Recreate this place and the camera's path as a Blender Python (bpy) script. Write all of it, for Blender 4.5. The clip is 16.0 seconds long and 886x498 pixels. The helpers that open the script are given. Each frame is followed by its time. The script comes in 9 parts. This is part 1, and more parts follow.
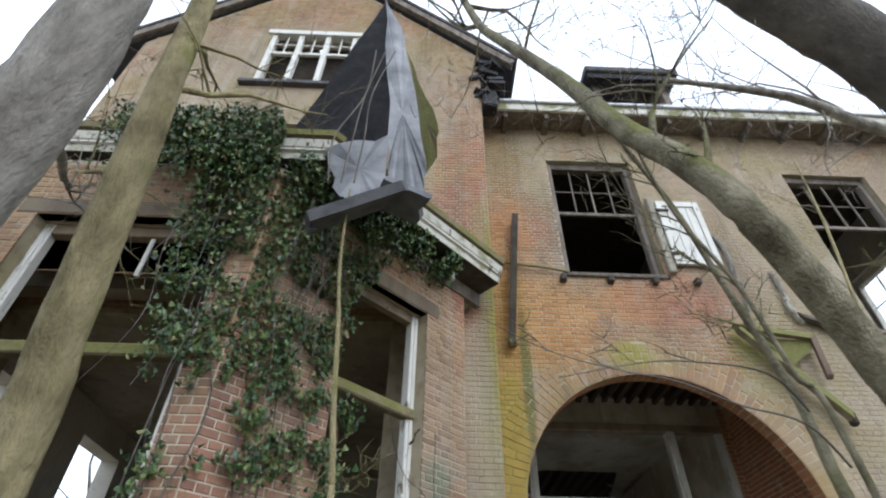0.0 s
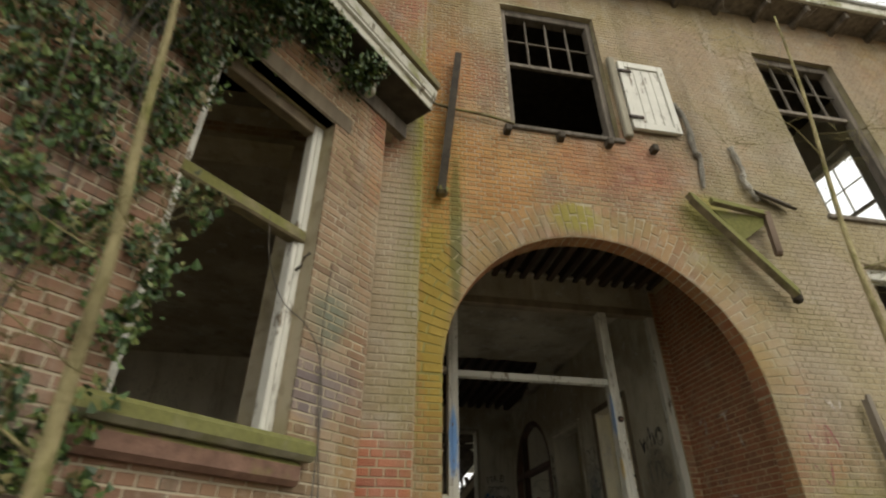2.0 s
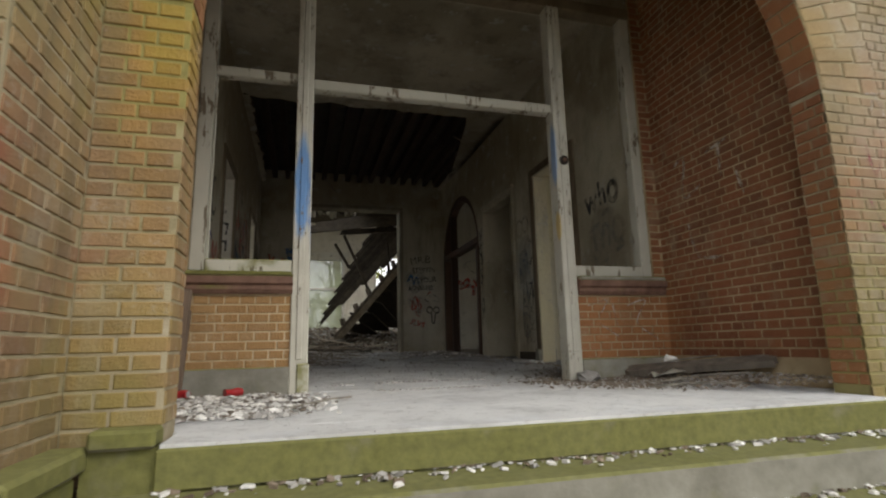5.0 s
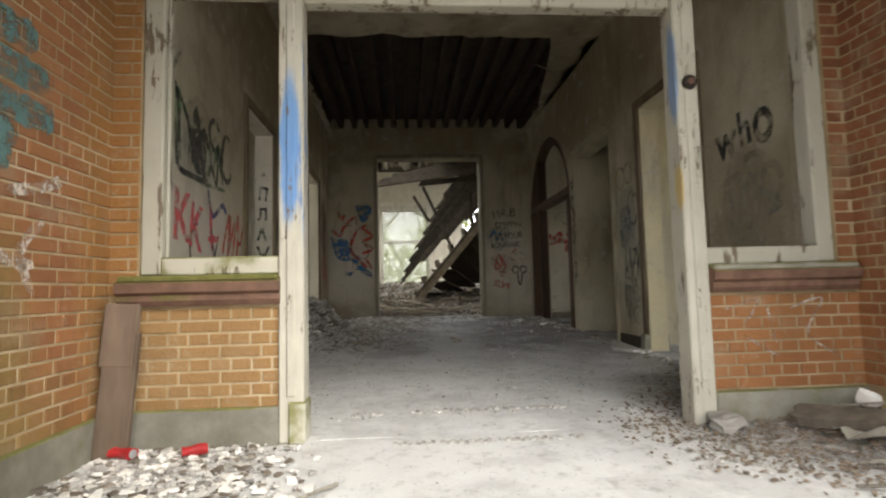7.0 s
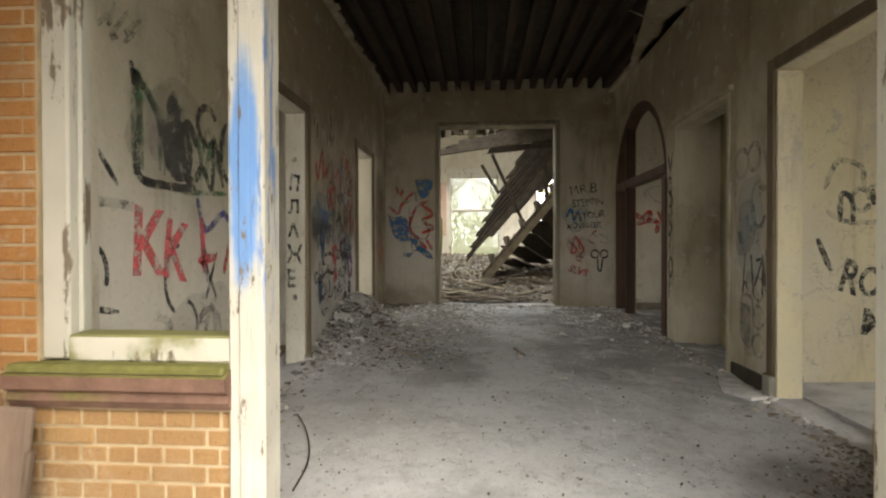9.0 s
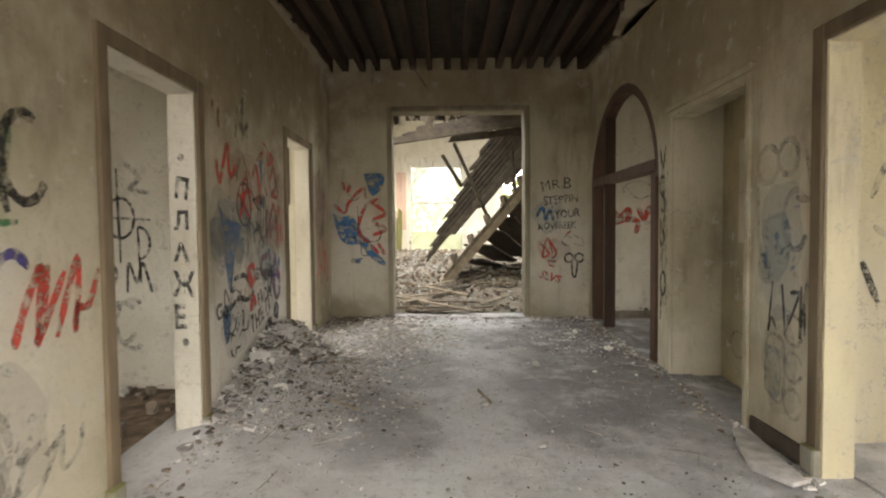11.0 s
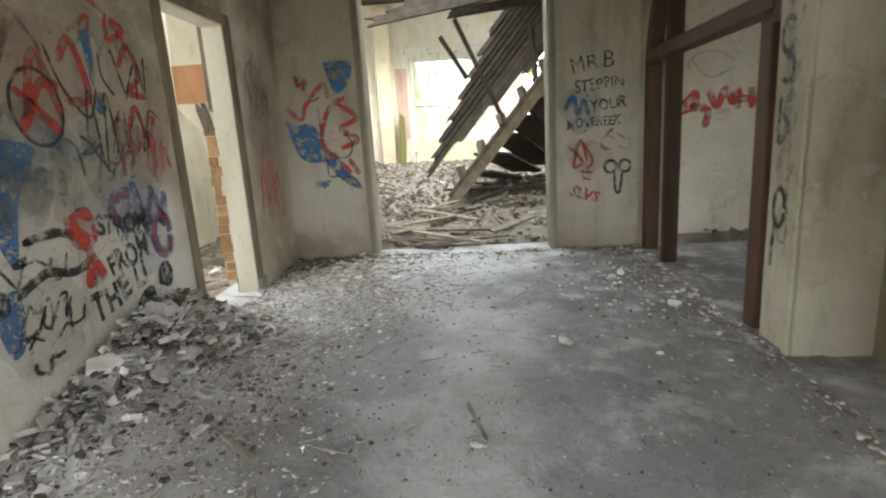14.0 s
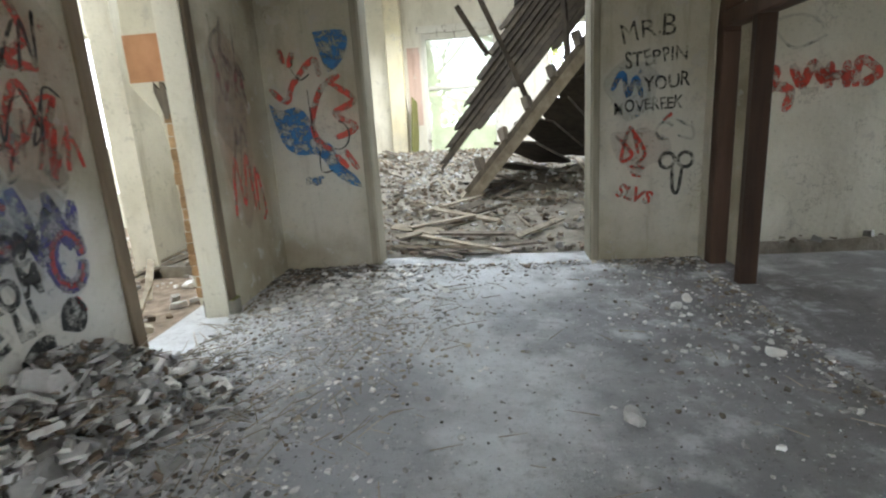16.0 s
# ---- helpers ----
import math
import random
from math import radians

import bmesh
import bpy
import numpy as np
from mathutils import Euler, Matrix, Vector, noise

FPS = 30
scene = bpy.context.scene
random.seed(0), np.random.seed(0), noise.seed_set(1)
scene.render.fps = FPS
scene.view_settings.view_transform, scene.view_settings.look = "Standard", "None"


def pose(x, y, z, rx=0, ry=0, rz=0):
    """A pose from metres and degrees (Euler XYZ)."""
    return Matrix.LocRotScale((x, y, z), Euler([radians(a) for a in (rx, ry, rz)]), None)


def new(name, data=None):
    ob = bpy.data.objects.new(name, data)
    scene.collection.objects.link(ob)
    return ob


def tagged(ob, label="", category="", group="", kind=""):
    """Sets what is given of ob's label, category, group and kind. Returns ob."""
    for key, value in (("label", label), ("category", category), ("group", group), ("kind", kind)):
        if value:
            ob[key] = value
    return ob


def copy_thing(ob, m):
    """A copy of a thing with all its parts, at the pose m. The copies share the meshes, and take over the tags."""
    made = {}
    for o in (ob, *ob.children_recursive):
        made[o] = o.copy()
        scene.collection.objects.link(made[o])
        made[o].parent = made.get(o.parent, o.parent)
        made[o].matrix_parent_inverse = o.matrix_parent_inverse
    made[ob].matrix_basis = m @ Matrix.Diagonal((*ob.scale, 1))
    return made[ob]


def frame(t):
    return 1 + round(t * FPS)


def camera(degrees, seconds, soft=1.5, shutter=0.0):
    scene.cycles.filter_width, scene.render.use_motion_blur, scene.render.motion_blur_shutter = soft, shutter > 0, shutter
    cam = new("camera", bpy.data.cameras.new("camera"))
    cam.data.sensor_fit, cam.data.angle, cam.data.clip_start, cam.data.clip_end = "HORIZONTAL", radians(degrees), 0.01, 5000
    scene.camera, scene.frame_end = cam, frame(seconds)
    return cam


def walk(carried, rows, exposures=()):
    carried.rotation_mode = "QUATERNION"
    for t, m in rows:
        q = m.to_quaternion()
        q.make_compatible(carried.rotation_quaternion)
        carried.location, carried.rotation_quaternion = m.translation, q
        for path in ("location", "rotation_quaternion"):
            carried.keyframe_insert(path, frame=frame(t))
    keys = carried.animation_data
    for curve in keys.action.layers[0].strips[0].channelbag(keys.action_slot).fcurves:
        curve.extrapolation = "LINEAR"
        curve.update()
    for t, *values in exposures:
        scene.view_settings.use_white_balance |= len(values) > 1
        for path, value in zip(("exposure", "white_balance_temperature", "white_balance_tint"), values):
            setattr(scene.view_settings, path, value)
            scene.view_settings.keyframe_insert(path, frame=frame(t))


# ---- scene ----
cam = camera(81.1, 16.0, soft=2.1, shutter=0.4)
METRES, EYE, TILT, LEAN, TURN = 12.0, 1.5, 0.0, 0.0, -1.4
ROWS = [
    (0.0, 0.0, 0.0, 0.0, -0.68, 40.89, -0.79),
    (0.5, 0.0041, 0.0244, 0.0022, -0.44, 43.44, -1.57),
    (1.0, 0.0121, 0.0517, 0.0055, 0.15, 43.13, -1.54),
    (1.5, 0.013, 0.0909, 0.0013, -3.4, 36.27, -0.16),
    (2.0, 0.0231, 0.1314, -0.0042, -8.91, 32.1, -0.19),
    (2.5, 0.0432, 0.1667, 0.0042, -13.49, 33.22, -0.64),
    (3.0, 0.0557, 0.202, 0.0048, -17.36, 32.31, -0.23),
    (3.5, 0.0741, 0.235, 0.0031, -19.3, 25.77, 0.62),
    (4.0, 0.0997, 0.2749, -0.0027, -17.38, 18.26, 1.1),
    (6.5, 0.167, 0.4302, 0.0378, -6.97, 6.7, 0.51),
    (7.0, 0.1802, 0.4522, 0.0469, -2.71, 4.32, 1.37),
    (7.5, 0.1782, 0.4713, 0.0549, 0.16, 1.92, 0.91),
    (8.0, 0.1851, 0.4957, 0.0673, -1.17, 0.85, 0.0),
    (8.5, 0.1961, 0.5212, 0.0812, 1.77, -0.27, 0.74),
    (9.0, 0.1963, 0.5428, 0.0917, 5.54, -0.49, 0.13),
    (11.5, 0.2093, 0.6802, 0.1187, 1.35, -3.49, 0.59),
    (12.0, 0.2151, 0.7145, 0.1179, 2.14, -5.26, 1.05),
    (12.5, 0.2144, 0.7493, 0.1178, 2.23, -7.29, 0.57),
    (13.0, 0.2177, 0.7793, 0.1162, 1.47, -9.51, 1.03),
    (13.5, 0.2302, 0.8093, 0.1159, 2.21, -11.62, 3.17),
    (14.0, 0.2301, 0.8288, 0.1144, 4.58, -12.1, 3.49),
    (14.5, 0.2192, 0.854, 0.1159, 8.53, -11.94, 1.51),
    (15.0, 0.2177, 0.8735, 0.1153, 10.87, -11.98, 1.8),
    (15.5, 0.2241, 0.9015, 0.1162, 8.95, -12.91, 3.92),
    (16.0, 0.2219, 0.9241, 0.1153, 6.28, -13.48, 3.51),
]
EXPOSURES = [(0.0, 0.65, 5500, 10), (1.0, 0.36, 5900, 8), (1.5, 0.18, 7000, 6), (2.0, 0.22, 6900, 6), (2.6, 0.5, 6500, 10), (3.5, 0.3, 6400, 10), (4.2, 0.15, 6600, 10), (6.3, 1.32, 6600, 8), (8.0, 1.65, 7000, 11), (9.0, 2.05, 7000, 10), (11.5, 2.95, 7100, 12), (13.0, 3.08, 6700, 10), (16.0, 2.82, 5900, 6)]
walk(cam, [(t, pose(0, 0, EYE, TILT, LEAN, TURN) @ pose(METRES * x, METRES * y, METRES * z, 90 + pitch, roll, yaw)) for t, x, y, z, yaw, pitch, roll in ROWS], EXPOSURES)

# ---- sky and sun: a bright, closed cloud cover ----
SUN_ELEVATION, SUN_TURN = radians(42), radians(148)
world = bpy.data.worlds.new("overcast_sky")
scene.world = world
world.use_nodes = True
wt = world.node_tree
sky = wt.nodes.new("ShaderNodeTexSky")
sky.sky_type, sky.sun_disc = "NISHITA", False
sky.sun_elevation, sky.sun_rotation = SUN_ELEVATION, SUN_TURN
sky.air_density, sky.dust_density = 1.0, 4.0
veil = wt.nodes.new("ShaderNodeMixRGB")
veil.inputs["Fac"].default_value = 0.8
veil.inputs["Color2"].default_value = (13.5, 13.6, 13.8, 1)
wt.links.new(sky.outputs["Color"], veil.inputs["Color1"])
wt.links.new(veil.outputs["Color"], wt.nodes["Background"].inputs["Color"])
wt.nodes["Background"].inputs["Strength"].default_value = 0.1
sun = new("sun", bpy.data.lights.new("sun", "SUN"))
sun.data.energy, sun.data.angle, sun.data.color = 0.95, radians(30), (1.0, 0.97, 0.92)
sun.matrix_basis = pose(0, 0, 30, 90 - math.degrees(SUN_ELEVATION), 0, 180 - math.degrees(SUN_TURN))

# ---- materials ----
class Nodes:
    """A short way to write node trees."""

    def __init__(self, name, rough=0.9, metal=0.0):
        self.mat = bpy.data.materials.new(name)
        self.mat.use_nodes = True
        self.tree = self.mat.node_tree
        self.bsdf = self.tree.nodes["Principled BSDF"]
        self.bsdf.inputs["Roughness"].default_value = rough
        self.bsdf.inputs["Metallic"].default_value = metal
        self.bsdf.inputs["Specular IOR Level"].default_value = 0.25
        self.where = self.tree.nodes.new("ShaderNodeNewGeometry").outputs["Position"]

    def put(self, socket, value):
        if isinstance(value, bpy.types.NodeSocket):
            self.tree.links.new(value, socket)
        elif isinstance(value, tuple) and len(value) == 3 and socket.type == "RGBA":
            socket.default_value = (*value, 1)
        else:
            socket.default_value = value

    def noise(self, scale, detail=4.0, rough=0.55, stretch=(1, 1, 1)):
        m = self.tree.nodes.new("ShaderNodeMapping")
        m.inputs["Scale"].default_value = stretch
        self.put(m.inputs["Vector"], self.where)
        n = self.tree.nodes.new("ShaderNodeTexNoise")
        n.inputs["Scale"].default_value, n.inputs["Detail"].default_value, n.inputs["Roughness"].default_value = scale, detail, rough
        self.put(n.inputs["Vector"], m.outputs["Vector"])
        return n.outputs["Fac"]

    def voronoi(self, scale):
        n = self.tree.nodes.new("ShaderNodeTexVoronoi")
        n.inputs["Scale"].default_value = scale
        self.put(n.inputs["Vector"], self.where)
        return n.outputs["Distance"]

    def math(self, op, a, b=0.0, clamp=False):
        n = self.tree.nodes.new("ShaderNodeMath")
        n.operation, n.use_clamp = op, clamp
        self.put(n.inputs[0], a), self.put(n.inputs[1], b)
        return n.outputs[0]

    def step(self, value, lo, hi):
        n = self.tree.nodes.new("ShaderNodeMapRange")
        n.interpolation_type = "SMOOTHSTEP"
        self.put(n.inputs["Value"], value), self.put(n.inputs["From Min"], lo), self.put(n.inputs["From Max"], hi)
        return n.outputs["Result"]

    def mix(self, fac, a, b, blend="MIX"):
        n = self.tree.nodes.new("ShaderNodeMixRGB")
        n.blend_type = blend
        self.put(n.inputs["Fac"], fac), self.put(n.inputs["Color1"], a), self.put(n.inputs["Color2"], b)
        return n.outputs["Color"]

    def ramp(self, fac, *stops):
        n = self.tree.nodes.new("ShaderNodeValToRGB")
        while len(n.color_ramp.elements) < len(stops):
            n.color_ramp.elements.new(0.5)
        for e, (p, c) in zip(n.color_ramp.elements, stops):
            e.position, e.color = p, (*c, 1)
        self.put(n.inputs["Fac"], fac)
        return n.outputs["Color"]

    def patch(self, centre, size, ragged=0.6, soft=0.35):
        """1 inside a ragged patch of that half size, 0 outside."""
        s = self.tree.nodes.new("ShaderNodeVectorMath")
        s.operation = "SUBTRACT"
        self.put(s.inputs[0], self.where)
        s.inputs[1].default_value = centre
        d = self.tree.nodes.new("ShaderNodeVectorMath")
        d.operation = "DIVIDE"
        self.put(d.inputs[0], s.outputs[0])
        d.inputs[1].default_value = size
        ln = self.tree.nodes.new("ShaderNodeVectorMath")
        ln.operation = "LENGTH"
        self.put(ln.inputs[0], d.outputs[0])
        r = self.math("ADD", ln.outputs["Value"], self.math("MULTIPLY", self.math("SUBTRACT", self.noise(2.6, 5), 0.5), ragged * 2))
        return self.math("SUBTRACT", 1.0, self.step(r, 1 - soft, 1 + soft))

    def island(self):
        g = self.tree.nodes.new("ShaderNodeNewGeometry").outputs["Random Per Island"]
        o = self.tree.nodes.new("ShaderNodeObjectInfo").outputs["Random"]
        return self.math("FRACT", self.math("ADD", g, o))

    def upward(self):
        x = self.tree.nodes.new("ShaderNodeSeparateXYZ")
        self.put(x.inputs[0], self.tree.nodes.new("ShaderNodeNewGeometry").outputs["Normal"])
        return x.outputs["Z"]

    def height(self):
        x = self.tree.nodes.new("ShaderNodeSeparateXYZ")
        self.put(x.inputs[0], self.where)
        return x.outputs["Z"]

    def done(self, colour, bump=None, strength=0.4, distance=0.02, rough=None):
        self.put(self.bsdf.inputs["Base Color"], colour)
        if rough is not None:
            self.put(self.bsdf.inputs["Roughness"], rough)
        if bump is not None:
            b = self.tree.nodes.new("ShaderNodeBump")
            b.inputs["Strength"].default_value, b.inputs["Distance"].default_value = strength, distance
            self.put(b.inputs["Height"], bump)
            self.put(self.bsdf.inputs["Normal"], b.outputs["Normal"])
        return self.mat


def brick_material(name, red):
    """Fired brick, tan to red, with lime bloom, moss and the patches that the facade has."""
    n = Nodes(name, 0.92)
    tone = n.island()
    tan = n.ramp(tone, (0.0, (0.22, 0.12, 0.05)), (0.35, (0.30, 0.172, 0.07)), (0.7, (0.35, 0.215, 0.092)), (1.0, (0.26, 0.14, 0.06)))
    rust = n.ramp(tone, (0.0, (0.25, 0.075, 0.035)), (0.4, (0.32, 0.105, 0.048)), (0.75, (0.38, 0.145, 0.06)), (1.0, (0.28, 0.09, 0.045)))
    where = n.step(n.noise(0.9, 5), 0.35, 0.62)
    if red:
        c = n.mix(n.math("ADD", n.math("MULTIPLY", where, 0.4), 0.22), rust, tan)
        c = n.mix(n.patch((0.8, 6.95, 1.5), (0.4, 0.8, 0.9), 0.5), c, n.mix(0.6, tan, (0.18, 0.19, 0.04)))
        c = n.mix(n.patch((0.8, 8.35, 2.6), (0.3, 0.35, 2.4), 0.3), c, (0.36, 0.17, 0.05))
        c = n.mix(n.patch((1.2, 8.3, 1.6), (0.7, 0.2, 0.6), 0.3), c, n.mix(0.5, tan, (0.37, 0.235, 0.105)))
        # east porch wall: deep red brick, its weaker light darkened into the colour
        c = n.mix(n.math("MULTIPLY", n.patch((5.0, 7.4, 3.2), (0.3, 1.3, 2.2), 0.4), 0.75), c, n.mix(tone, (0.14, 0.034, 0.02), (0.27, 0.078, 0.042)))
        c = n.mix(n.patch((4.5, 8.3, 1.7), (0.7, 0.2, 0.6), 0.3), c, n.mix(0.5, rust, (0.40, 0.19, 0.07)))
    else:
        c = n.mix(n.math("MULTIPLY", where, 0.30), tan, rust)
        for centre, size in (((3.7, 6.4, 6.2), (0.9, 0.5, 0.55)), ((0.55, 5.75, 1.95), (0.35, 0.4, 0.5)), ((-1.5, 3.7, 3.1), (0.55, 0.7, 0.9)),
                             ((0.55, 5.76, 8.2), (0.5, 0.4, 1.6)), ((1.5, 6.4, 7.9), (0.5, 0.4, 1.0)), ((5.2, 6.4, 2.4), (0.4, 0.4, 0.5)), ((0.5, 5.5, 5.3), (0.3, 0.3, 0.35))):
            c = n.mix(n.patch(centre, size), c, n.mix(0.75, c, rust))
        for centre, size, k in (((1.08, 6.4, 3.7), (0.24, 0.35, 1.3), 0.5), ((0.85, 5.9, 4.9), (0.2, 0.6, 1.9), 0.6), ((0.72, 5.76, 3.3), (0.14, 0.3, 1.2), 0.6), ((1.1, 6.4, 5.6), (0.4, 0.3, 1.0), 0.6),
                                ((4.7, 6.4, 5.2), (0.5, 0.3, 0.6), 0.6), ((0.9, 5.9, 1.35), (1.6, 0.8, 0.22), 0.4), ((5.8, 6.4, 1.5), (1.6, 0.5, 0.8), 0.7),
                                ((0.75, 5.76, 6.6), (0.2, 0.3, 1.0), 0.5), ((3.0, 6.4, 5.1), (1.0, 0.4, 0.2), 0.4)):
            c = n.mix(n.math("MULTIPLY", n.patch(centre, size), k), c, n.mix(n.noise(6, 4), (0.12, 0.11, 0.02), (0.29, 0.25, 0.05)))
        pale = n.mix(n.noise(14, 5), (0.30, 0.255, 0.165), (0.42, 0.36, 0.25))
        for centre, size, k in (((7.2, 6.4, 4.5), (2.4, 0.5, 3.6), 0.75), ((6.0, 6.4, 8.6), (4.0, 0.5, 2.2), 0.55), ((-3.0, 5.76, 10.5), (3.6, 0.5, 2.6), 0.65),
                                ((0.55, 5.76, 3.7), (0.32, 0.4, 1.5), 0.7), ((0.45, 5.76, 1.5), (0.35, 0.4, 0.2), 0.6), ((2.0, 6.4, 9.3), (0.5, 0.5, 1.4), 0.5), ((0.62, 5.76, 2.0), (0.14, 0.3, 0.5), 0.6)):
            c = n.mix(n.math("MULTIPLY", n.patch(centre, size), k), c, pale)
        c = n.mix(n.math("MULTIPLY", n.patch((0.15, 5.2, 3.2), (0.28, 0.28, 0.25), 0.8), 0.55), c, (0.06, 0.13, 0.10))
        c = n.mix(n.math("MULTIPLY", n.patch((0.15, 5.2, 2.55), (0.3, 0.3, 0.28), 0.9), 0.4), c, (0.09, 0.11, 0.17))
    if not red:
        c = n.mix(n.math("MULTIPLY", n.step(n.noise(0.7, 6), 0.45, 0.65), 0.4), c, (0.27, 0.22, 0.05))
    c = n.mix(n.math("MULTIPLY", n.step(n.noise(3.1, 6), 0.52, 0.75), 0.45), c, (0.40, 0.36, 0.28))
    if not red:
        c = n.mix(n.math("MULTIPLY", n.patch((-0.7, 4.2, 2.6), (1.3, 1.5, 1.9), 0.5), 0.6), c, n.mix(tone, (0.13, 0.065, 0.04), (0.27, 0.13, 0.08)))
    if not red:
        drip = n.step(n.noise(2.4, 6, 0.6, (1, 1, 0.07)), 0.53, 0.66)
        c = n.mix(n.math("MULTIPLY", drip, 0.42), c, n.mix(n.noise(5, 4), (0.085, 0.07, 0.04), (0.15, 0.135, 0.05)))
        wash = n.step(n.noise(2.9, 6, 0.6, (1.1, 1.1, 0.09)), 0.56, 0.68)
        c = n.mix(n.math("MULTIPLY", wash, 0.35), c, (0.46, 0.41, 0.32))
    bloom = n.math("MULTIPLY", n.step(n.noise(19, 8, 0.75), 0.52, 0.66), n.step(n.noise(2.1, 4), 0.42, 0.6))
    c = n.mix(n.math("MULTIPLY", bloom, 0.4), c, (0.47, 0.41, 0.32))
    pits = n.step(n.noise(34, 7, 0.75), 0.56, 0.66)
    c = n.mix(n.math("MULTIPLY", pits, 0.45), c, n.mix(1.0, c, (0.40, 0.36, 0.32), "MULTIPLY"))
    grime = n.step(n.noise(1.7, 6, 0.6, (1, 1, 0.35)), 0.40, 0.72)
    c = n.mix(n.math("MULTIPLY", grime, 0.5), c, n.mix(1.0, c, (0.42, 0.40, 0.34), "MULTIPLY"))
    c = n.mix(n.math("MULTIPLY", n.noise(70, 3), 0.5), c, n.mix(1.0, c, (0.6, 0.58, 0.55), "MULTIPLY"))
    if not red:
        c = n.mix(0.14, c, (0.30, 0.275, 0.24))
        for centre, size, k in (((1.75, 6.4, 5.7), (0.75, 0.4, 0.75), 0.7), ((1.08, 6.4, 5.0), (0.2, 0.4, 2.6), 0.7), ((2.9, 6.4, 6.1), (0.7, 0.4, 0.35), 0.4), ((1.3, 6.4, 7.4), (0.35, 0.4, 1.0), 0.4)):
            c = n.mix(n.math("MULTIPLY", n.patch(centre, size, 0.6), k), c, n.mix(tone, (0.28, 0.12, 0.03), (0.44, 0.22, 0.062)))
        for centre, size, k in (((1.10, 6.4, 3.9), (0.17, 0.4, 1.1), 0.5), ((0.85, 6.25, 4.2), (0.1, 0.16, 1.3), 0.4), ((0.85, 5.95, 5.6), (0.1, 0.4, 1.9), 0.7), ((4.75, 6.4, 5.45), (0.35, 0.4, 0.3), 0.6), ((2.85, 6.4, 5.2), (0.3, 0.4, 0.22), 0.6), ((1.0, 6.4, 1.6), (0.2, 0.4, 0.35), 0.3)):
            c = n.mix(n.math("MULTIPLY", n.patch(centre, size, 0.7), k), c, n.mix(n.noise(9, 5), (0.13, 0.125, 0.018), (0.33, 0.30, 0.045)))
        c = n.mix(n.math("MULTIPLY", n.patch((0.05, 5.1, 3.6), (0.42, 0.42, 2.0), 0.5), 0.6), c, n.mix(tone, (0.15, 0.10, 0.062), (0.30, 0.225, 0.14)))
        c = n.mix(n.math("MULTIPLY", n.patch((0.12, 5.17, 3.05), (0.22, 0.22, 0.22), 1.1), 0.42), c, (0.05, 0.12, 0.09))
        c = n.mix(n.math("MULTIPLY", n.patch((0.05, 5.1, 2.5), (0.32, 0.32, 0.2), 1.2), 0.3), c, (0.09, 0.105, 0.16))
        c = n.mix(n.math("MULTIPLY", n.patch((1.33, 6.4, 4.9), (0.07, 0.4, 1.0), 0.8, 0.3), 0.7), c, n.mix(n.noise(8, 5), (0.03, 0.045, 0.012), (0.10, 0.12, 0.03)))
        c = n.mix(n.math("MULTIPLY", n.patch((0.58, 5.76, 1.95), (0.26, 0.3, 0.40), 0.9), 0.65), c, n.mix(tone, (0.24, 0.05, 0.03), (0.38, 0.11, 0.06)))
    if red:
        c = n.mix(0.22, c, (0.29, 0.20, 0.11))
    c = n.mix(1.0, c, (1.2, 1.22, 1.28) if not red else (1.15, 1.1, 1.05), 'MULTIPLY')
    return n.done(c, n.math("ADD", n.noise(90, 5), n.noise(28, 7, 0.7)), 0.7, 0.008)


def mortar_material(name, low, mid, high, outside):
    n = Nodes(name, 0.95)
    c = n.ramp(n.noise(2.2, 6), (0.3, low), (0.55, mid), (0.75, high))
    if outside:
        c = n.mix(n.math("MULTIPLY", n.step(n.noise(1.3, 5), 0.45, 0.7), 0.55), c, (0.27, 0.24, 0.09))
        for centre, size, k in (((1.08, 6.4, 3.6), (0.26, 0.35, 1.4), 0.7), ((0.85, 5.9, 4.8), (0.22, 0.6, 1.9), 0.45), ((1.1, 6.4, 5.6), (0.4, 0.3, 1.0), 0.55),
                                ((5.8, 6.4, 1.5), (1.6, 0.5, 0.8), 0.6), ((4.7, 6.4, 5.2), (0.5, 0.3, 0.6), 0.5)):
            c = n.mix(n.math("MULTIPLY", n.patch(centre, size), k), c, n.mix(n.noise(6, 4), (0.13, 0.13, 0.02), (0.34, 0.31, 0.05)))
        c = n.mix(n.math("MULTIPLY", n.patch((3.7, 6.4, 6.2), (0.9, 0.5, 0.55)), 0.6), c, (0.36, 0.19, 0.11))
        c = n.mix(n.math("MULTIPLY", n.patch((-0.7, 4.2, 2.6), (1.3, 1.5, 1.9), 0.5), 0.7), c, (0.50, 0.43, 0.32))
    c = n.mix(n.math("MULTIPLY", n.step(n.noise(9, 6), 0.5, 0.7), 0.5), c, n.mix(1.0, c, (0.5, 0.47, 0.42), "MULTIPLY"))
    return n.done(c, n.noise(120, 4), 0.6, 0.006)


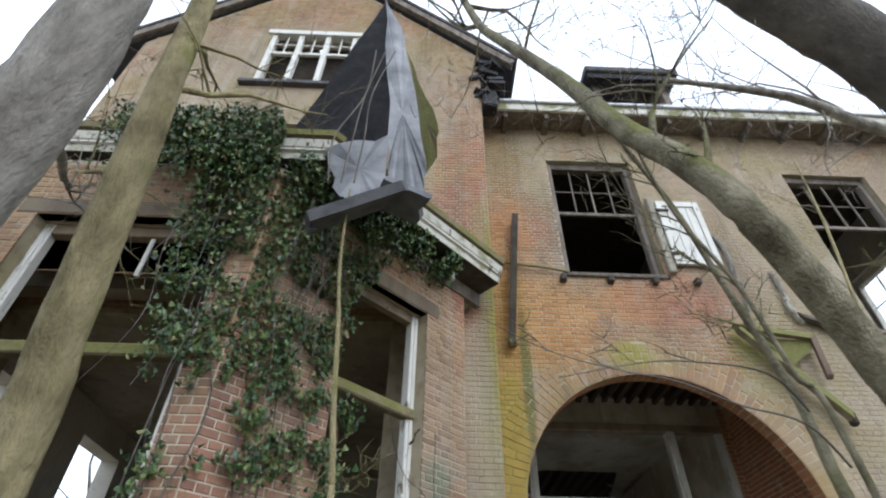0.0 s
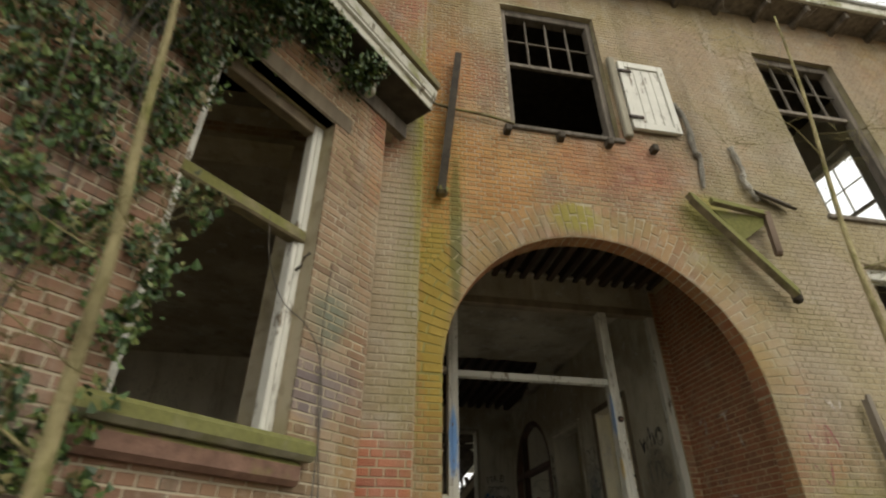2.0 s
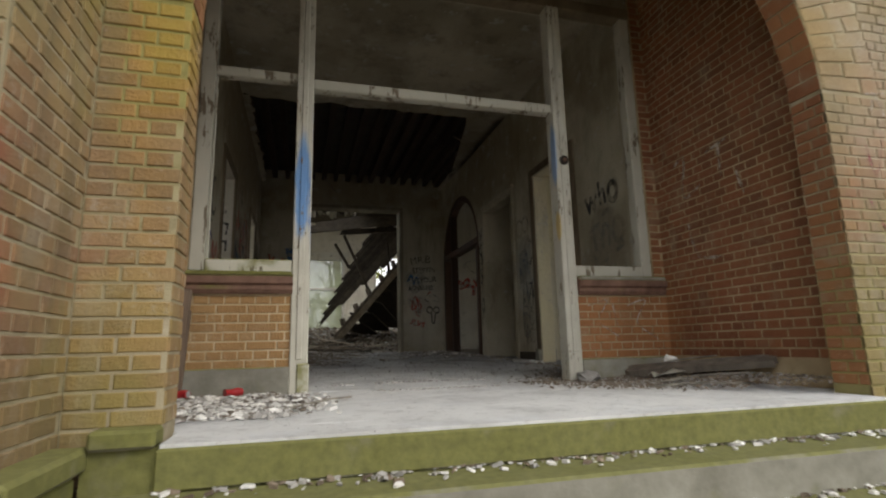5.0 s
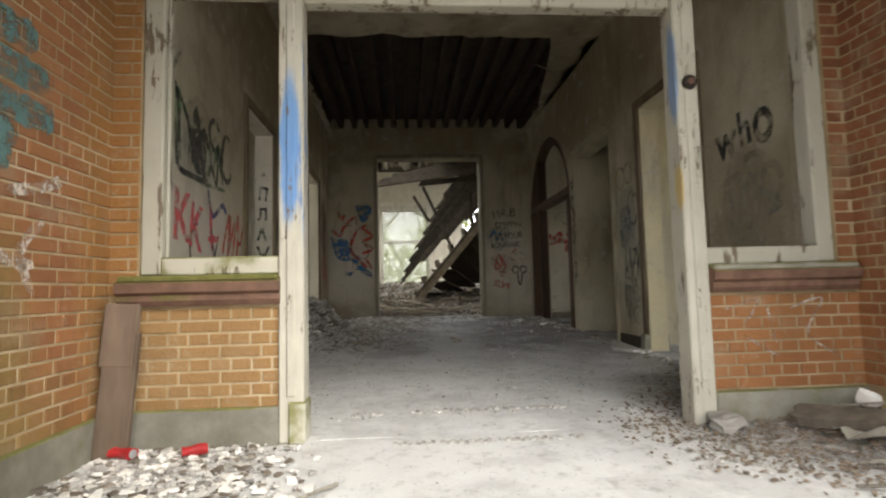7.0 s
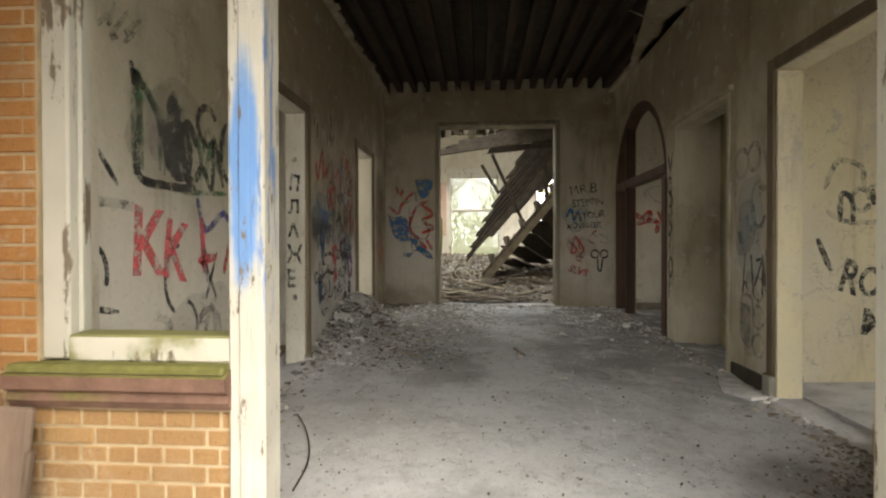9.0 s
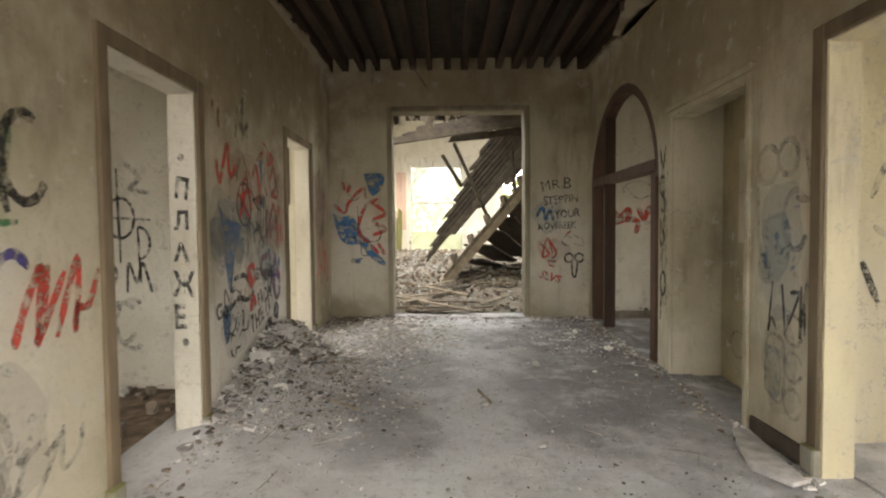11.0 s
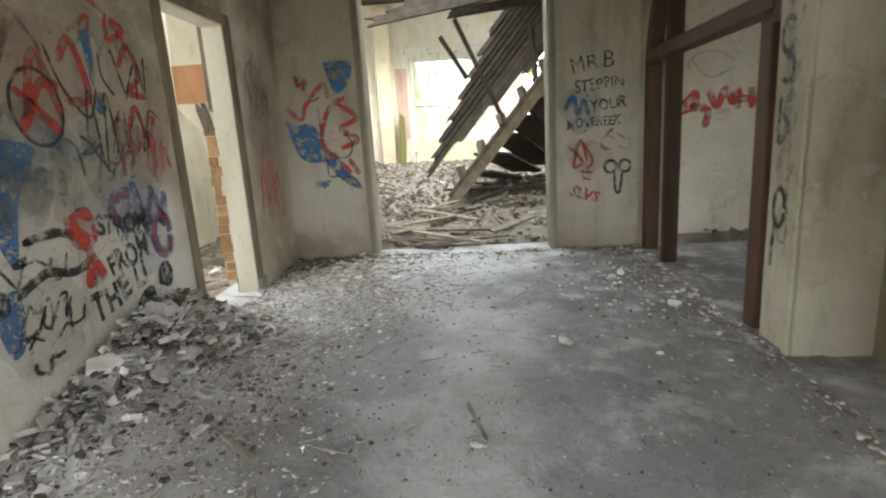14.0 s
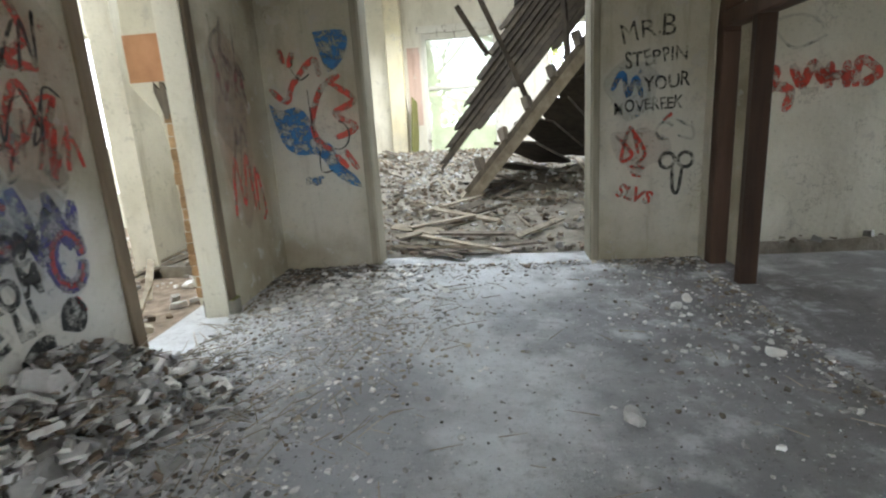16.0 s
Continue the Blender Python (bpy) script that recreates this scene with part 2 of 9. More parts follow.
def plaster_material(name, base, stain, dirt, amount=0.6, pale=(), damp=()):
    n = Nodes(name, 0.93)
    c = n.mix(n.step(n.noise(0.8, 6), 0.36, 0.66), base, stain)
    c = n.mix(n.math("MULTIPLY", n.step(n.noise(2.3, 7, 0.65, (1, 1, 0.4)), 0.48, 0.74), amount), c, dirt)
    for centre, size, k in pale:
        c = n.mix(n.math("MULTIPLY", n.patch(centre, size, 0.7, 0.4), k), c, (0.70, 0.68, 0.62))
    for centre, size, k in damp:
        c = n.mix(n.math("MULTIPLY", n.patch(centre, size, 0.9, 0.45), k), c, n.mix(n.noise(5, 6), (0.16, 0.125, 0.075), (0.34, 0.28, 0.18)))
    streak = n.step(n.noise(3.2, 7, 0.7, (1, 1, 0.12)), 0.54, 0.70)
    c = n.mix(n.math("MULTIPLY", streak, 0.45), c, n.mix(1.0, c, (0.50, 0.45, 0.36), "MULTIPLY"))
    flake = n.step(n.noise(4.2, 8, 0.72), 0.59, 0.61)
    c = n.mix(n.math("MULTIPLY", flake, 0.6), c, n.mix(n.noise(7, 3), (0.30, 0.27, 0.21), (0.66, 0.64, 0.58)))
    crack = n.math("SUBTRACT", 1.0, n.step(n.math("ABSOLUTE", n.math("SUBTRACT", n.noise(1.6, 9, 0.65), 0.5)), 0.0, 0.006))
    c = n.mix(n.math("MULTIPLY", n.math("MULTIPLY", crack, n.step(n.noise(1.1, 3), 0.5, 0.62)), 0.6), c, (0.17, 0.15, 0.12))
    c = n.mix(n.math("MULTIPLY", n.step(n.noise(28, 6, 0.7), 0.55, 0.7), 0.3), c, (0.22, 0.20, 0.16))
    h = n.math("ADD", n.math("MULTIPLY", flake, -0.6), n.noise(22, 6))
    return n.done(c, h, 0.35, 0.02)


def simple_material(name, dark, light, scale=8.0, rough=0.85, metal=0.0, stretch=(1, 1, 1), bump=0.35, distance=0.01, moss=0.0, dirt=0.35):
    n = Nodes(name, rough, metal)
    c = n.ramp(n.noise(scale, 6, 0.6, stretch), (0.3, dark), (0.7, light))
    c = n.mix(n.math("MULTIPLY", n.step(n.noise(scale * 0.23, 5), 0.45, 0.7), dirt), c, n.mix(1.0, c, (0.45, 0.42, 0.38), "MULTIPLY"))
    tint = n.math("ADD", n.math("MULTIPLY", n.island(), 0.5), 0.75)
    c = n.mix(1.0, c, tint, "MULTIPLY")
    if moss:
        m = n.step(n.math("ADD", n.math("MULTIPLY", n.upward(), 0.35), n.noise(3.5, 6)), 0.75 - 0.45 * moss, 0.95 - 0.45 * moss)
        c = n.mix(n.math("MULTIPLY", m, 0.85), c, n.mix(n.noise(25, 4), (0.075, 0.08, 0.02), (0.24, 0.235, 0.065)))
    return n.done(c, n.noise(scale * 5, 5, 0.6, stretch), bump, distance)


def peeling_paint(name, paint, under, moss=0.0, cover=0.56):
    n = Nodes(name, 0.75)
    grain = n.noise(30, 5, 0.6, (1, 1, 0.08))
    wood = n.mix(grain, under, tuple(v * 0.55 for v in under))
    worn = n.step(n.math("ADD", n.math("MULTIPLY", n.noise(7, 8, 0.7, (1, 1, 0.35)), 0.7), n.math("MULTIPLY", grain, 0.3)), cover, cover + 0.04)
    c = n.mix(worn, n.mix(n.noise(4, 6), paint, tuple(v * 0.72 for v in paint)), wood)
    if moss:
        c = n.mix(n.step(n.math("ADD", n.noise(4, 6), n.math("MULTIPLY", n.upward(), 0.4)), 0.8 - 0.4 * moss, 1.0 - 0.4 * moss), c, (0.22, 0.215, 0.09))
    return n.done(c, n.math("SUBTRACT", grain, worn), 0.35, 0.008)


BRICK, RED_BRICK = brick_material("weathered_brick", False), brick_material("sheltered_red_brick", True)
MORTAR = mortar_material("old_lime_mortar", (0.29, 0.245, 0.155), (0.43, 0.37, 0.26), (0.56, 0.50, 0.38), True)
PORCH_MORTAR = mortar_material("pale_lime_mortar", (0.32, 0.24, 0.14), (0.46, 0.36, 0.22), (0.58, 0.48, 0.33), False)
PLASTER = plaster_material("stained_plaster", (0.54, 0.50, 0.385), (0.39, 0.35, 0.25), (0.215, 0.185, 0.125), 0.65,
                           (((0.72, 12.7, 1.9), (0.3, 1.2, 0.75), 0.85), ((0.72, 9.3, 2.2), (0.3, 0.8, 0.9), 0.5), ((1.2, 16.24, 2.4), (0.5, 0.3, 1.0), 0.45), ((4.5, 16.24, 2.5), (0.5, 0.3, 0.9), 0.4), ((0.72, 11.85, 1.8), (0.1, 0.12, 0.5), 0.8)),
                           # brown damp stains; the high ones also paint in dimness under the ceiling
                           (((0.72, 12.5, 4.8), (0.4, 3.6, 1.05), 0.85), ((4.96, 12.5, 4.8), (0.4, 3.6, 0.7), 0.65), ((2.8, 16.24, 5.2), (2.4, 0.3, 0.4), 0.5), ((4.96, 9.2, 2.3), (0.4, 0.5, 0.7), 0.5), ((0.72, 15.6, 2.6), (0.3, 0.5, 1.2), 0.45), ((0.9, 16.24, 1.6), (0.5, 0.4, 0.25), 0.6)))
PLASTER_PALE = plaster_material("pale_plaster", (0.72, 0.69, 0.60), (0.60, 0.57, 0.47), (0.40, 0.37, 0.30), 0.45)
PLASTER_YELLOW = plaster_material("yellowed_plaster", (0.70, 0.63, 0.42), (0.62, 0.57, 0.44), (0.40, 0.34, 0.2), 0.4)
# yellowed plaster with the recess's shade mixed into its tones
PLASTER_RECESS = plaster_material("shaded_yellowed_plaster", (0.42, 0.36, 0.20), (0.30, 0.27, 0.19), (0.17, 0.15, 0.11), 0.7)
PINK_PLASTER = plaster_material("pinkish_bare_plaster", (0.55, 0.40, 0.33), (0.48, 0.36, 0.28), (0.30, 0.25, 0.2), 0.5)
CEILING_PLASTER = plaster_material("damp_ceiling_plaster", (0.46, 0.41, 0.31), (0.30, 0.26, 0.185), (0.15, 0.125, 0.09), 0.7)
WHITE_PAINT = peeling_paint("peeling_white_paint", (0.74, 0.72, 0.64), (0.26, 0.21, 0.15))
WHITE_MOSSY = peeling_paint("mossy_white_paint", (0.62, 0.60, 0.50), (0.22, 0.19, 0.13), 0.9)
SCREEN_PAINT = peeling_paint("dirty_screen_paint", (0.56, 0.54, 0.45), (0.23, 0.185, 0.13), 0.0, 0.53)
BROWN_PAINT = simple_material("brown_varnished_wood", (0.05, 0.03, 0.02), (0.105, 0.06, 0.04), 6, 0.6, 0, (1, 1, 0.1))
TAN_CASING = simple_material("grimy_brown_casing", (0.13, 0.10, 0.065), (0.24, 0.19, 0.125), 6, 0.75, 0, (1, 1, 0.15))
DOOR_POST = simple_material("greyed_door_post", (0.20, 0.18, 0.13), (0.34, 0.31, 0.24), 6, 0.85, 0, (1, 1, 0.15))
OLD_WOOD = simple_material("grey_weathered_wood", (0.10, 0.085, 0.068), (0.24, 0.205, 0.165), 9, 0.9, 0, (1, 1, 0.15))
PALE_WOOD = simple_material("pale_broken_lath", (0.24, 0.205, 0.155), (0.44, 0.385, 0.30), 9, 0.9)
DARK_WOOD = simple_material("sooty_dark_wood", (0.04, 0.033, 0.025), (0.09, 0.074, 0.055), 7, 0.9)
MOSSY_WOOD = simple_material("mossy_wood", (0.12, 0.10, 0.06), (0.23, 0.19, 0.12), 9, 0.9, moss=1.0)
JOIST = simple_material("brown_joist_wood", (0.026, 0.018, 0.013), (0.075, 0.05, 0.034), 7, 0.9, 0, (1, 0.1, 1))
STONE = simple_material("mossy_step_stone", (0.20, 0.19, 0.15), (0.36, 0.345, 0.29), 5, 0.9, moss=0.45)
STONE_MOSS = simple_material("green_plinth_stone", (0.16, 0.15, 0.10), (0.30, 0.28, 0.2), 5, 0.9, moss=1.15)
SILL_BRICK = simple_material("dark_moulded_sill", (0.13, 0.075, 0.055), (0.24, 0.14, 0.10), 10, 0.85, moss=0.45)
ZINC = simple_material("grey_zinc_sheet", (0.32, 0.325, 0.33), (0.62, 0.625, 0.63), 3, 0.55, 0.3)
TAR = simple_material("black_tarred_board", (0.018, 0.018, 0.02), (0.05, 0.048, 0.05), 6, 0.8)
SLATE = simple_material("dark_roof_slate", (0.05, 0.048, 0.05), (0.12, 0.115, 0.115), 6, 0.8)
BARK = simple_material("grey_bark", (0.17, 0.155, 0.125), (0.44, 0.41, 0.35), 11, 0.95, 0, (1, 1, 0.3), 1.0, 0.03, dirt=0.5)
BARK_MOSS = simple_material("mossy_bark", (0.17, 0.145, 0.07), (0.40, 0.34, 0.18), 9, 0.95, 0, (1, 1, 0.4), 0.9, 0.03, moss=0.5, dirt=0.6)
BARK_LIMB = simple_material("lichened_limb_bark", (0.10, 0.088, 0.05), (0.30, 0.27, 0.18), 11, 0.95, 0, (1, 1, 0.6), 1.0, 0.03, moss=0.5, dirt=0.7)
BARK_DARK = simple_material("dark_wet_bark", (0.07, 0.062, 0.055), (0.17, 0.155, 0.13), 9, 0.95, 0, (1, 1, 0.3), 0.7, 0.02)
CHIP = simple_material("plaster_rubble", (0.56, 0.54, 0.50), (0.86, 0.85, 0.81), 9, 0.95)
CHIP_DUSTY = simple_material("dusty_plaster_crumbs", (0.36, 0.352, 0.335), (0.62, 0.61, 0.585), 9, 0.95)
SOOT_LITTER = simple_material("sooty_fibre_litter", (0.085, 0.078, 0.07), (0.19, 0.175, 0.155), 12, 0.95)
DUSTY_RUBBLE = simple_material("brown_rubble_dust", (0.17, 0.15, 0.12), (0.33, 0.30, 0.25), 6, 0.95, bump=0.8, distance=0.03)
DARK_ZINC = simple_material("blackened_zinc", (0.07, 0.072, 0.075), (0.17, 0.17, 0.17), 5, 0.6, 0.2)
RUST_BOARD = simple_material("rust_brown_rotten_wood", (0.12, 0.085, 0.062), (0.235, 0.175, 0.13), 8, 0.9, 0, (1, 1, 0.15))
CHIP_GREY = simple_material("grey_rubble", (0.27, 0.26, 0.24), (0.50, 0.48, 0.45), 9, 0.95)
LEAF_LITTER = simple_material("dead_leaves", (0.12, 0.09, 0.065), (0.30, 0.24, 0.18), 9, 0.95)
SOIL = simple_material("woodland_soil", (0.06, 0.05, 0.035), (0.15, 0.125, 0.085), 1.5, 0.95, moss=0.0, bump=0.8, distance=0.06)
RED_CAN = simple_material("red_can_paint", (0.42, 0.02, 0.025), (0.58, 0.05, 0.05), 12, 0.4)
PAPER = simple_material("dirty_white_sheet", (0.50, 0.48, 0.40), (0.70, 0.68, 0.60), 6, 0.8)
ORANGE = simple_material("faded_orange_paint", (0.46, 0.24, 0.13), (0.58, 0.32, 0.18), 5, 0.85)
RAW_BRICK = simple_material("raw_broken_brick", (0.30, 0.19, 0.10), (0.46, 0.31, 0.18), 14, 0.95, bump=0.8)
OCHRE = simple_material("raw_ochre_wood", (0.36, 0.24, 0.12), (0.50, 0.35, 0.18), 6, 0.85, 0, (1, 1, 0.1))
BLACK_METAL = simple_material("black_rusted_metal", (0.03, 0.026, 0.022), (0.08, 0.06, 0.05), 20, 0.6, 0.5)


def ivy_material():
    n = Nodes("ivy_leaf", 0.42)
    n.bsdf.inputs["Specular IOR Level"].default_value = 0.4
    c = n.ramp(n.island(), (0.0, (0.02, 0.038, 0.012)), (0.45, (0.045, 0.088, 0.022)), (0.75, (0.095, 0.145, 0.034)), (0.92, (0.15, 0.17, 0.045)), (1.0, (0.20, 0.15, 0.07)))
    return n.done(c, n.noise(60, 3), 0.2, 0.004)


def bush_material():
    n = Nodes("hedge_leaf", 0.7)
    c = n.ramp(n.island(), (0.0, (0.10, 0.13, 0.03)), (0.6, (0.22, 0.26, 0.07)), (1.0, (0.36, 0.36, 0.14)))
    return n.done(c)


def floor_material():
    """Dusty grey screed: paler where it is walked bare, dark with dirt in patches, shade by the passage painted in."""
    n = Nodes("dusty_grey_screed", 0.9)
    c = n.ramp(n.noise(1.1, 6), (0.3, (0.43, 0.43, 0.43)), (0.5, (0.58, 0.585, 0.588)), (0.7, (0.70, 0.708, 0.71)))
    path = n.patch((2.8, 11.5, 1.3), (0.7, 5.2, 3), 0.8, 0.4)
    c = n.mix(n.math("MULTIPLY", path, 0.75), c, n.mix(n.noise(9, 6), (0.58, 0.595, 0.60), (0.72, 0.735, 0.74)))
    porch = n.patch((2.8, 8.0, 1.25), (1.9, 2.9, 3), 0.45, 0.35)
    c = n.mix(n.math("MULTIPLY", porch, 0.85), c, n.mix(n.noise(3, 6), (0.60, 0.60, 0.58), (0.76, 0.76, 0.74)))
    # the first three patches put the dim light by the passage into the colour
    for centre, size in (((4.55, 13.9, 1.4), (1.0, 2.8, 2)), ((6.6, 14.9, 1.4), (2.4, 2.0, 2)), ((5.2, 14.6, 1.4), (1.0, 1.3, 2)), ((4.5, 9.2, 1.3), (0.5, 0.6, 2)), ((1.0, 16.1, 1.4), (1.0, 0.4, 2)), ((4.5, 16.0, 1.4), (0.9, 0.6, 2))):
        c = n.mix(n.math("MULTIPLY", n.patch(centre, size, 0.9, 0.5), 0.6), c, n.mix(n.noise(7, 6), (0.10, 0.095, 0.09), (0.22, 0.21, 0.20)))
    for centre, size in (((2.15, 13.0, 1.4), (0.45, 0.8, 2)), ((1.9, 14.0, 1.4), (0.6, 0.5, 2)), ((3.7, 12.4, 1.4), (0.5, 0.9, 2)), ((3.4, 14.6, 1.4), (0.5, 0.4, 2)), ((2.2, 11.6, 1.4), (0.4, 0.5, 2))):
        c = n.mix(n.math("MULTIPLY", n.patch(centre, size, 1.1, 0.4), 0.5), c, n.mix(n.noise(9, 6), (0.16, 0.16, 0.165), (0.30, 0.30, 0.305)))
    c = n.mix(n.math("MULTIPLY", n.step(n.noise(1.7, 8, 0.7), 0.46, 0.62), 0.3), c, (0.27, 0.265, 0.26))
    c = n.mix(n.math("MULTIPLY", n.step(n.noise(4.5, 7, 0.65), 0.52, 0.72), 0.32), c, (0.26, 0.25, 0.24))
    c = n.mix(n.math("MULTIPLY", n.step(n.noise(2.6, 8, 0.7), 0.52, 0.66), 0.5), c, (0.66, 0.675, 0.68))
    c = n.mix(n.math("MULTIPLY", n.step(n.noise(13, 8, 0.75), 0.53, 0.66), 0.45), c, n.mix(1.0, c, (0.42, 0.41, 0.40), "MULTIPLY"))
    c = n.mix(n.step(n.noise(38, 4, 0.6), 0.64, 0.70), c, (0.66, 0.65, 0.63))
    c = n.mix(n.step(n.noise(55, 4, 0.6), 0.66, 0.70), c, (0.12, 0.11, 0.10))
    return n.done(c, n.math("ADD", n.noise(30, 8, 0.7), n.noise(9, 6)), 0.5, 0.016)


IVY, HEDGE, SCREED = ivy_material(), bush_material(), floor_material()


def spray(name, colour, cover=0.5):
    n = Nodes(name, 0.6)
    c = n.mix(n.noise(16, 6), colour, tuple(min(1, v * 1.5 + 0.03) for v in colour))
    worn = n.math("ADD", n.math("MULTIPLY", n.noise(11, 7, 0.65), 0.7), n.math("MULTIPLY", n.noise(70, 4), 0.3))
    n.put(n.bsdf.inputs["Alpha"], n.math("SUBTRACT", 1.0, n.math("MULTIPLY", n.step(worn, cover - 0.08, cover + 0.1), 0.85)))
    return n.done(c)


BLACK = spray("black_spray", (0.022, 0.022, 0.02), 0.51)
GREY = spray("faded_grey_spray", (0.17, 0.165, 0.15), 0.42)
RED = spray("red_spray", (0.42, 0.05, 0.03))
PINK = spray("pink_red_spray", (0.55, 0.10, 0.11))
BLUE = spray("blue_spray", (0.03, 0.12, 0.27))
TEAL = spray("teal_spray", (0.07, 0.15, 0.18), 0.42)
TEAL_BLOCK = spray("dull_teal_block", (0.075, 0.145, 0.14), 0.48)
CHALK = spray("pale_chalk", (0.48, 0.42, 0.36), 0.45)
MAROON = spray("maroon_spray", (0.22, 0.06, 0.06), 0.46)
GREEN = spray("green_spray", (0.05, 0.16, 0.06), 0.46)


def post_paint():
    """White peeling paint over which someone sprayed blue and yellow patches."""
    n = Nodes("sprayed_white_paint", 0.7)
    grain = n.noise(30, 5, 0.6, (1, 1, 0.08))
    worn = n.step(n.math("ADD", n.math("MULTIPLY", n.noise(17, 8, 0.75, (1, 1, 0.3)), 0.7), n.math("MULTIPLY", grain, 0.3)), 0.56, 0.60)
    c = n.mix(n.noise(4, 6), (0.64, 0.62, 0.53), (0.42, 0.40, 0.33))
    c = n.mix(n.math("MULTIPLY", n.step(n.noise(2.6, 7, 0.7, (1, 1, 0.25)), 0.5, 0.68), 0.5), c, (0.27, 0.25, 0.19))
    blue = n.mix(n.noise(9, 6, 0.6, (1, 1, 0.2)), (0.09, 0.22, 0.50), (0.22, 0.38, 0.62))
    c = n.mix(n.patch((1.66, 8.26, 2.86), (0.065, 0.09, 0.40), 0.7, 0.2), c, blue)
    c = n.mix(n.math("MULTIPLY", n.patch((3.925, 8.31, 3.3), (0.02, 0.06, 0.32), 0.6, 0.2), 0.7), c, blue)
    c = n.mix(n.math("MULTIPLY", n.patch((3.925, 8.30, 2.62), (0.02, 0.05, 0.15), 0.6, 0.2), 0.7), c, (0.55, 0.38, 0.10))
    c = n.mix(n.math("MULTIPLY", n.step(n.noise(22, 6, 0.7, (1, 1, 0.12)), 0.5, 0.6), n.patch((1.735, 8.3, 2.85), (0.03, 0.10, 0.55), 0.5, 0.3)), c, (0.15, 0.25, 0.48))
    c = n.mix(worn, c, n.mix(grain, (0.26, 0.21, 0.15), (0.14, 0.115, 0.08)))
    return n.done(c, n.math("SUBTRACT", grain, worn), 0.35, 0.008)


POST_PAINT = post_paint()
HAZE_BLUE = spray("faint_blue_overspray", (0.16, 0.23, 0.33), 0.36)
HAZE_RED = spray("faint_red_overspray", (0.36, 0.16, 0.12), 0.36)
HAZE_GREY = spray("faint_grey_overspray", (0.22, 0.21, 0.19), 0.36)
VIOLET = spray("blue_violet_spray", (0.06, 0.05, 0.18))


# ---- mesh helpers ----
def to_object(name, bm, mat, smooth=False):
    mesh = bpy.data.meshes.new(name)
    bmesh.ops.recalc_face_normals(bm, faces=bm.faces)
    bm.to_mesh(mesh)
    bm.free()
    mesh.materials.append(mat)
    if smooth:
        mesh.shade_smooth()
    return new(name, mesh)


def under(ob, parent):
    m = parent.matrix_basis.copy()
    if parent.parent:
        m = parent.parent.matrix_basis @ parent.matrix_parent_inverse @ m
    ob.parent = parent
    ob.matrix_parent_inverse = m.inverted()
    return ob


def part(name, bm, mat, parent, label="", smooth=False):
    ob = under(to_object(name, bm, mat, smooth), parent)
    return tagged(ob, label=label)


def thing(name, label, category, at=(0, 0, 0), group="", kind=""):
    ob = new(name)
    ob.empty_display_size = 0.1
    ob.location = at
    return tagged(ob, label, category, group, kind)


def box(bm, lo, hi, m=None, bevel=0.0):
    (a, b, c), (d, e, f) = lo, hi
    pts = [(a, b, c), (d, b, c), (d, e, c), (a, e, c), (a, b, f), (d, b, f), (d, e, f), (a, e, f)]
    vs = [bm.verts.new(m @ Vector(p) if m else p) for p in pts]
    fs = [bm.faces.new([vs[i] for i in q]) for q in ((0, 3, 2, 1), (4, 5, 6, 7), (0, 1, 5, 4), (1, 2, 6, 5), (2, 3, 7, 6), (3, 0, 4, 7))]
    if bevel:
        bmesh.ops.bevel(bm, geom=list({e for f in fs for e in f.edges}), offset=bevel, segments=1, affect="EDGES", profile=0.5)
    return vs


def one_box(lo, hi, m=None, bevel=0.0):
    bm = bmesh.new()
    box(bm, lo, hi, m, bevel)
    return bm


def tube(bm, pts, radii, sides=8, wobble=0.0, rng=random):
    """A tapered round limb along points."""
    pts = [Vector(p) for p in pts]
    rings = []
    for i, p in enumerate(pts):
        d = (pts[min(i + 1, len(pts) - 1)] - pts[max(i - 1, 0)]).normalized()
        a = d.orthogonal().normalized() if abs(d.z) > 0.9 else d.cross(Vector((0, 0, 1))).normalized()
        b = d.cross(a)
        rings.append([bm.verts.new(p + (a * math.cos(k * math.tau / sides) + b * math.sin(k * math.tau / sides)) * radii[i] * (1 + wobble * (rng.random() - 0.5))) for k in range(sides)])
    for r, s in zip(rings, rings[1:]):
        for k in range(sides):
            bm.faces.new((r[k], r[(k + 1) % sides], s[(k + 1) % sides], s[k]))
    bm.faces.new(rings[0][::-1]), bm.faces.new(rings[-1])


def smooth_line(pts, steps=6):
    """Catmull-Rom through points."""
    pts = [Vector(p) for p in pts]
    out = []
    for i in range(len(pts) - 1):
        a, b, c, d = pts[max(i - 1, 0)], pts[i], pts[i + 1], pts[min(i + 2, len(pts) - 1)]
        for k in range(steps):
            t = k / steps
            out.append(0.5 * ((2 * b) + (c - a) * t + (2 * a - 5 * b + 4 * c - d) * t * t + (3 * b - a - 3 * c + d) * t ** 3))
    return out + [pts[-1]]


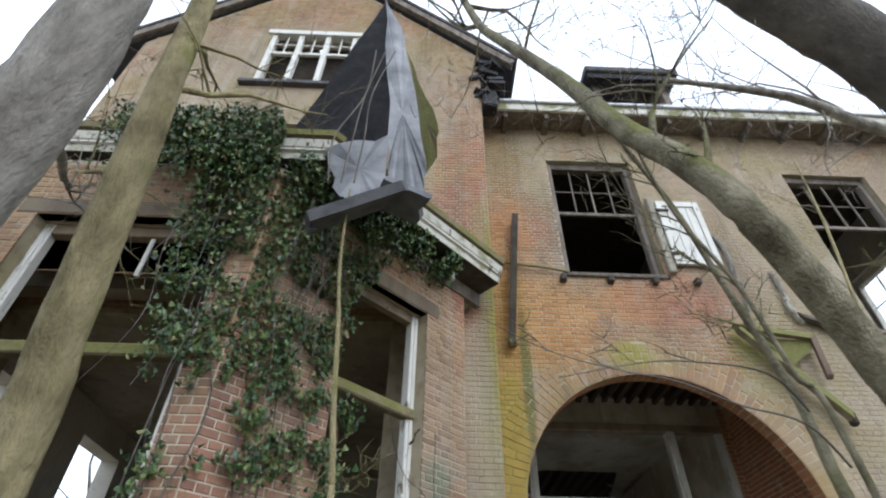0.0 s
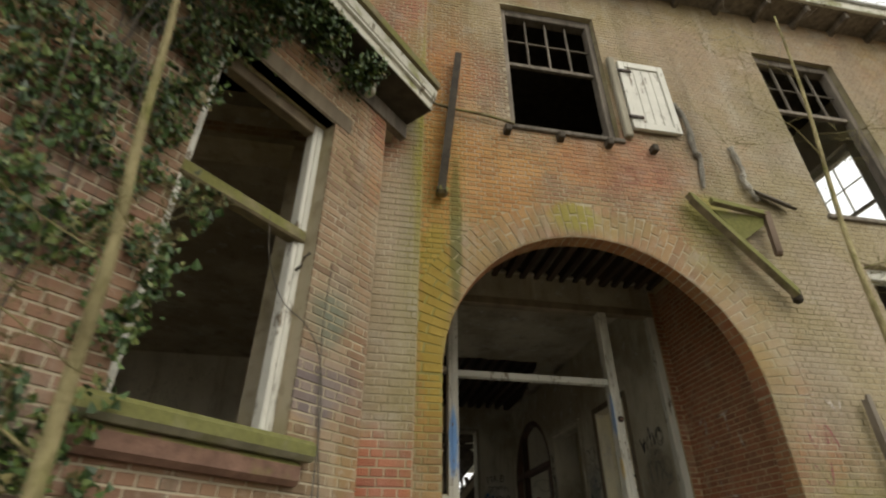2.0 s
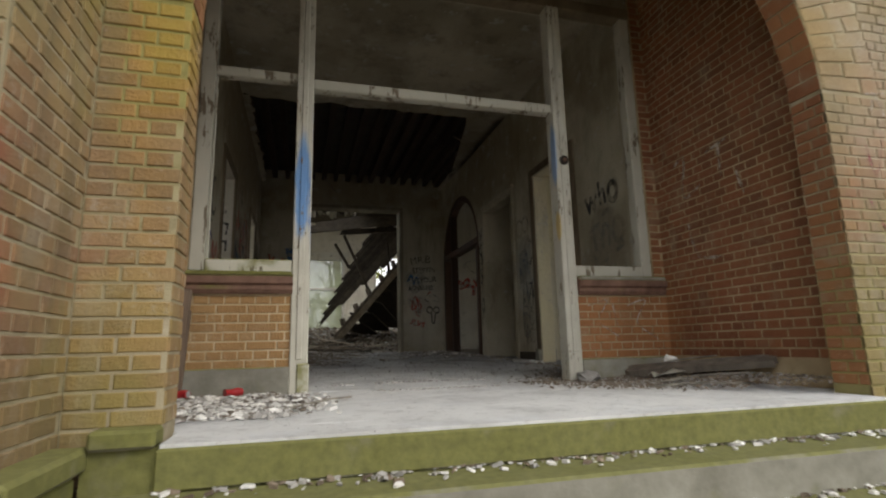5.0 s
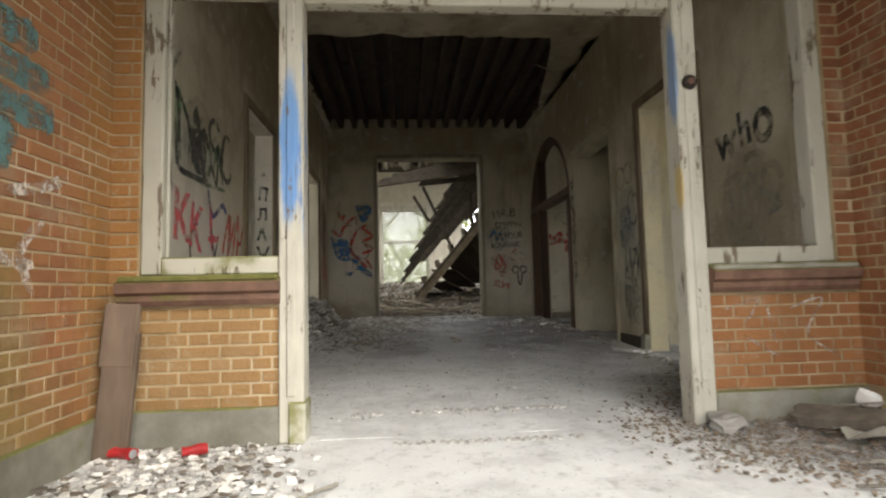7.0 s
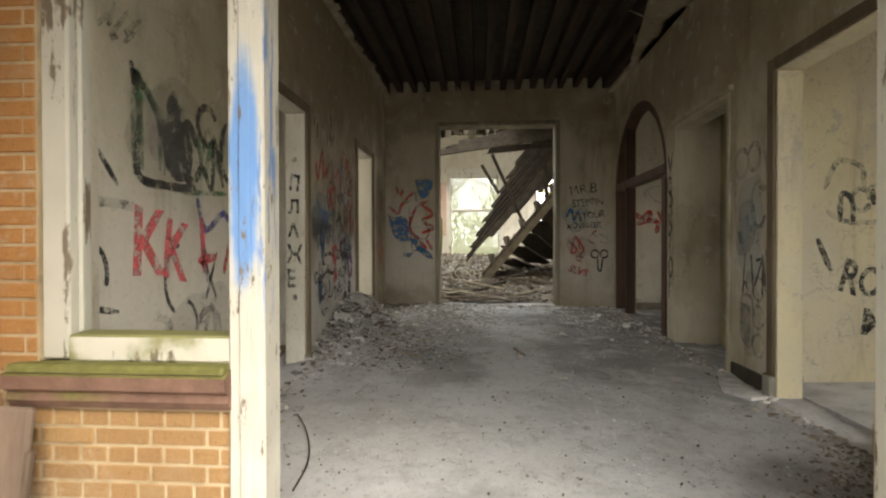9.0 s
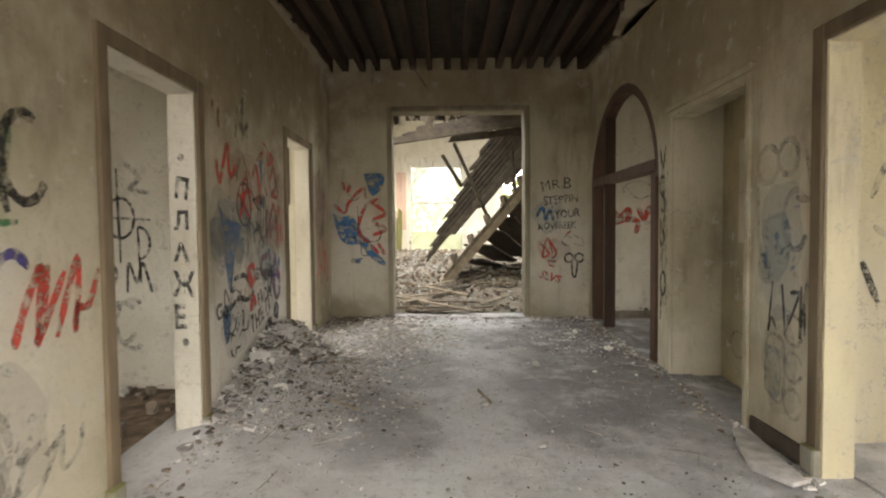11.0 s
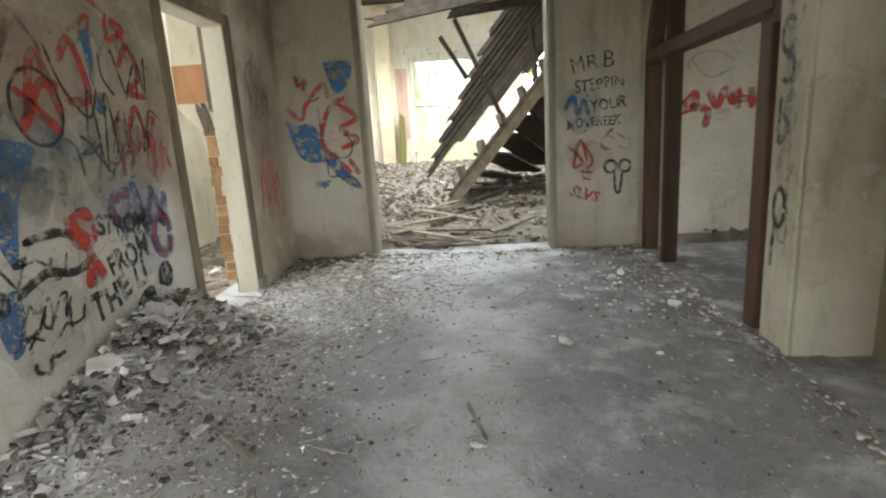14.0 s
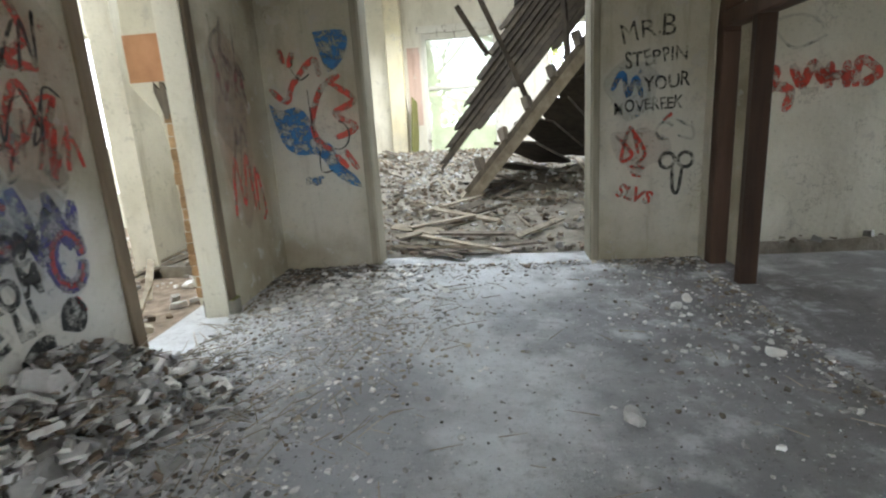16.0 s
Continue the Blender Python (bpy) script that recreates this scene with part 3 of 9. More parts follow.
def plank(lo, hi, width, thick, rng=random, ragged=0.0, turn=0.0):
    """A board from one point to another, its ends broken when ragged."""
    lo, hi = Vector(lo), Vector(hi)
    d = hi - lo
    m = Matrix.Translation(lo) @ d.to_track_quat("X", "Z").to_matrix().to_4x4() @ Matrix.Rotation(turn, 4, "X")
    bm = bmesh.new()
    n = 5
    rows = []
    for x in (0, 1):
        rows.append([(x * d.length + (rng.random() - 0.5) * 2 * ragged, -width / 2 + width * k / (n - 1)) for k in range(n)])
    low = [[bm.verts.new(m @ Vector((x, y, -thick / 2))) for x, y in r] for r in rows]
    top = [[bm.verts.new(m @ Vector((x, y, thick / 2))) for x, y in r] for r in rows]
    for k in range(n - 1):
        bm.faces.new((top[0][k], top[1][k], top[1][k + 1], top[0][k + 1]))
        bm.faces.new((low[0][k + 1], low[1][k + 1], low[1][k], low[0][k]))
        bm.faces.new((low[0][k], top[0][k], top[0][k + 1], low[0][k + 1]))
        bm.faces.new((low[1][k + 1], top[1][k + 1], top[1][k], low[1][k]))
    bm.faces.new((low[0][0], low[1][0], top[1][0], top[0][0]))
    bm.faces.new((low[0][-1], top[0][-1], top[1][-1], low[1][-1]))
    return bm


class Face:
    """A wall's frame: u along it from p0 to p1, d into it, z up. Its front lies to the right of p0 -> p1."""

    def __init__(self, p0, p1):
        self.p0, self.p1 = Vector((*p0, 0)), Vector((*p1, 0))
        u = (self.p1 - self.p0).normalized()
        self.length = (self.p1 - self.p0).length
        self.m = Matrix.Translation(self.p0) @ Matrix((u, (-u.y, u.x, 0), (0, 0, 1))).transposed().to_4x4()

    def at(self, u, d, z):
        return self.m @ Vector((u, d, z))


def hole_top(h, u):
    ua, ub, za, zb, rise = h
    if not rise:
        return zb
    k = (u - (ua + ub) / 2) / ((ub - ua) / 2)
    return zb + rise * math.sqrt(max(0.0, 1 - k * k))


def wall(name, face, z0, z1, thick, holes, mat, label, u0=0.0, u1=None, top=None, category="wall"):
    """A thick wall with openings (ua, ub, za, zb, rise of an arch over zb)."""
    u1 = face.length if u1 is None else u1
    top = top or (lambda u: z1)
    cuts = {u0, u1}
    for ua, ub, za, zb, rise in holes:
        cuts |= {ua, ub} | ({(ua + ub) / 2 - (ub - ua) / 2 * math.cos(math.pi * k / 28) for k in range(29)} if rise else set())
    if top(u0) != top((u0 + u1) / 2):
        cuts |= {u0 + (u1 - u0) * k / 24 for k in range(25)}
    cuts = sorted(c for c in cuts if u0 <= c <= u1)
    bm = bmesh.new()
    for a, b in zip(cuts, cuts[1:]):
        if b - a < 1e-4:
            continue
        mid, low = (a + b) / 2, (z0, z0)
        spans = []
        for h in sorted((h for h in holes if h[0] < mid < h[1]), key=lambda h: h[2]):
            if h[2] > low[0] + 1e-4:
                spans.append((low, (h[2], h[2])))
            low = (hole_top(h, a), hole_top(h, b))
        spans.append((low, (top(a), top(b))))
        for (la, lb), (ha, hb) in spans:
            if max(ha - la, hb - lb) < 1e-3:
                continue
            pts = [(a, 0, la), (b, 0, lb), (b, thick, lb), (a, thick, la), (a, 0, ha), (b, 0, hb), (b, thick, hb), (a, thick, ha)]
            vs = [bm.verts.new(face.m @ Vector(p)) for p in pts]
            for q in ((0, 3, 2, 1), (4, 5, 6, 7), (0, 1, 5, 4), (1, 2, 6, 5), (2, 3, 7, 6), (3, 0, 4, 7)):
                bm.faces.new([vs[i] for i in q])
    bmesh.ops.remove_doubles(bm, verts=bm.verts, dist=1e-5)
    mesh = bpy.data.meshes.new(name)
    bm.to_mesh(mesh)
    bm.free()
    mesh.materials.append(mat)
    return tagged(new(name, mesh), label, category, kind="structure")


COURSE, STRETCHER, JOINT = 0.0685, 0.218, 0.012


def brick_mesh(name, mat):
    """One brick's face and sides, 1 x 1 across, chamfered, proud of the wall by up to 9 mm."""
    mesh = bpy.data.meshes.new(name)
    c = 0.03
    v = [(0, 0.012, 0), (1, 0.012, 0), (1, 0.012, 1), (0, 0.012, 1), (0, -0.002, 0), (1, -0.002, 0), (1, -0.002, 1), (0, -0.002, 1),
         (c, -0.006, 2 * c), (1 - c, -0.006, 2 * c), (1 - c, -0.006, 1 - 2 * c), (c, -0.006, 1 - 2 * c)]
    f = [(0, 1, 5, 4), (1, 2, 6, 5), (2, 3, 7, 6), (3, 0, 4, 7), (4, 5, 9, 8), (5, 6, 10, 9), (6, 7, 11, 10), (7, 4, 8, 11), (8, 9, 10, 11)]
    mesh.from_pydata(v, [], f)
    mesh.materials.append(mat)
    return mesh


LAY = []


def bricks(owner, face, z0, z1, holes, mat, near, u0=0.0, u1=None, rings=(), top=None, seed=1, limit=300):
    """Keep the laying of a wall's bricks for the end of the file."""
    LAY.append((owner, face, z0, z1, holes, mat, near, u0, face.length if u1 is None else u1, rings, top, seed, limit))


def lay_bricks(owner, face, z0, z1, holes, mat, near, u0, u1, rings, top, seed, limit):
    """English bond: a course of stretchers, a course of headers. Near bricks are objects of their own, the rest one mesh."""
    rng = random.Random(seed)
    unit = brick_mesh("brick", mat)
    home = owner.matrix_basis.inverted()
    pieces = []
    k = math.ceil(z0 / COURSE)
    while (k + 1) * COURSE <= z1 + 0.02:
        z, step = k * COURSE, STRETCHER if k % 2 else STRETCHER / 2
        u = u0 - (STRETCHER * 0.25 if k % 2 else 0.0) - rng.random() * 0.01
        while u < u1:
            a, b = max(u, u0), min(u + step, u1)
            u += step
            spans = [(a + JOINT / 2, b - JOINT / 2)]
            mid = z + COURSE / 2
            if top and mid > top((a + b) / 2) - 0.05:
                continue
            for h in holes:
                ha, hb, za, zb, rise = h
                if not za - 0.03 < mid < zb + rise:
                    continue
                if rise and mid > zb:
                    w = (hb - ha) / 2 * math.sqrt(max(0, 1 - ((mid - zb) / rise) ** 2))
                    ha, hb = (ha + hb) / 2 - w, (ha + hb) / 2 + w
                spans = [s for p, q in spans for s in ((p, min(q, ha)), (max(p, hb), q)) if s[1] - s[0] > 0.025]
            for cu, cz, r0, r1, base in rings:
                if mid > base:
                    w2 = r1 * r1 - (mid - base) ** 2
                    if w2 > 0:
                        w = math.sqrt(w2)
                        spans = [s for p, q in spans for s in ((p, min(q, cu - w)), (max(p, cu + w), q)) if s[1] - s[0] > 0.025]
            for p, q in spans:
                if q - p > 0.025:
                    pieces.append((p, q, z + JOINT / 2, z + COURSE - JOINT / 2, rng.uniform(-0.002, 0.002), rng.uniform(-0.004, 0.004)))
        k += 1
    close = [p for p in pieces if near((p[0] + p[1]) / 2, p[2])][:limit]
    chosen = set(close)
    for p in close:
        ob = bpy.data.objects.new("brick", unit)
        scene.collection.objects.link(ob)
        ob.matrix_basis = face.m @ Matrix.Translation((p[0], p[4], p[2])) @ Matrix.Rotation(p[5], 4, "Y") @ Matrix.Diagonal((p[1] - p[0], 1, p[3] - p[2], 1))
        ob.parent = owner
        ob.matrix_parent_inverse = home
    verts, faces = [], []
    base_v, base_f = [tuple(v.co) for v in unit.vertices], [tuple(f.vertices) for f in unit.polygons]
    for p in pieces:
        if p in chosen:
            continue
        o = len(verts)
        m = face.m
        for x, y, z in base_v:
            verts.append(m @ Vector((p[0] + x * (p[1] - p[0]), y + p[4], p[2] + z * (p[3] - p[2]) + p[5] * (x - 0.5) * (p[1] - p[0]))))
        faces += [tuple(o + i for i in f) for f in base_f]
    if verts:
        mesh = bpy.data.meshes.new("brickwork")
        mesh.from_pydata(verts, [], faces)
        mesh.materials.append(mat)
        ob = bpy.data.objects.new("brickwork", mesh)
        scene.collection.objects.link(ob)
        ob.parent = owner
        ob.matrix_parent_inverse = home
        tagged(ob, kind="stuff")


def voussoirs(owner, face, cu, cz, r0, r1, mat, squash=1.0, count=62, seed=4):
    """The ring of radial bricks over an arch."""
    rng = random.Random(seed)
    unit = brick_mesh("voussoir", mat)
    w = math.pi * r0 / count
    for k in range(count):
        a = math.pi * (k + 0.5) / count
        m = face.m @ Matrix.Translation((cu, 0, cz)) @ Matrix.Rotation(-(a - math.pi / 2), 4, "Y")
        for lo, hi in ((r0, r0 + 0.2), (r0 + 0.21, r1)) if k % 2 else ((r0, r0 + 0.32), (r0 + 0.33, r1)):
            ww = w * (lo + hi) / 2 / r0 - 0.011
            ob = bpy.data.objects.new("voussoir", unit)
            scene.collection.objects.link(ob)
            ob.matrix_basis = m @ Matrix.Translation((-ww / 2, rng.uniform(-0.004, 0.003), lo + 0.004)) @ Matrix.Diagonal((ww, 1, hi - lo - 0.01, 1))
            ob.parent = owner

# ---- the plan ----
FRONT, WING, BAY = 6.40, 5.76, 3.50            # planes of the arch wall, the wing's wall, the bay's front
PORCH_W, PORCH_E, SCREEN, LEAF = 0.70, 5.00, 8.30, 0.22   # LEAF: thickness of the arch wall
HALL_W, HALL_E, HALL_N = 0.72, 4.96, 16.24
CEIL = 5.40


def floor_z(y):
    """The screed rises slightly to the back of the hall."""
    return 1.25 + 0.0255 * max(0.0, min(y, 17.0) - SCREEN)


def heap_z(x, y):
    """Rubble thrown along the hall's west wall and into the back room."""
    h = 0.55 * math.exp(-(((x - 0.95) / 0.42) ** 2 + ((y - 13.15) / 0.62) ** 2))
    h += 0.26 * math.exp(-(((x - 0.85) / 0.35) ** 2 + ((y - 12.3) / 0.7) ** 2))
    h += 0.12 * math.exp(-(((x - 1.6) / 0.7) ** 2 + ((y - 15.3) / 0.8) ** 2))
    if y > 16.6:
        h += 0.75 * min(1.0, (y - 16.6) / 6.5)
    return h


def slab(name, xs, ys, zf, mat, label, category, depth=0.25):
    """A floor sheet over a grid, with a flat underside."""
    bm = bmesh.new()
    grid = [[bm.verts.new((x, y, zf(x, y))) for y in ys] for x in xs]
    low = [[bm.verts.new((x, y, min(zf(x, y), zf(xs[0], ys[0])) - depth)) for y in (ys[0], ys[-1])] for x in (xs[0], xs[-1])]
    for i in range(len(xs) - 1):
        for j in range(len(ys) - 1):
            bm.faces.new((grid[i][j], grid[i + 1][j], grid[i + 1][j + 1], grid[i][j + 1]))
    bm.faces.new((low[0][0], low[0][1], low[1][1], low[1][0]))
    bm.faces.new([low[0][0], low[1][0]] + [grid[i][0] for i in range(len(xs) - 1, -1, -1)])
    bm.faces.new([low[1][1], low[0][1]] + [grid[i][-1] for i in range(len(xs))])
    bm.faces.new([low[0][1], low[0][0]] + grid[0])
    bm.faces.new([low[1][0], low[1][1]] + grid[-1][::-1])
    return tagged(to_object(name, bm, mat), label, category, kind="structure")


def span(a, b, n):
    return [a + (b - a) * k / n for k in range(n + 1)]


def bumpy(x, y, s=1.0):
    return 0.012 * s * noise.noise((x * 1.7, y * 1.7, 0)) + 0.006 * s * noise.noise((x * 6, y * 6, 3))


# ground: one sheet to the horizon, with a slight rise towards the house
def ground_z(x, y):
    return 0.08 + 0.05 * noise.noise((x * 0.5, y * 0.5, 1)) - 0.002 * max(0, math.hypot(x, y) - 30)


gx = sorted({-900, -400, -150, -60, *span(-30, 40, 35), 60, 150, 400, 900})
gy = sorted({-900, -400, -150, -60, *span(-30, 4.5, 18), 60, 150, 400, 900, 30, 34, 40})
bm = bmesh.new()
gv = [[bm.verts.new((x, y, ground_z(x, y))) for y in gy] for x in gx]
for i in range(len(gx) - 1):
    for j in range(len(gy) - 1):
        bm.faces.new((gv[i][j], gv[i + 1][j], gv[i + 1][j + 1], gv[i][j + 1]))
tagged(to_object("ground", bm, SOIL, True), "dark woodland soil with moss and dead leaves round the house", "ground", kind="structure")

# ---- steps to the porch ----
stair = thing("front_steps", "worn grey stone steps, mossy risers, leading up to the porch", "steps", (2.9, 5.2, 0.1), kind="structure")
for k in range(1, 7):
    bm = one_box((0.99 if k < 6 else 1.05, 6.3 - 0.3 * k, 0.0), (5.1 + 0.05 * k, 6.3 - 0.3 * (k - 1) + 0.02, 1.25 - 0.165 * k), bevel=0.012)
    part("step", bm, STONE, stair)
slab("porch_floor", span(1.2, 4.77, 16), [6.3, 6.45, 6.6], lambda x, y: 1.25 + bumpy(x, y, 0.4), SCREED, "pale worn concrete porch floor with a mossy front edge", "floor", 0.165)
part("nosing", one_box((1.19, 6.276, 1.09), (4.78, 6.31, 1.236), bevel=0.008), STONE_MOSS, stair, "mossy green front edge of the porch floor")
slab("porch_floor", span(0.4, 5.4, 22), span(6.6, SCREEN, 9), lambda x, y: 1.25 + bumpy(x, y, 0.5), SCREED, "pale worn concrete floor of the porch", "floor")
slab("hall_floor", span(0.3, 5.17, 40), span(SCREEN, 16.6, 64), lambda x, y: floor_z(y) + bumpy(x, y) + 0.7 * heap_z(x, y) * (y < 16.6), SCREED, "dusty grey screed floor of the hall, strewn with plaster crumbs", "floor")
slab("back_room_floor", span(-1.2, 9.0, 40), span(16.6, 24.2, 36), lambda x, y: floor_z(17) + heap_z(x, y) + 5 * bumpy(x, y), DUSTY_RUBBLE, "back room floor buried under rubble and dust", "floor")
slab("west_room_floor", span(-6.3, 0.3, 12), span(5.9, 20.2, 30), lambda x, y: 1.32 + 3 * bumpy(x, y), LEAF_LITTER, "west room floor covered in dirt and debris", "floor")
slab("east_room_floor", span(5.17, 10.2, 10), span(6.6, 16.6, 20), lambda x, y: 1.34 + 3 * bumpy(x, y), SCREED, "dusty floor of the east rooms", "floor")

# ---- the arch wall ----
front = Face((0.84, FRONT), (10.45, FRONT))
U = 0.84
ARCH = (1.18 - U, 4.78 - U, 0.0, 3.10, 1.80)
W2, W3, W4 = (2.12 - U, 3.72 - U, 6.62, 9.42, 0), (6.68 - U, 8.30 - U, 5.72, 9.28, 0), (6.84 - U, 8.44 - U, 2.12, 4.94, 0)
front_holes = [ARCH, W2, W3, W4]
arch_wall = wall("wall_front", front, 0.0, 10.5, LEAF, front_holes, MORTAR, "weathered brick front wall with a wide round arch, mossy and stained")
bricks(arch_wall, front, 0.1, 10.45, front_holes, BRICK, lambda u, z: (u < 0.45 and 1.4 < z < 5.2) or (4.0 < u < 4.7 and 1.6 < z < 3.2), rings=((2.98 - U, 0, 1.8, 2.28, 3.10),), seed=2)
voussoirs(arch_wall, front, 2.98 - U, 3.10, 1.80, 2.28, BRICK)
bm = bmesh.new()
box(bm, (0.95, 6.31, 0.0), (1.185, 6.41, 1.24))
box(bm, (4.775, 6.31, 0.0), (10.5, 6.41, 1.24), bevel=0.0)
tagged(to_object("plinth", bm, STONE_MOSS), "low green mossy stone plinth along the wall foot", "plinth", kind="structure")

# reveal of the arch, of narrow red bricks
rev = thing("arch_reveal", "red brick lining inside the round arch", "arch", (2.98, 6.6, 1.25), kind="structure")
for side, x, n in ((0, 1.18, 1), (1, 4.78, -1)):
    f = Face((x, FRONT), (x, FRONT + LEAF)) if n > 0 else Face((x, FRONT + LEAF), (x, FRONT))
    bricks(rev, f, 1.26, 3.1, [], BRICK if n > 0 else RED_BRICK, lambda u, z: True, seed=11 + side, limit=120)
for k in range(56):
    a0, a1 = math.pi * (k + 0.06) / 56, math.pi * (k + 0.94) / 56
    for y0, y1 in (((6.405, 6.51), (6.52, 6.615)) if k % 2 else ((6.405, 6.615),)):
        bm = bmesh.new()
        q = [bm.verts.new((2.98 + r * math.cos(a), y, 3.10 + r * math.sin(a))) for a in (a0, a1) for y in (y0, y1) for r in (1.803, 1.794)]
        for i in ((1, 3, 7, 5), (0, 1, 5, 4), (2, 6, 7, 3), (0, 2, 3, 1), (4, 5, 7, 6)):
            bm.faces.new([q[j] for j in i])
        part("brick", bm, RED_BRICK, rev)

# ---- porch side walls, with concrete foot ----
west_face = Face((PORCH_W, 6.40), (PORCH_W, SCREEN + 0.02))
east_face = Face((PORCH_E, SCREEN + 0.02), (PORCH_E, 6.60))
porch_w = wall("wall_porch_west", west_face, 1.0, 5.5, 0.4, [], PORCH_MORTAR, "orange red brick porch side wall with green algae near the floor")
porch_e = wall("wall_porch_east", east_face, 1.0, 5.5, 0.4, [], PORCH_MORTAR, "dark red brick porch side wall with faint chalk scrawls")
bricks(porch_w, west_face, 1.42, 5.3, [], RED_BRICK, lambda u, z: u > 0.6 and z < 3.9, seed=21)
bricks(porch_e, east_face, 1.40, 5.3, [], RED_BRICK, lambda u, z: u < 1.45 and z < 3.9, seed=22)
for lo, hi in (((PORCH_W - 0.01, 6.43, 1.2), (PORCH_W + 0.035, 8.27, 1.45)), ((PORCH_W + 0.036, 8.255, 1.2), (1.60, 8.30, 1.45)), ((4.06, 8.265, 1.2), (4.995, 8.30, 1.435))):
    tagged(to_object("concrete_skirting", one_box(lo, hi, bevel=0.008), STONE), "damp grey concrete skirting stained green", "skirting", kind="structure")

# ---- the screen between porch and hall ----
dw_w = Face((PORCH_W - 0.01, SCREEN), (1.615, SCREEN))
dw_e = Face((4.055, SCREEN), (5.02, SCREEN))
dwarf_w = wall("wall_dwarf_west", dw_w, 1.0, 2.02, 0.3, [], PORCH_MORTAR, "low ochre brick wall under the glassless west side light")
dwarf_e = wall("wall_dwarf_east", dw_e, 1.0, 2.02, 0.3, [], PORCH_MORTAR, "low red brick wall under the glassless east side light")
bricks(dwarf_w, dw_w, 1.43, 2.02, [], RED_BRICK, lambda u, z: True, seed=23)
bricks(dwarf_e, dw_e, 1.41, 2.02, [], RED_BRICK, lambda u, z: True, seed=24)
# narrow brick piers between the side walls and the side lights
for x0, x1, sd in ((PORCH_W - 0.005, 0.853, 25), (4.872, PORCH_E + 0.005, 26)):
    pier_face = Face((x0, SCREEN - 0.012), (x1, SCREEN - 0.012))
    pier = wall("wall_pier", pier_face, 2.02, 5.3, 0.03, [], PORCH_MORTAR, "narrow brick pier beside the glassless side light")
    bricks(pier, pier_face, 2.02, 5.3, [], RED_BRICK, lambda u, z: z < 4.6, seed=sd)


def sill(x0, x1, mossy):
    s = thing("window_sill", "moulded brick and wood sill, %s" % ("green with moss" if mossy else "grey and worn"), "sill", (x0, SCREEN, 2.0))
    bm = bmesh.new()
    prof = [(0.0, 2.0), (-0.035, 2.0), (-0.055, 2.03), (-0.05, 2.06), (-0.075, 2.075), (-0.08, 2.125), (0.0, 2.16), (0.1, 2.17), (0.1, 2.0)]
    ring = [[bm.verts.new((x, SCREEN + d, z)) for d, z in prof] for x in (x0, x1)]
    for k in range(len(prof)):
        j = (k + 1) % len(prof)
        bm.faces.new((ring[0][k], ring[1][k], ring[1][j], ring[0][j]))
    bm.faces.new(ring[0]), bm.faces.new(ring[1][::-1])
    part("moulding", bm, SILL_BRICK, s)
    part("weathering", one_box((x0 + 0.01, SCREEN - 0.075, 2.128), (x1 - 0.01, SCREEN + 0.01, 2.165), bevel=0.01), MOSSY_WOOD if mossy else STONE, s)


sill(0.76, 1.61, True)
sill(4.065, 4.97, False)

screen = thing("entrance_screen", "tall white timber entrance screen, paint peeling, glass and doors gone", "door frame", (2.83, SCREEN, 1.25), kind="structure")


def bar(name, lo, hi, mat=SCREEN_PAINT, parent=None, bevel=0.008, label=""):
    return part(name, one_box(lo, hi, bevel=bevel), mat, parent or screen, label)


def post(x0, x1, z0, z1):
    """A moulded post: a body and two beads."""
    bm = bmesh.new()
    box(bm, (x0, SCREEN - 0.03, z0), (x1, SCREEN + 0.12, z1), bevel=0.008)
    box(bm, (x0 + 0.045, SCREEN - 0.042, z0 + 0.25), (x1 - 0.045, SCREEN - 0.028, z1 - 0.03), bevel=0.005)
    return bm


part("post", post(1.60, 1.735, 1.25, 4.86), POST_PAINT, screen)
part("post", post(3.925, 4.06, 1.25, 4.86), POST_PAINT, screen)
bar("post_foot", (1.655, SCREEN - 0.05, 1.25), (1.745, SCREEN + 0.125, 1.47), WHITE_MOSSY)
bar("jamb", (0.855, SCREEN + 0.0, 2.17), (0.965, SCREEN + 0.12, 4.86))
bar("jamb", (4.765, SCREEN + 0.0, 2.17), (4.87, SCREEN + 0.12, 4.86))
bar("sill_rail", (0.965, SCREEN - 0.01, 2.165), (1.60, SCREEN + 0.12, 2.265), WHITE_MOSSY)
bar("sill_rail", (4.06, SCREEN - 0.01, 2.165), (4.765, SCREEN + 0.12, 2.265))
bar("transom", (1.735, SCREEN + 0.0, 3.73), (3.925, SCREEN + 0.1, 3.82))
bar("transom", (0.965, SCREEN + 0.01, 3.78), (1.60, SCREEN + 0.1, 3.86))
bar("head", (0.83, SCREEN - 0.01, 4.86), (4.93, SCREEN + 0.14, 4.98), TAN_CASING)
bar("bead", (0.965, SCREEN + 0.04, 2.266), (0.982, SCREEN + 0.07, 3.78))
bm = bmesh.new()
bmesh.ops.create_cone(bm, cap_ends=True, segments=20, radius1=0.045, radius2=0.04, depth=0.02, matrix=pose(4.0, SCREEN - 0.052, 3.25, 90))
kn = part("bell_push", bm, BLACK_METAL, screen, "round black bell push")
bm = bmesh.new()
bmesh.ops.create_cone(bm, cap_ends=True, segments=14, radius1=0.02, radius2=0.018, depth=0.01, matrix=pose(4.0, SCREEN - 0.066, 3.25, 90))
part("button", bm, SILL_BRICK, kn)
wall("wall_over_screen", Face((0.4, SCREEN + 0.01), (5.4, SCREEN + 0.01)), 4.98, 5.5, 0.3, [], CEILING_PLASTER, "plastered beam over the entrance screen")
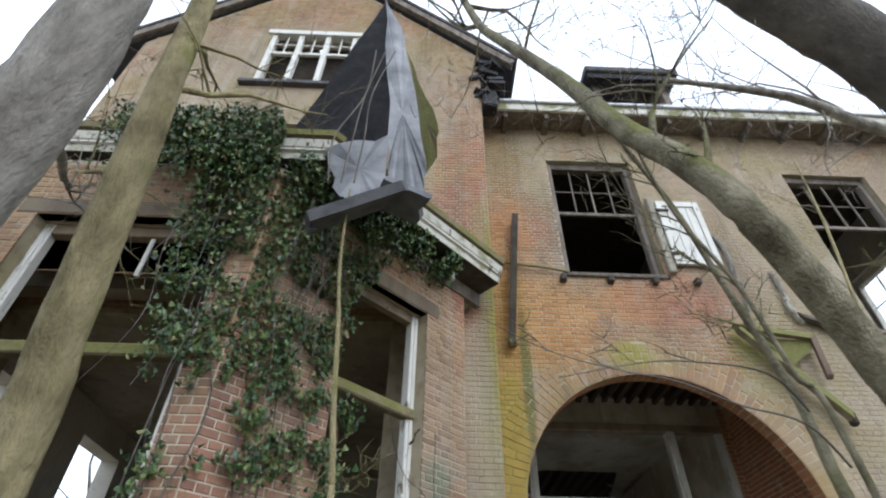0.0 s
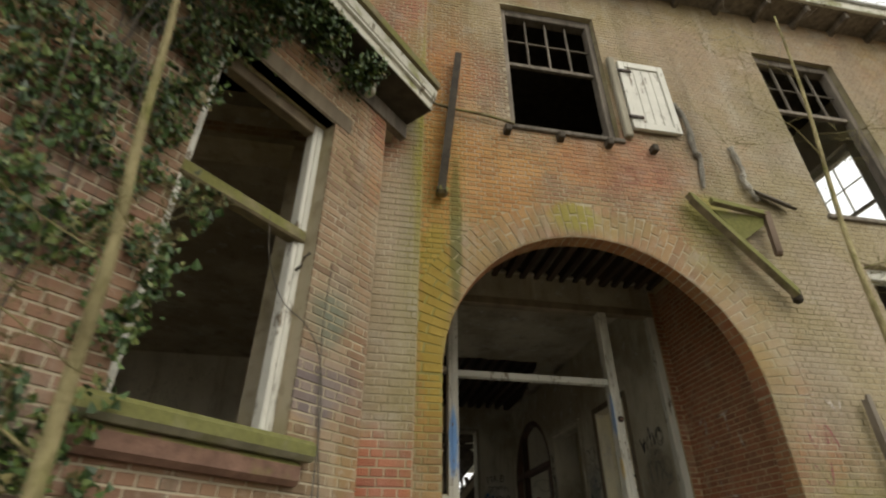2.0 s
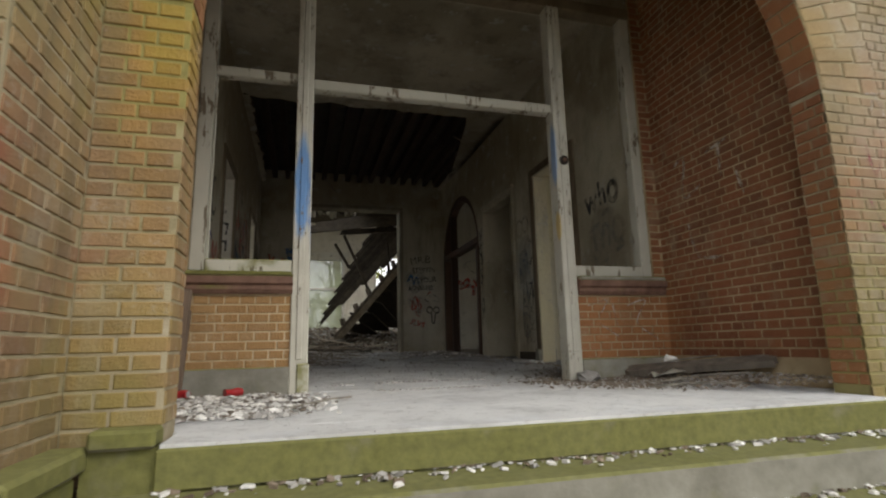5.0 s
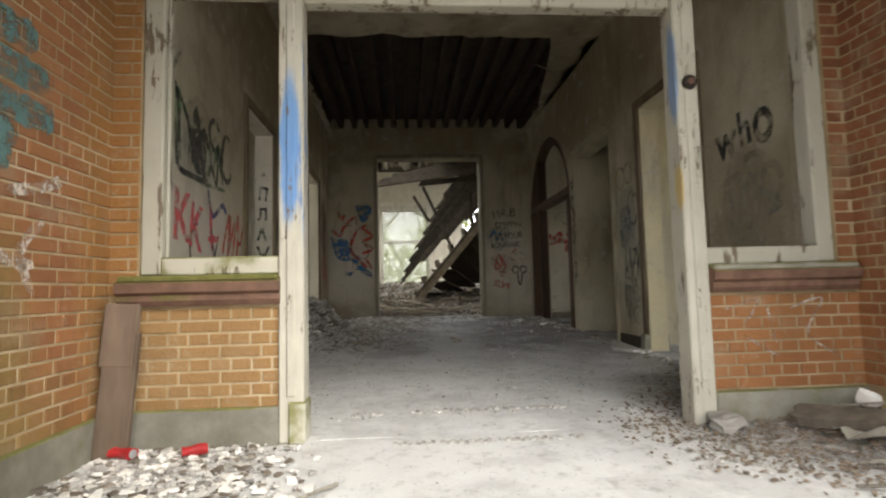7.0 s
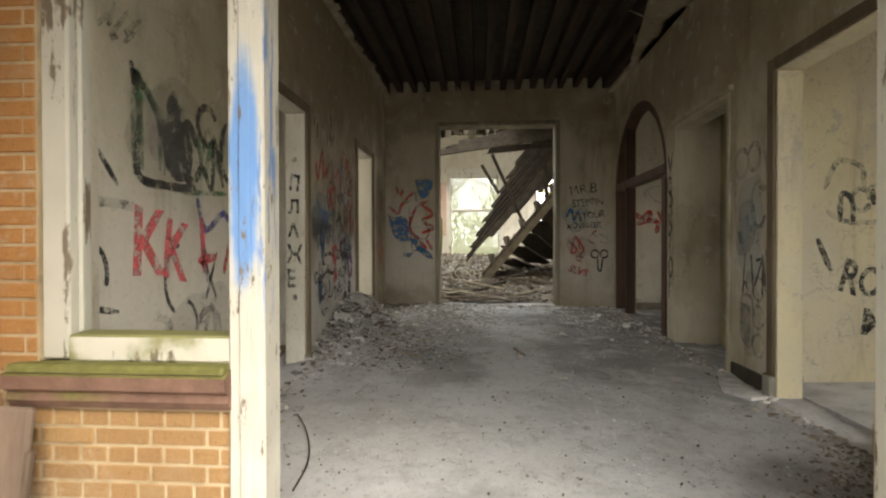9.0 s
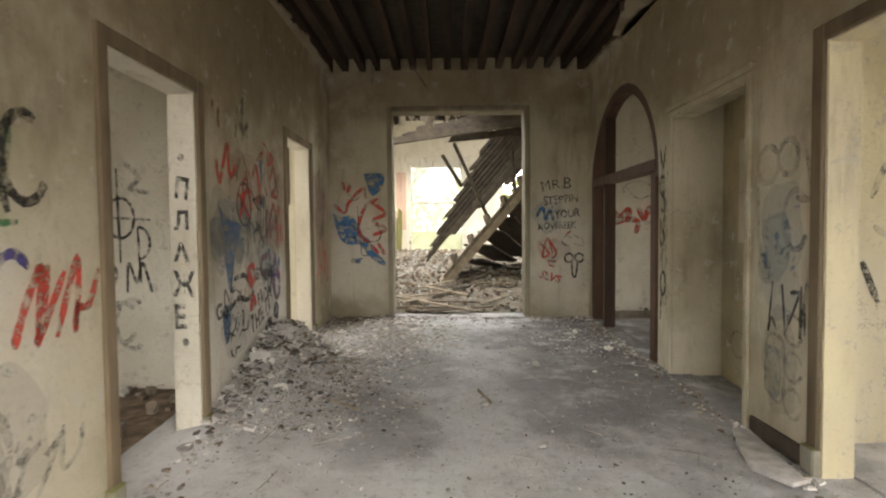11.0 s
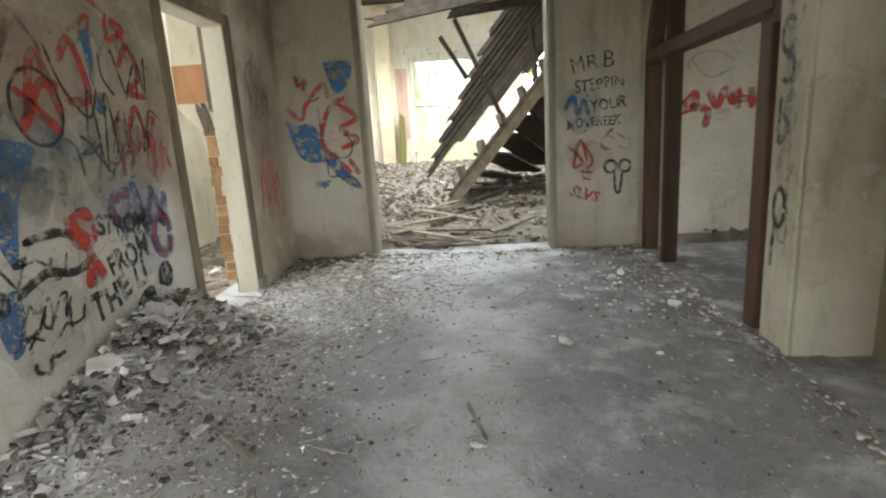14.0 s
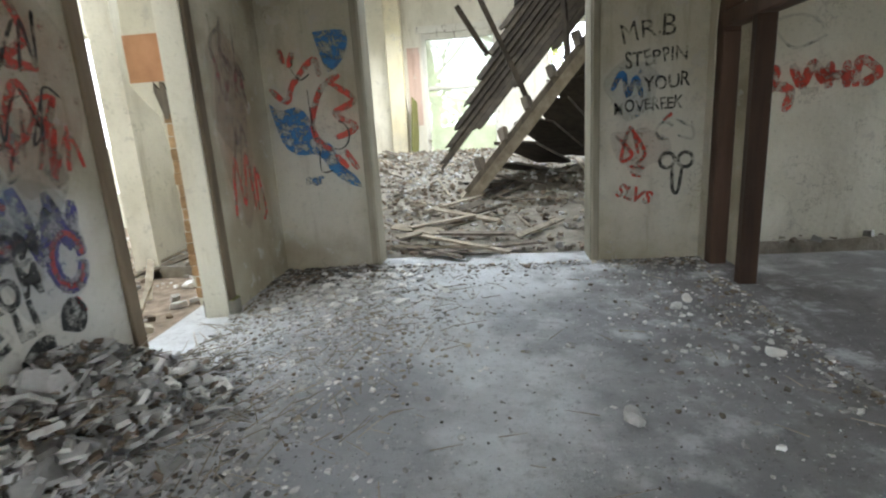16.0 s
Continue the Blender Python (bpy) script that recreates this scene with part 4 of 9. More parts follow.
for x0, x1 in ((0.32, 0.854), (4.871, 5.18)):
    wall("wall_screen_return", Face((x0, SCREEN + 0.02), (x1, SCREEN + 0.02)), 1.0, 5.0, 0.28, [], PLASTER, "short plastered wall beside the entrance screen")


def joists(name, x0, x1, y0, y1, z, gap, wide, deep, mat, label, boards=DARK_WOOD):
    bm = bmesh.new()
    x = x0
    rng = random.Random(7)
    while x < x1:
        w = wide * rng.uniform(0.7, 1.25)
        box(bm, (x, y0, z + rng.uniform(0, 0.03)), (x + w, y1 - rng.choice((0, 0, 0, 0.0)), z + deep))
        x += gap * rng.uniform(0.9, 1.1)
    ob = tagged(to_object(name, bm, mat), label, "ceiling", kind="structure")
    tagged(to_object("ceiling_boards", one_box((x0 - 0.3, y0 - 0.1, z + deep + 0.004), (x1 + 0.3, y1 + 0.1, z + deep + 0.05)), boards), "dark floor boards over bare ceiling joists", "ceiling", kind="structure")
    return ob


joists("porch_ceiling", 0.74, 5.0, 6.63, 8.36, 5.32, 0.22, 0.08, 0.16, JOIST, "bare brown ceiling joists over the porch, plaster fallen")
joists("hall_ceiling_joists", 0.70, 4.98, 11.2, HALL_N + 0.05, CEIL + 0.08, 0.27, 0.11, 0.2, JOIST, "bare brown joists where the hall ceiling has fallen")

# remaining ceiling plaster with a ragged edge
rng = random.Random(31)
bm = bmesh.new()
cols = span(0.66, 5.0, 44)


def ragged(x):
    y = 12.0 + 0.16 * noise.noise((x * 2.2, 0, 0)) + 0.07 * noise.noise((x * 7, 3, 0))
    if x > 4.35:
        y += 2.6 * min(1, (x - 4.35) / 0.45)
    return y


def patch_sheet(bm, edge, z0, z1):
    top = [[bm.verts.new((x, y, z)) for x, y in edge] for z in (z0, z1)]
    bm.faces.new(top[0][::-1]), bm.faces.new(top[1])
    for k in range(len(edge)):
        j = (k + 1) % len(edge)
        bm.faces.new((top[0][k], top[0][j], top[1][j], top[1][k]))


for a, b in zip(cols, cols[1:]):
    patch_sheet(bm, [(a, 8.25), (b, 8.25), (b, ragged(b)), (a, ragged(a))], CEIL, CEIL + 0.03)
for k in range(40):
    y = 12.0 + k * 0.11
    w = 0.10 + 0.10 * noise.noise((y * 1.9, 5, 0)) + 0.05 * noise.noise((y * 6, 5, 0))
    if w > 0.03:
        patch_sheet(bm, [(HALL_W - 0.05, y), (HALL_W + w, y), (HALL_W + w, y + 0.11), (HALL_W - 0.05, y + 0.11)], CEIL, CEIL + 0.028)
    w = 0.10 + 0.14 * noise.noise((y * 2.1, 9, 0)) + 0.06 * noise.noise((y * 7, 9, 0))
    if w > 0.03:
        patch_sheet(bm, [(HALL_E - w, y), (HALL_E + 0.05, y), (HALL_E + 0.05, y + 0.11), (HALL_E - w, y + 0.11)], CEIL, CEIL + 0.028)
tagged(to_object("hall_ceiling", bm, CEILING_PLASTER), "stained plaster ceiling with a ragged fallen edge", "ceiling", kind="structure")
hang = thing("hanging_lath", "loose splintered laths hanging from the broken ceiling", "lath", (4.5, 13.0, CEIL))
for k, (a, b) in enumerate((((1.5, 15.9, 5.45), (1.45, 15.8, 4.9)), ((2.1, 15.9, 5.46), (2.35, 15.7, 5.05)), ((4.35, 12.9, 5.42), (4.55, 12.6, 5.15)), ((4.6, 13.6, 5.42), (4.5, 13.3, 5.2)))):
    part("lath", plank(a, b, 0.05, 0.012, rng, 0.03), PALE_WOOD, hang)

# ---- hall walls ----
hw = Face((HALL_W, SCREEN + 0.3), (HALL_W, HALL_N))
he = Face((HALL_E, HALL_N), (HALL_E, SCREEN + 0.3))
hn = Face((HALL_W, HALL_N), (HALL_E, HALL_N))
Y0 = SCREEN + 0.3
D1, D2 = (10.62 - Y0, 11.68 - Y0, 0.0, 3.97, 0), (13.88 - Y0, 14.95 - Y0, 0.0, 4.04, 0)
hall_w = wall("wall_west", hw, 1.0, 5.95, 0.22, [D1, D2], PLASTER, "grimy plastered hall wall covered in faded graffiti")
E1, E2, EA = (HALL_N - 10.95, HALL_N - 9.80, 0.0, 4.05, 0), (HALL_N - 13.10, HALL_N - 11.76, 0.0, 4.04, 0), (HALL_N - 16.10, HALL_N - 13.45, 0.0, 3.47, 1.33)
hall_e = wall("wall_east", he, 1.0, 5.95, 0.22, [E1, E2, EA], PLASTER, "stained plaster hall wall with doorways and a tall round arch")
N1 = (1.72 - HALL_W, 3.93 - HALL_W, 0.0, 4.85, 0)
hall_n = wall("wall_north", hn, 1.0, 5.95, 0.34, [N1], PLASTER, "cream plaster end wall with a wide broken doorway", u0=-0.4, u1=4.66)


def casing(face, h, floor, mat, name="door_casing", label="", wide=0.09, proud=0.025, lining=None, thick=0.42):
    """Architrave on a wall's front and a lining in the opening."""
    ua, ub, _, zt, _ = h
    c = thing(name, label, "door frame", face.at(ua, 0, floor), kind="structure")
    for lo, hi in (((ua - wide, -proud, floor - 0.05), (ua + 0.01, 0.004, zt + wide)), ((ub - 0.01, -proud, floor - 0.05), (ub + wide, 0.004, zt + wide)), ((ua + 0.01, -proud, zt - 0.01), (ub - 0.01, 0.004, zt + wide))):
        part("architrave", one_box(lo, hi, face.m, 0.008), mat, c)
    if lining:
        for lo, hi in (((ua - 0.003, 0.006, floor - 0.05), (ua + 0.02, thick - 0.01, zt + 0.003)), ((ub - 0.02, 0.006, floor - 0.05), (ub + 0.003, thick - 0.01, zt + 0.003)), ((ua + 0.02, 0.006, zt - 0.02), (ub - 0.02, thick - 0.01, zt + 0.003))):
            part("lining", one_box(lo, hi, face.m, 0.004), lining, c)
    return c


casing(hw, D1, 1.31, TAN_CASING, label="brown grimy casing round a doorway with white reveals", lining=PLASTER_PALE, thick=0.22)
casing(hw, D2, 1.40, TAN_CASING, label="dark casing round the second west doorway, white reveals", lining=PLASTER_PALE, thick=0.22)
casing(he, E1, 1.30, TAN_CASING, label="worn casing and pale reveals round the east doorway", lining=PLASTER_YELLOW, thick=0.22)
casing(he, E2, 1.35, PLASTER, label="plastered edge round a shallow doorway", wide=0.05, lining=PLASTER, thick=0.22)
casing(hn, N1, 1.45, DOOR_POST, label="narrow grey wooden casing round the broken end doorway", wide=0.06, lining=DOOR_POST, thick=0.34)
for face, h, f in ((hw, D1, 1.28), (hw, D2, 1.38), (he, E1, 1.30)):
    for u in (h[0] - 0.1, h[1] - 0.0):
        if u > 0.05:
            tagged(to_object("plinth_block", one_box((u - 0.012, -0.05, f - 0.02), (u + 0.112, 0.23, f + 0.2), face.m, 0.01), STONE), "grey concrete block at the foot of a door reveal", "plinth block", kind="structure")
lint = thing("door_hood", "sagging moulded lintel board over a shallow doorway", "lintel", (HALL_E, 12.4, 4.05), kind="structure")
part("board", one_box((E2[0] - 0.10, -0.05, 4.092), (E2[1] + 0.10, 0.01, 4.15), he.m, 0.012), PLASTER, lint)
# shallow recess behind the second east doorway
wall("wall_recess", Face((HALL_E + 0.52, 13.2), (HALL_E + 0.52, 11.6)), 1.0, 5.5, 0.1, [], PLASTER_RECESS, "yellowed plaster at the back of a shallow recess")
wall("wall_recess_patch", Face((HALL_E + 0.515, 12.80), (HALL_E + 0.515, 11.95)), 2.75, 3.75, 0.02, [], PLASTER, "square of paler plaster inside the recess", category="plaster patch")

for y0, y1 in ((13.102, 13.2), (11.6, 11.758)):
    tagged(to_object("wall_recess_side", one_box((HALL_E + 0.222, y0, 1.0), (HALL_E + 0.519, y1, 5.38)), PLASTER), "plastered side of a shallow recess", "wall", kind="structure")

# brown timber arch frame
af = thing("arch_frame", "tall brown varnished arched timber frame, its glass gone", "door frame", (HALL_E, 14.8, 1.42), kind="structure")
bm = bmesh.new()
ca, rad = HALL_N - (EA[0] + EA[1]) / 2, (EA[1] - EA[0]) / 2
arc = [(math.cos(math.pi * k / 28), math.sin(math.pi * k / 28)) for k in range(29)]
rings4 = []
for cx, sz in arc:
    rings4.append([bm.verts.new((HALL_E + d, ca + cx * (rad - i), 3.47 + sz * (1.33 - i))) for d in (0.01, 0.16) for i in (0.0, 0.12)])
for p, q in zip(rings4, rings4[1:]):
    for i, j in ((0, 1), (1, 3), (3, 2), (2, 0)):
        bm.faces.new((p[i], q[i], q[j], p[j]))
part("arch_head", bm, BROWN_PAINT, af)
for y0, y1 in ((16.10 - 0.14, 16.10), (13.56, 13.71), (15.38, 15.47)):
    part("arch_post", one_box((HALL_E + 0.01, y0, 1.35), (HALL_E + 0.16, y1, 3.52 if y0 != 15.38 else 4.55), bevel=0.01), BROWN_PAINT, af)
part("transom", one_box((HALL_E + 0.0, 13.55, 3.55), (HALL_E + 0.17, 15.98, 3.68), bevel=0.012), BROWN_PAINT, af)

# skirtings
for lo, hi in (((4.93, 10.95 + 0.1, 1.28), (4.962, 11.66, 1.46)),):
    tagged(to_object("baseboard", one_box(lo, hi, bevel=0.006), DARK_WOOD), "dark low baseboard along the hall wall", "baseboard", kind="structure")

# ---- rooms round the hall ----
# west front room with the bay, and west back room
wall("wall_west_room", Face((-6.3, 12.9), (0.499, 12.9)), 1.0, 5.6, 0.2, [], PLASTER_PALE, "pale plaster room wall with black graffiti")
# openings added here to let daylight into the west rooms
wall("wall_west_outer", Face((-6.0, 5.9), (-6.0, 20.2)), 0.0, 9.6, 0.35, [(0.45, 1.45, 2.2, 4.9, 0), (3.3, 4.7, 2.2, 4.9, 0), (9.2, 11.0, 2.0, 4.8, 0), (11.6, 13.2, 2.0, 4.8, 0)], PLASTER_PALE, "outer west wall, tall window openings added for daylight")
wall("wall_west_back", Face((-6.3, 20.2), (0.3, 20.2)), 0.0, 5.6, 0.35, [(1.6, 3.0, 2.0, 4.8, 0), (3.5, 4.9, 2.0, 4.8, 0)], PLASTER_PALE, "back wall of the west room with window openings")
tagged(to_object("west_room_ceiling", one_box((-6.3, 5.5, CEIL + 0.004), (0.498, 13.1, CEIL + 0.2)), CEILING_PLASTER), "dark ceiling of the bay room", "ceiling", kind="structure")
wall("wall_west_inner", Face((0.29, 16.6), (0.29, 20.2)), 1.0, 5.6, 0.2, [], PLASTER_PALE, "cross wall between west room and back room")
# east rooms
wall("wall_east_room", Face((5.17, 11.45), (10.1, 11.45)), 1.0, 5.6, 0.15, [], PLASTER_YELLOW, "yellowed plaster wall with black graffiti letters")
wall("wall_passage_south", Face((10.1, 13.3), (5.185, 13.3)), 1.0, 5.6, 0.15, [], PLASTER, "plaster wall of the side passage")
wall("wall_passage_north", Face((5.0, 16.62), (10.1, 16.62)), 1.0, 5.6, 0.2, [], PLASTER_PALE, "pale passage wall with red graffiti")
# the two lower openings are unseen, added to light passage and east room
wall("wall_east_outer", Face((10.1, 16.9), (10.1, FRONT + 0.21)), 0.0, 10.5, 0.34, [(0.8, 2.6, 2.0, 4.8, 0), (6.3, 8.0, 2.1, 4.9, 0), (7.2, 8.9, 6.4, 9.2, 0)], PLASTER_PALE, "outer east wall, its lower window openings added for daylight")
tagged(to_object("upper_floor", one_box((5.16, 6.6, CEIL + 0.01), (10.1, 16.8, CEIL + 0.2)), DARK_WOOD), "boarded upper floor over the east rooms", "ceiling", kind="structure")
tagged(to_object("upper_floor", one_box((0.3, 6.6, CEIL + 0.56), (5.36, 16.58, CEIL + 0.7)), DARK_WOOD), "boarded upper floor over the hall", "ceiling", kind="structure")
wall("wall_upper_back", Face((0.3, 11.5), (10.1, 11.5)), 5.6, 10.6, 0.3, [], PLASTER, "dark plaster wall of the upper rooms")
wall("wall_upper_side", Face((5.6, 11.5), (5.6, 6.61)), 5.6, 10.6, 0.2, [], PLASTER, "wall between the upper rooms")
wall("wall_upper_west", Face((0.5, 6.2), (0.5, 16.5)), 5.6, 10.6, 0.2, [], PLASTER, "wall between wing and main house")
tagged(to_object("upper_ceiling", one_box((0.3, 6.6, 10.3), (10.44, 16.8, 10.45)), DARK_WOOD), "dark upper ceiling", "ceiling", kind="structure")

# ---- back room, roof fallen in ----
back = Face((-1.0, 24.0), (8.8, 24.0))
BW = (1.42 + 1.0, 3.22 + 1.0, 1.9, 5.02, 0)
BW2 = (4.4 + 1.0, 6.2 + 1.0, 1.9, 5.02, 0)
wall("wall_back", back, 1.0, 6.3, 0.3, [BW, BW2], PLASTER_PALE, "pale flaking back wall with a tall window")
wall("wall_back_west", Face((-1.0, 16.6), (-1.0, 24.0)), 1.0, 6.0, 0.3, [(3.0, 5.0, 2.2, 5.0, 0)], PLASTER_PALE, "pale side wall of the ruined back room")
wall("wall_back_east", Face((8.8, 24.0), (8.8, 16.8)), 1.0, 5.2, 0.3, [(1.5, 3.5, 2.2, 4.8, 0)], PLASTER_PALE, "pale side wall of the ruined back room")
tagged(to_object("back_pilaster", one_box((0.60, 23.75, 1.6), (0.98, 24.0, 6.2), bevel=0.02), PLASTER_YELLOW), "yellowed plaster pier beside the back window", "pier", kind="structure")
tagged(to_object("plaster_loss", one_box((1.06, 23.985, 2.9), (1.36, 24.0, 4.7)), PINK_PLASTER), "exposed pinkish brick beside the window", "brick patch", kind="structure")


def sash(name, face, h, cols, rows, top_z, label, mat=WHITE_PAINT, deep=0.14, lower=False, panes=0, seed=1, wide=0.1):
    """A window: frame, meeting rail and the glazing bars of its upper sash."""
    ua, ub, za, zb, _ = h
    rng = random.Random(seed)
    w = thing(name, label, "window", face.at((ua + ub) / 2, deep, za), kind="structure")
    for lo, hi in (((ua - 0.002, deep - 0.05, za), (ua + wide, deep + 0.1, zb)), ((ub - wide, deep - 0.05, za), (ub + 0.002, deep + 0.1, zb)),
                   ((ua + wide, deep - 0.05, zb - 0.16), (ub - wide, deep + 0.1, zb + 0.002))):
        part("window_frame", one_box(lo, hi, face.m, 0.012), mat, w)
    part("meeting_rail", one_box((ua + wide, deep, top_z - 0.04), (ub - wide, deep + 0.06, top_z + 0.035), face.m, 0.008), mat, w)
    a, b = ua + wide, ub - wide
    for k in range(1, cols):
        u = a + (b - a) * k / cols
        part("glazing_bar", one_box((u - 0.014, deep + 0.01, top_z + 0.035), (u + 0.014, deep + 0.045, zb - 0.16), face.m, 0.004), mat, w)
    for k in range(1, rows):
        z = top_z + (zb - 0.16 - top_z) * k / rows
        part("glazing_bar", one_box((a, deep + 0.012, z - 0.012), (b, deep + 0.043, z + 0.012), face.m, 0.004), mat, w)
    part("window_sill", one_box((ua - 0.05, -0.05, za - 0.07), (ub + 0.05, deep + 0.1, za + 0.006), face.m, 0.012), OLD_WOOD, w)
    return w


sash("window_1", front, W2, 4, 2, 8.12, "upper window with grey peeling sash, lower pane gone", OLD_WOOD, seed=3)
sash("window_2", front, W3, 4, 2, 8.0, "tall upper window, small upper panes broken, lower sash missing", OLD_WOOD, seed=5)
sash("window_3", front, W4, 4, 2, 3.62, "ground floor window with white glazing bars, lower half open", WHITE_PAINT, seed=6)
# glazed window seen through the upper room
eo = Face((10.1, 16.9), (10.1, FRONT + 0.41))
sash("window_4", eo, (7.2, 8.9, 6.4, 9.2, 0), 3, 2, 7.8, "side window with thin bars against the sky", WHITE_PAINT)

# ---- wing: corner pier, gable wall ----
wing = Face((-6.35, WING), (0.84, WING))
V = 6.35


def gable_top(u):
    x = u - V
    return min(15.3, 12.05 + 1.03 * (3.6 - abs(x + 2.78)))


GW, GW_LOW = (-3.76 + V, -1.86 + V, 10.68, 12.8, 0), (-3.72 + V, -1.9 + V, 7.0, 9.38, 0)
BAY_HOLE = (-5.4 + V, -0.5 + V, 0.8, 5.2, 0)
wing_wall = wall("wall_wing", wing, 0.0, 12.0, 0.4, [GW, GW_LOW, BAY_HOLE], MORTAR, "tall brick gable wall of the wing, pale with lime bloom", top=gable_top)
bricks(wing_wall, wing, 0.1, 15.2, [GW, GW_LOW, (-5.4 + V, 0.0 + V, 0.0, 5.3, 0)], BRICK, lambda u, z: u > 6.7 and 1.4 < z < 5.4, top=gable_top, seed=41)
side = Face((0.84, WING + 0.012), (0.84, FRONT - 0.004))
wing_side = wall("wall_wing_side", side, 0.0, 12.0, 0.34, [], MORTAR, "narrow brick return of the wing, green with moss")
bricks(wing_side, side, 0.1, 11.9, [], BRICK, lambda u, z: 1.4 < z < 6, seed=42)
wall("wall_wing_side_back", Face((0.49, 6.44), (0.49, 6.83)), 0.0, 12.0, 0.2, [], MORTAR, "wing wall behind the front")
bm = bmesh.new()
box(bm, (0.30, WING - 0.09, 0.0), (0.935, WING + 0.01, 1.17), bevel=0.03)
box(bm, (0.835, WING - 0.085, 0.0), (0.94, FRONT - 0.08, 1.17), bevel=0.02)
tagged(to_object("plinth", bm, STONE_MOSS), "bright green mossy stone plinth at the corner pier", "plinth", kind="structure")
tagged(to_object("plinth_cap", one_box((0.28, WING - 0.13, 1.17), (0.975, WING + 0.01, 1.26), bevel=0.02), STONE_MOSS), "chamfered mossy plinth cap stone", "plinth", kind="structure")
tagged(to_object("plinth_cap", one_box((0.835, WING + 0.012, 1.17), (0.97, FRONT - 0.06, 1.255), bevel=0.015), STONE_MOSS), "chamfered mossy plinth cap stone", "plinth", kind="structure")
tagged(to_object("plinth_cap", one_box((0.972, 6.27, 1.24), (1.19, 6.40, 1.31), bevel=0.012), STONE_MOSS), "mossy cap stone beside the top step", "plinth", kind="structure")

gw = thing("window_5", "three-light gable window with cream frame and small upper panes", "window", (-2.8, WING, 10.68), kind="structure")
for k in range(4):
    u = GW[0] + (GW[1] - GW[0] - 0.11) * k / 3
    part("mullion", one_box((u, 0.02, 10.68), (u + 0.11, 0.16, 12.8), wing.m, 0.01), WHITE_PAINT, gw)
part("head", one_box((GW[0] - 0.1, -0.03, 12.7), (GW[1] + 0.1, 0.16, 12.86), wing.m, 0.01), WHITE_PAINT, gw)
part("rail", one_box((GW[0], 0.05, 11.95), (GW[1], 0.12, 12.03), wing.m, 0.006), WHITE_PAINT, gw)
part("window_sill", one_box((GW[0] - 0.2, -0.12, 10.58), (GW[1] + 0.2, 0.1, 10.68), wing.m, 0.012), SLATE, gw)
for k in range(3):
    u = GW[0] + (GW[1] - GW[0] - 0.11) * (k + 0.5) / 3 + 0.055
    part("glazing_bar", one_box((u - 0.012, 0.06, 12.03), (u + 0.012, 0.1, 12.7), wing.m), WHITE_PAINT, gw)
    part("glazing_bar", one_box((u - 0.25, 0.062, 12.35), (u + 0.25, 0.098, 12.375), wing.m), WHITE_PAINT, gw)
sash("window_6", wing, GW_LOW, 4, 2, 8.9, "dark low window above the bay roof", OLD_WOOD)
tagged(to_object("wing_attic", one_box((-6.2, 6.3, 10.3), (0.4, 6.35, 12.6)), DARK_WOOD), "dark attic wall behind the gable window", "wall", kind="structure")
tagged(to_object("wing_upper_back", one_box((-6.2, 9.0, 5.6), (0.4, 9.1, 10.0)), PLASTER), "dark inner wall of the wing", "wall", kind="structure")
tagged(to_object("wing_upper_ceiling", one_box((-6.3, 6.17, 10.1), (0.48, 13.0, 10.25)), DARK_WOOD), "ceiling of the wing's upper room", "ceiling", kind="structure")

# gable roof edge and the main roof
roof = thing("wing_roof", "dark slate gable roof with weathered bargeboards", "roof", (-2.78, 6.0, 12.0), kind="structure")
for s in (-1, 1):
    lo, hi = (-2.78 + s * 4.15, 11.45), (-2.78 + s * 0.45, 15.26)
    d = Vector((hi[0] - lo[0], 0, hi[1] - lo[1])).normalized()
    up = Vector((-d.z, 0, d.x)) * (1 if d.x < 0 else -1)
    up = up if up.z > 0 else -up
    for nm, y0, y1, a, b, mt in (("bargeboard", WING - 0.17, WING - 0.12, 0.12, 0.3, OLD_WOOD), ("verge", WING - 0.2, 12.0, 0.3, 0.38, SLATE), ("soffit", WING - 0.12, WING + 0.02, 0.2, 0.24, OLD_WOOD)):
        bm = bmesh.new()
        vs = [bm.verts.new((p[0] + up.x * k, y, p[1] + up.z * k)) for p in (lo, hi) for y in (y0, y1) for k in (a, b)]
        for q in ((0, 1, 3, 2), (4, 6, 7, 5), (0, 4, 5, 1), (2, 3, 7, 6), (0, 2, 6, 4), (1, 5, 7, 3)):
            bm.faces.new([vs[i] for i in q])
        part(nm, bm, mt, roof)
part("ridge_hip", one_box((-3.3, WING - 0.34, 15.3), (-2.26, 12.0, 15.55), bevel=0.05), SLATE, roof)
main = thing("main_roof", "dark slate roof with a long white wooden eaves gutter", "roof", (5.5, 6.0, 10.5), kind="structure")
bm = bmesh.new()
vs = [bm.verts.new(p) for p in ((0.86, 5.92, 10.66), (10.75, 5.92, 10.66), (10.75, 11.5, 15.4), (0.86, 11.5, 15.4), (0.86, 5.95, 10.56), (10.75, 5.95, 10.56), (10.75, 11.5, 15.2), (0.86, 11.5, 15.2))]
for q in ((0, 1, 2, 3), (4, 7, 6, 5), (0, 4, 5, 1), (1, 5, 6, 2), (3, 2, 6, 7), (0, 3, 7, 4)):
    bm.faces.new([vs[i] for i in q])
part("slates", bm, SLATE, main)
part("gutter_board", one_box((0.9, 5.90, 10.34), (10.75, 5.96, 10.62), bevel=0.01), WHITE_MOSSY, main, "grey white gutter board")
part("gutter_lip", one_box((0.9, 5.84, 10.55), (10.75, 5.905, 10.63), bevel=0.015), ZINC, main)
part("soffit", one_box((0.9, 5.96, 10.36), (10.75, FRONT + 0.002, 10.40)), OLD_WOOD, main)
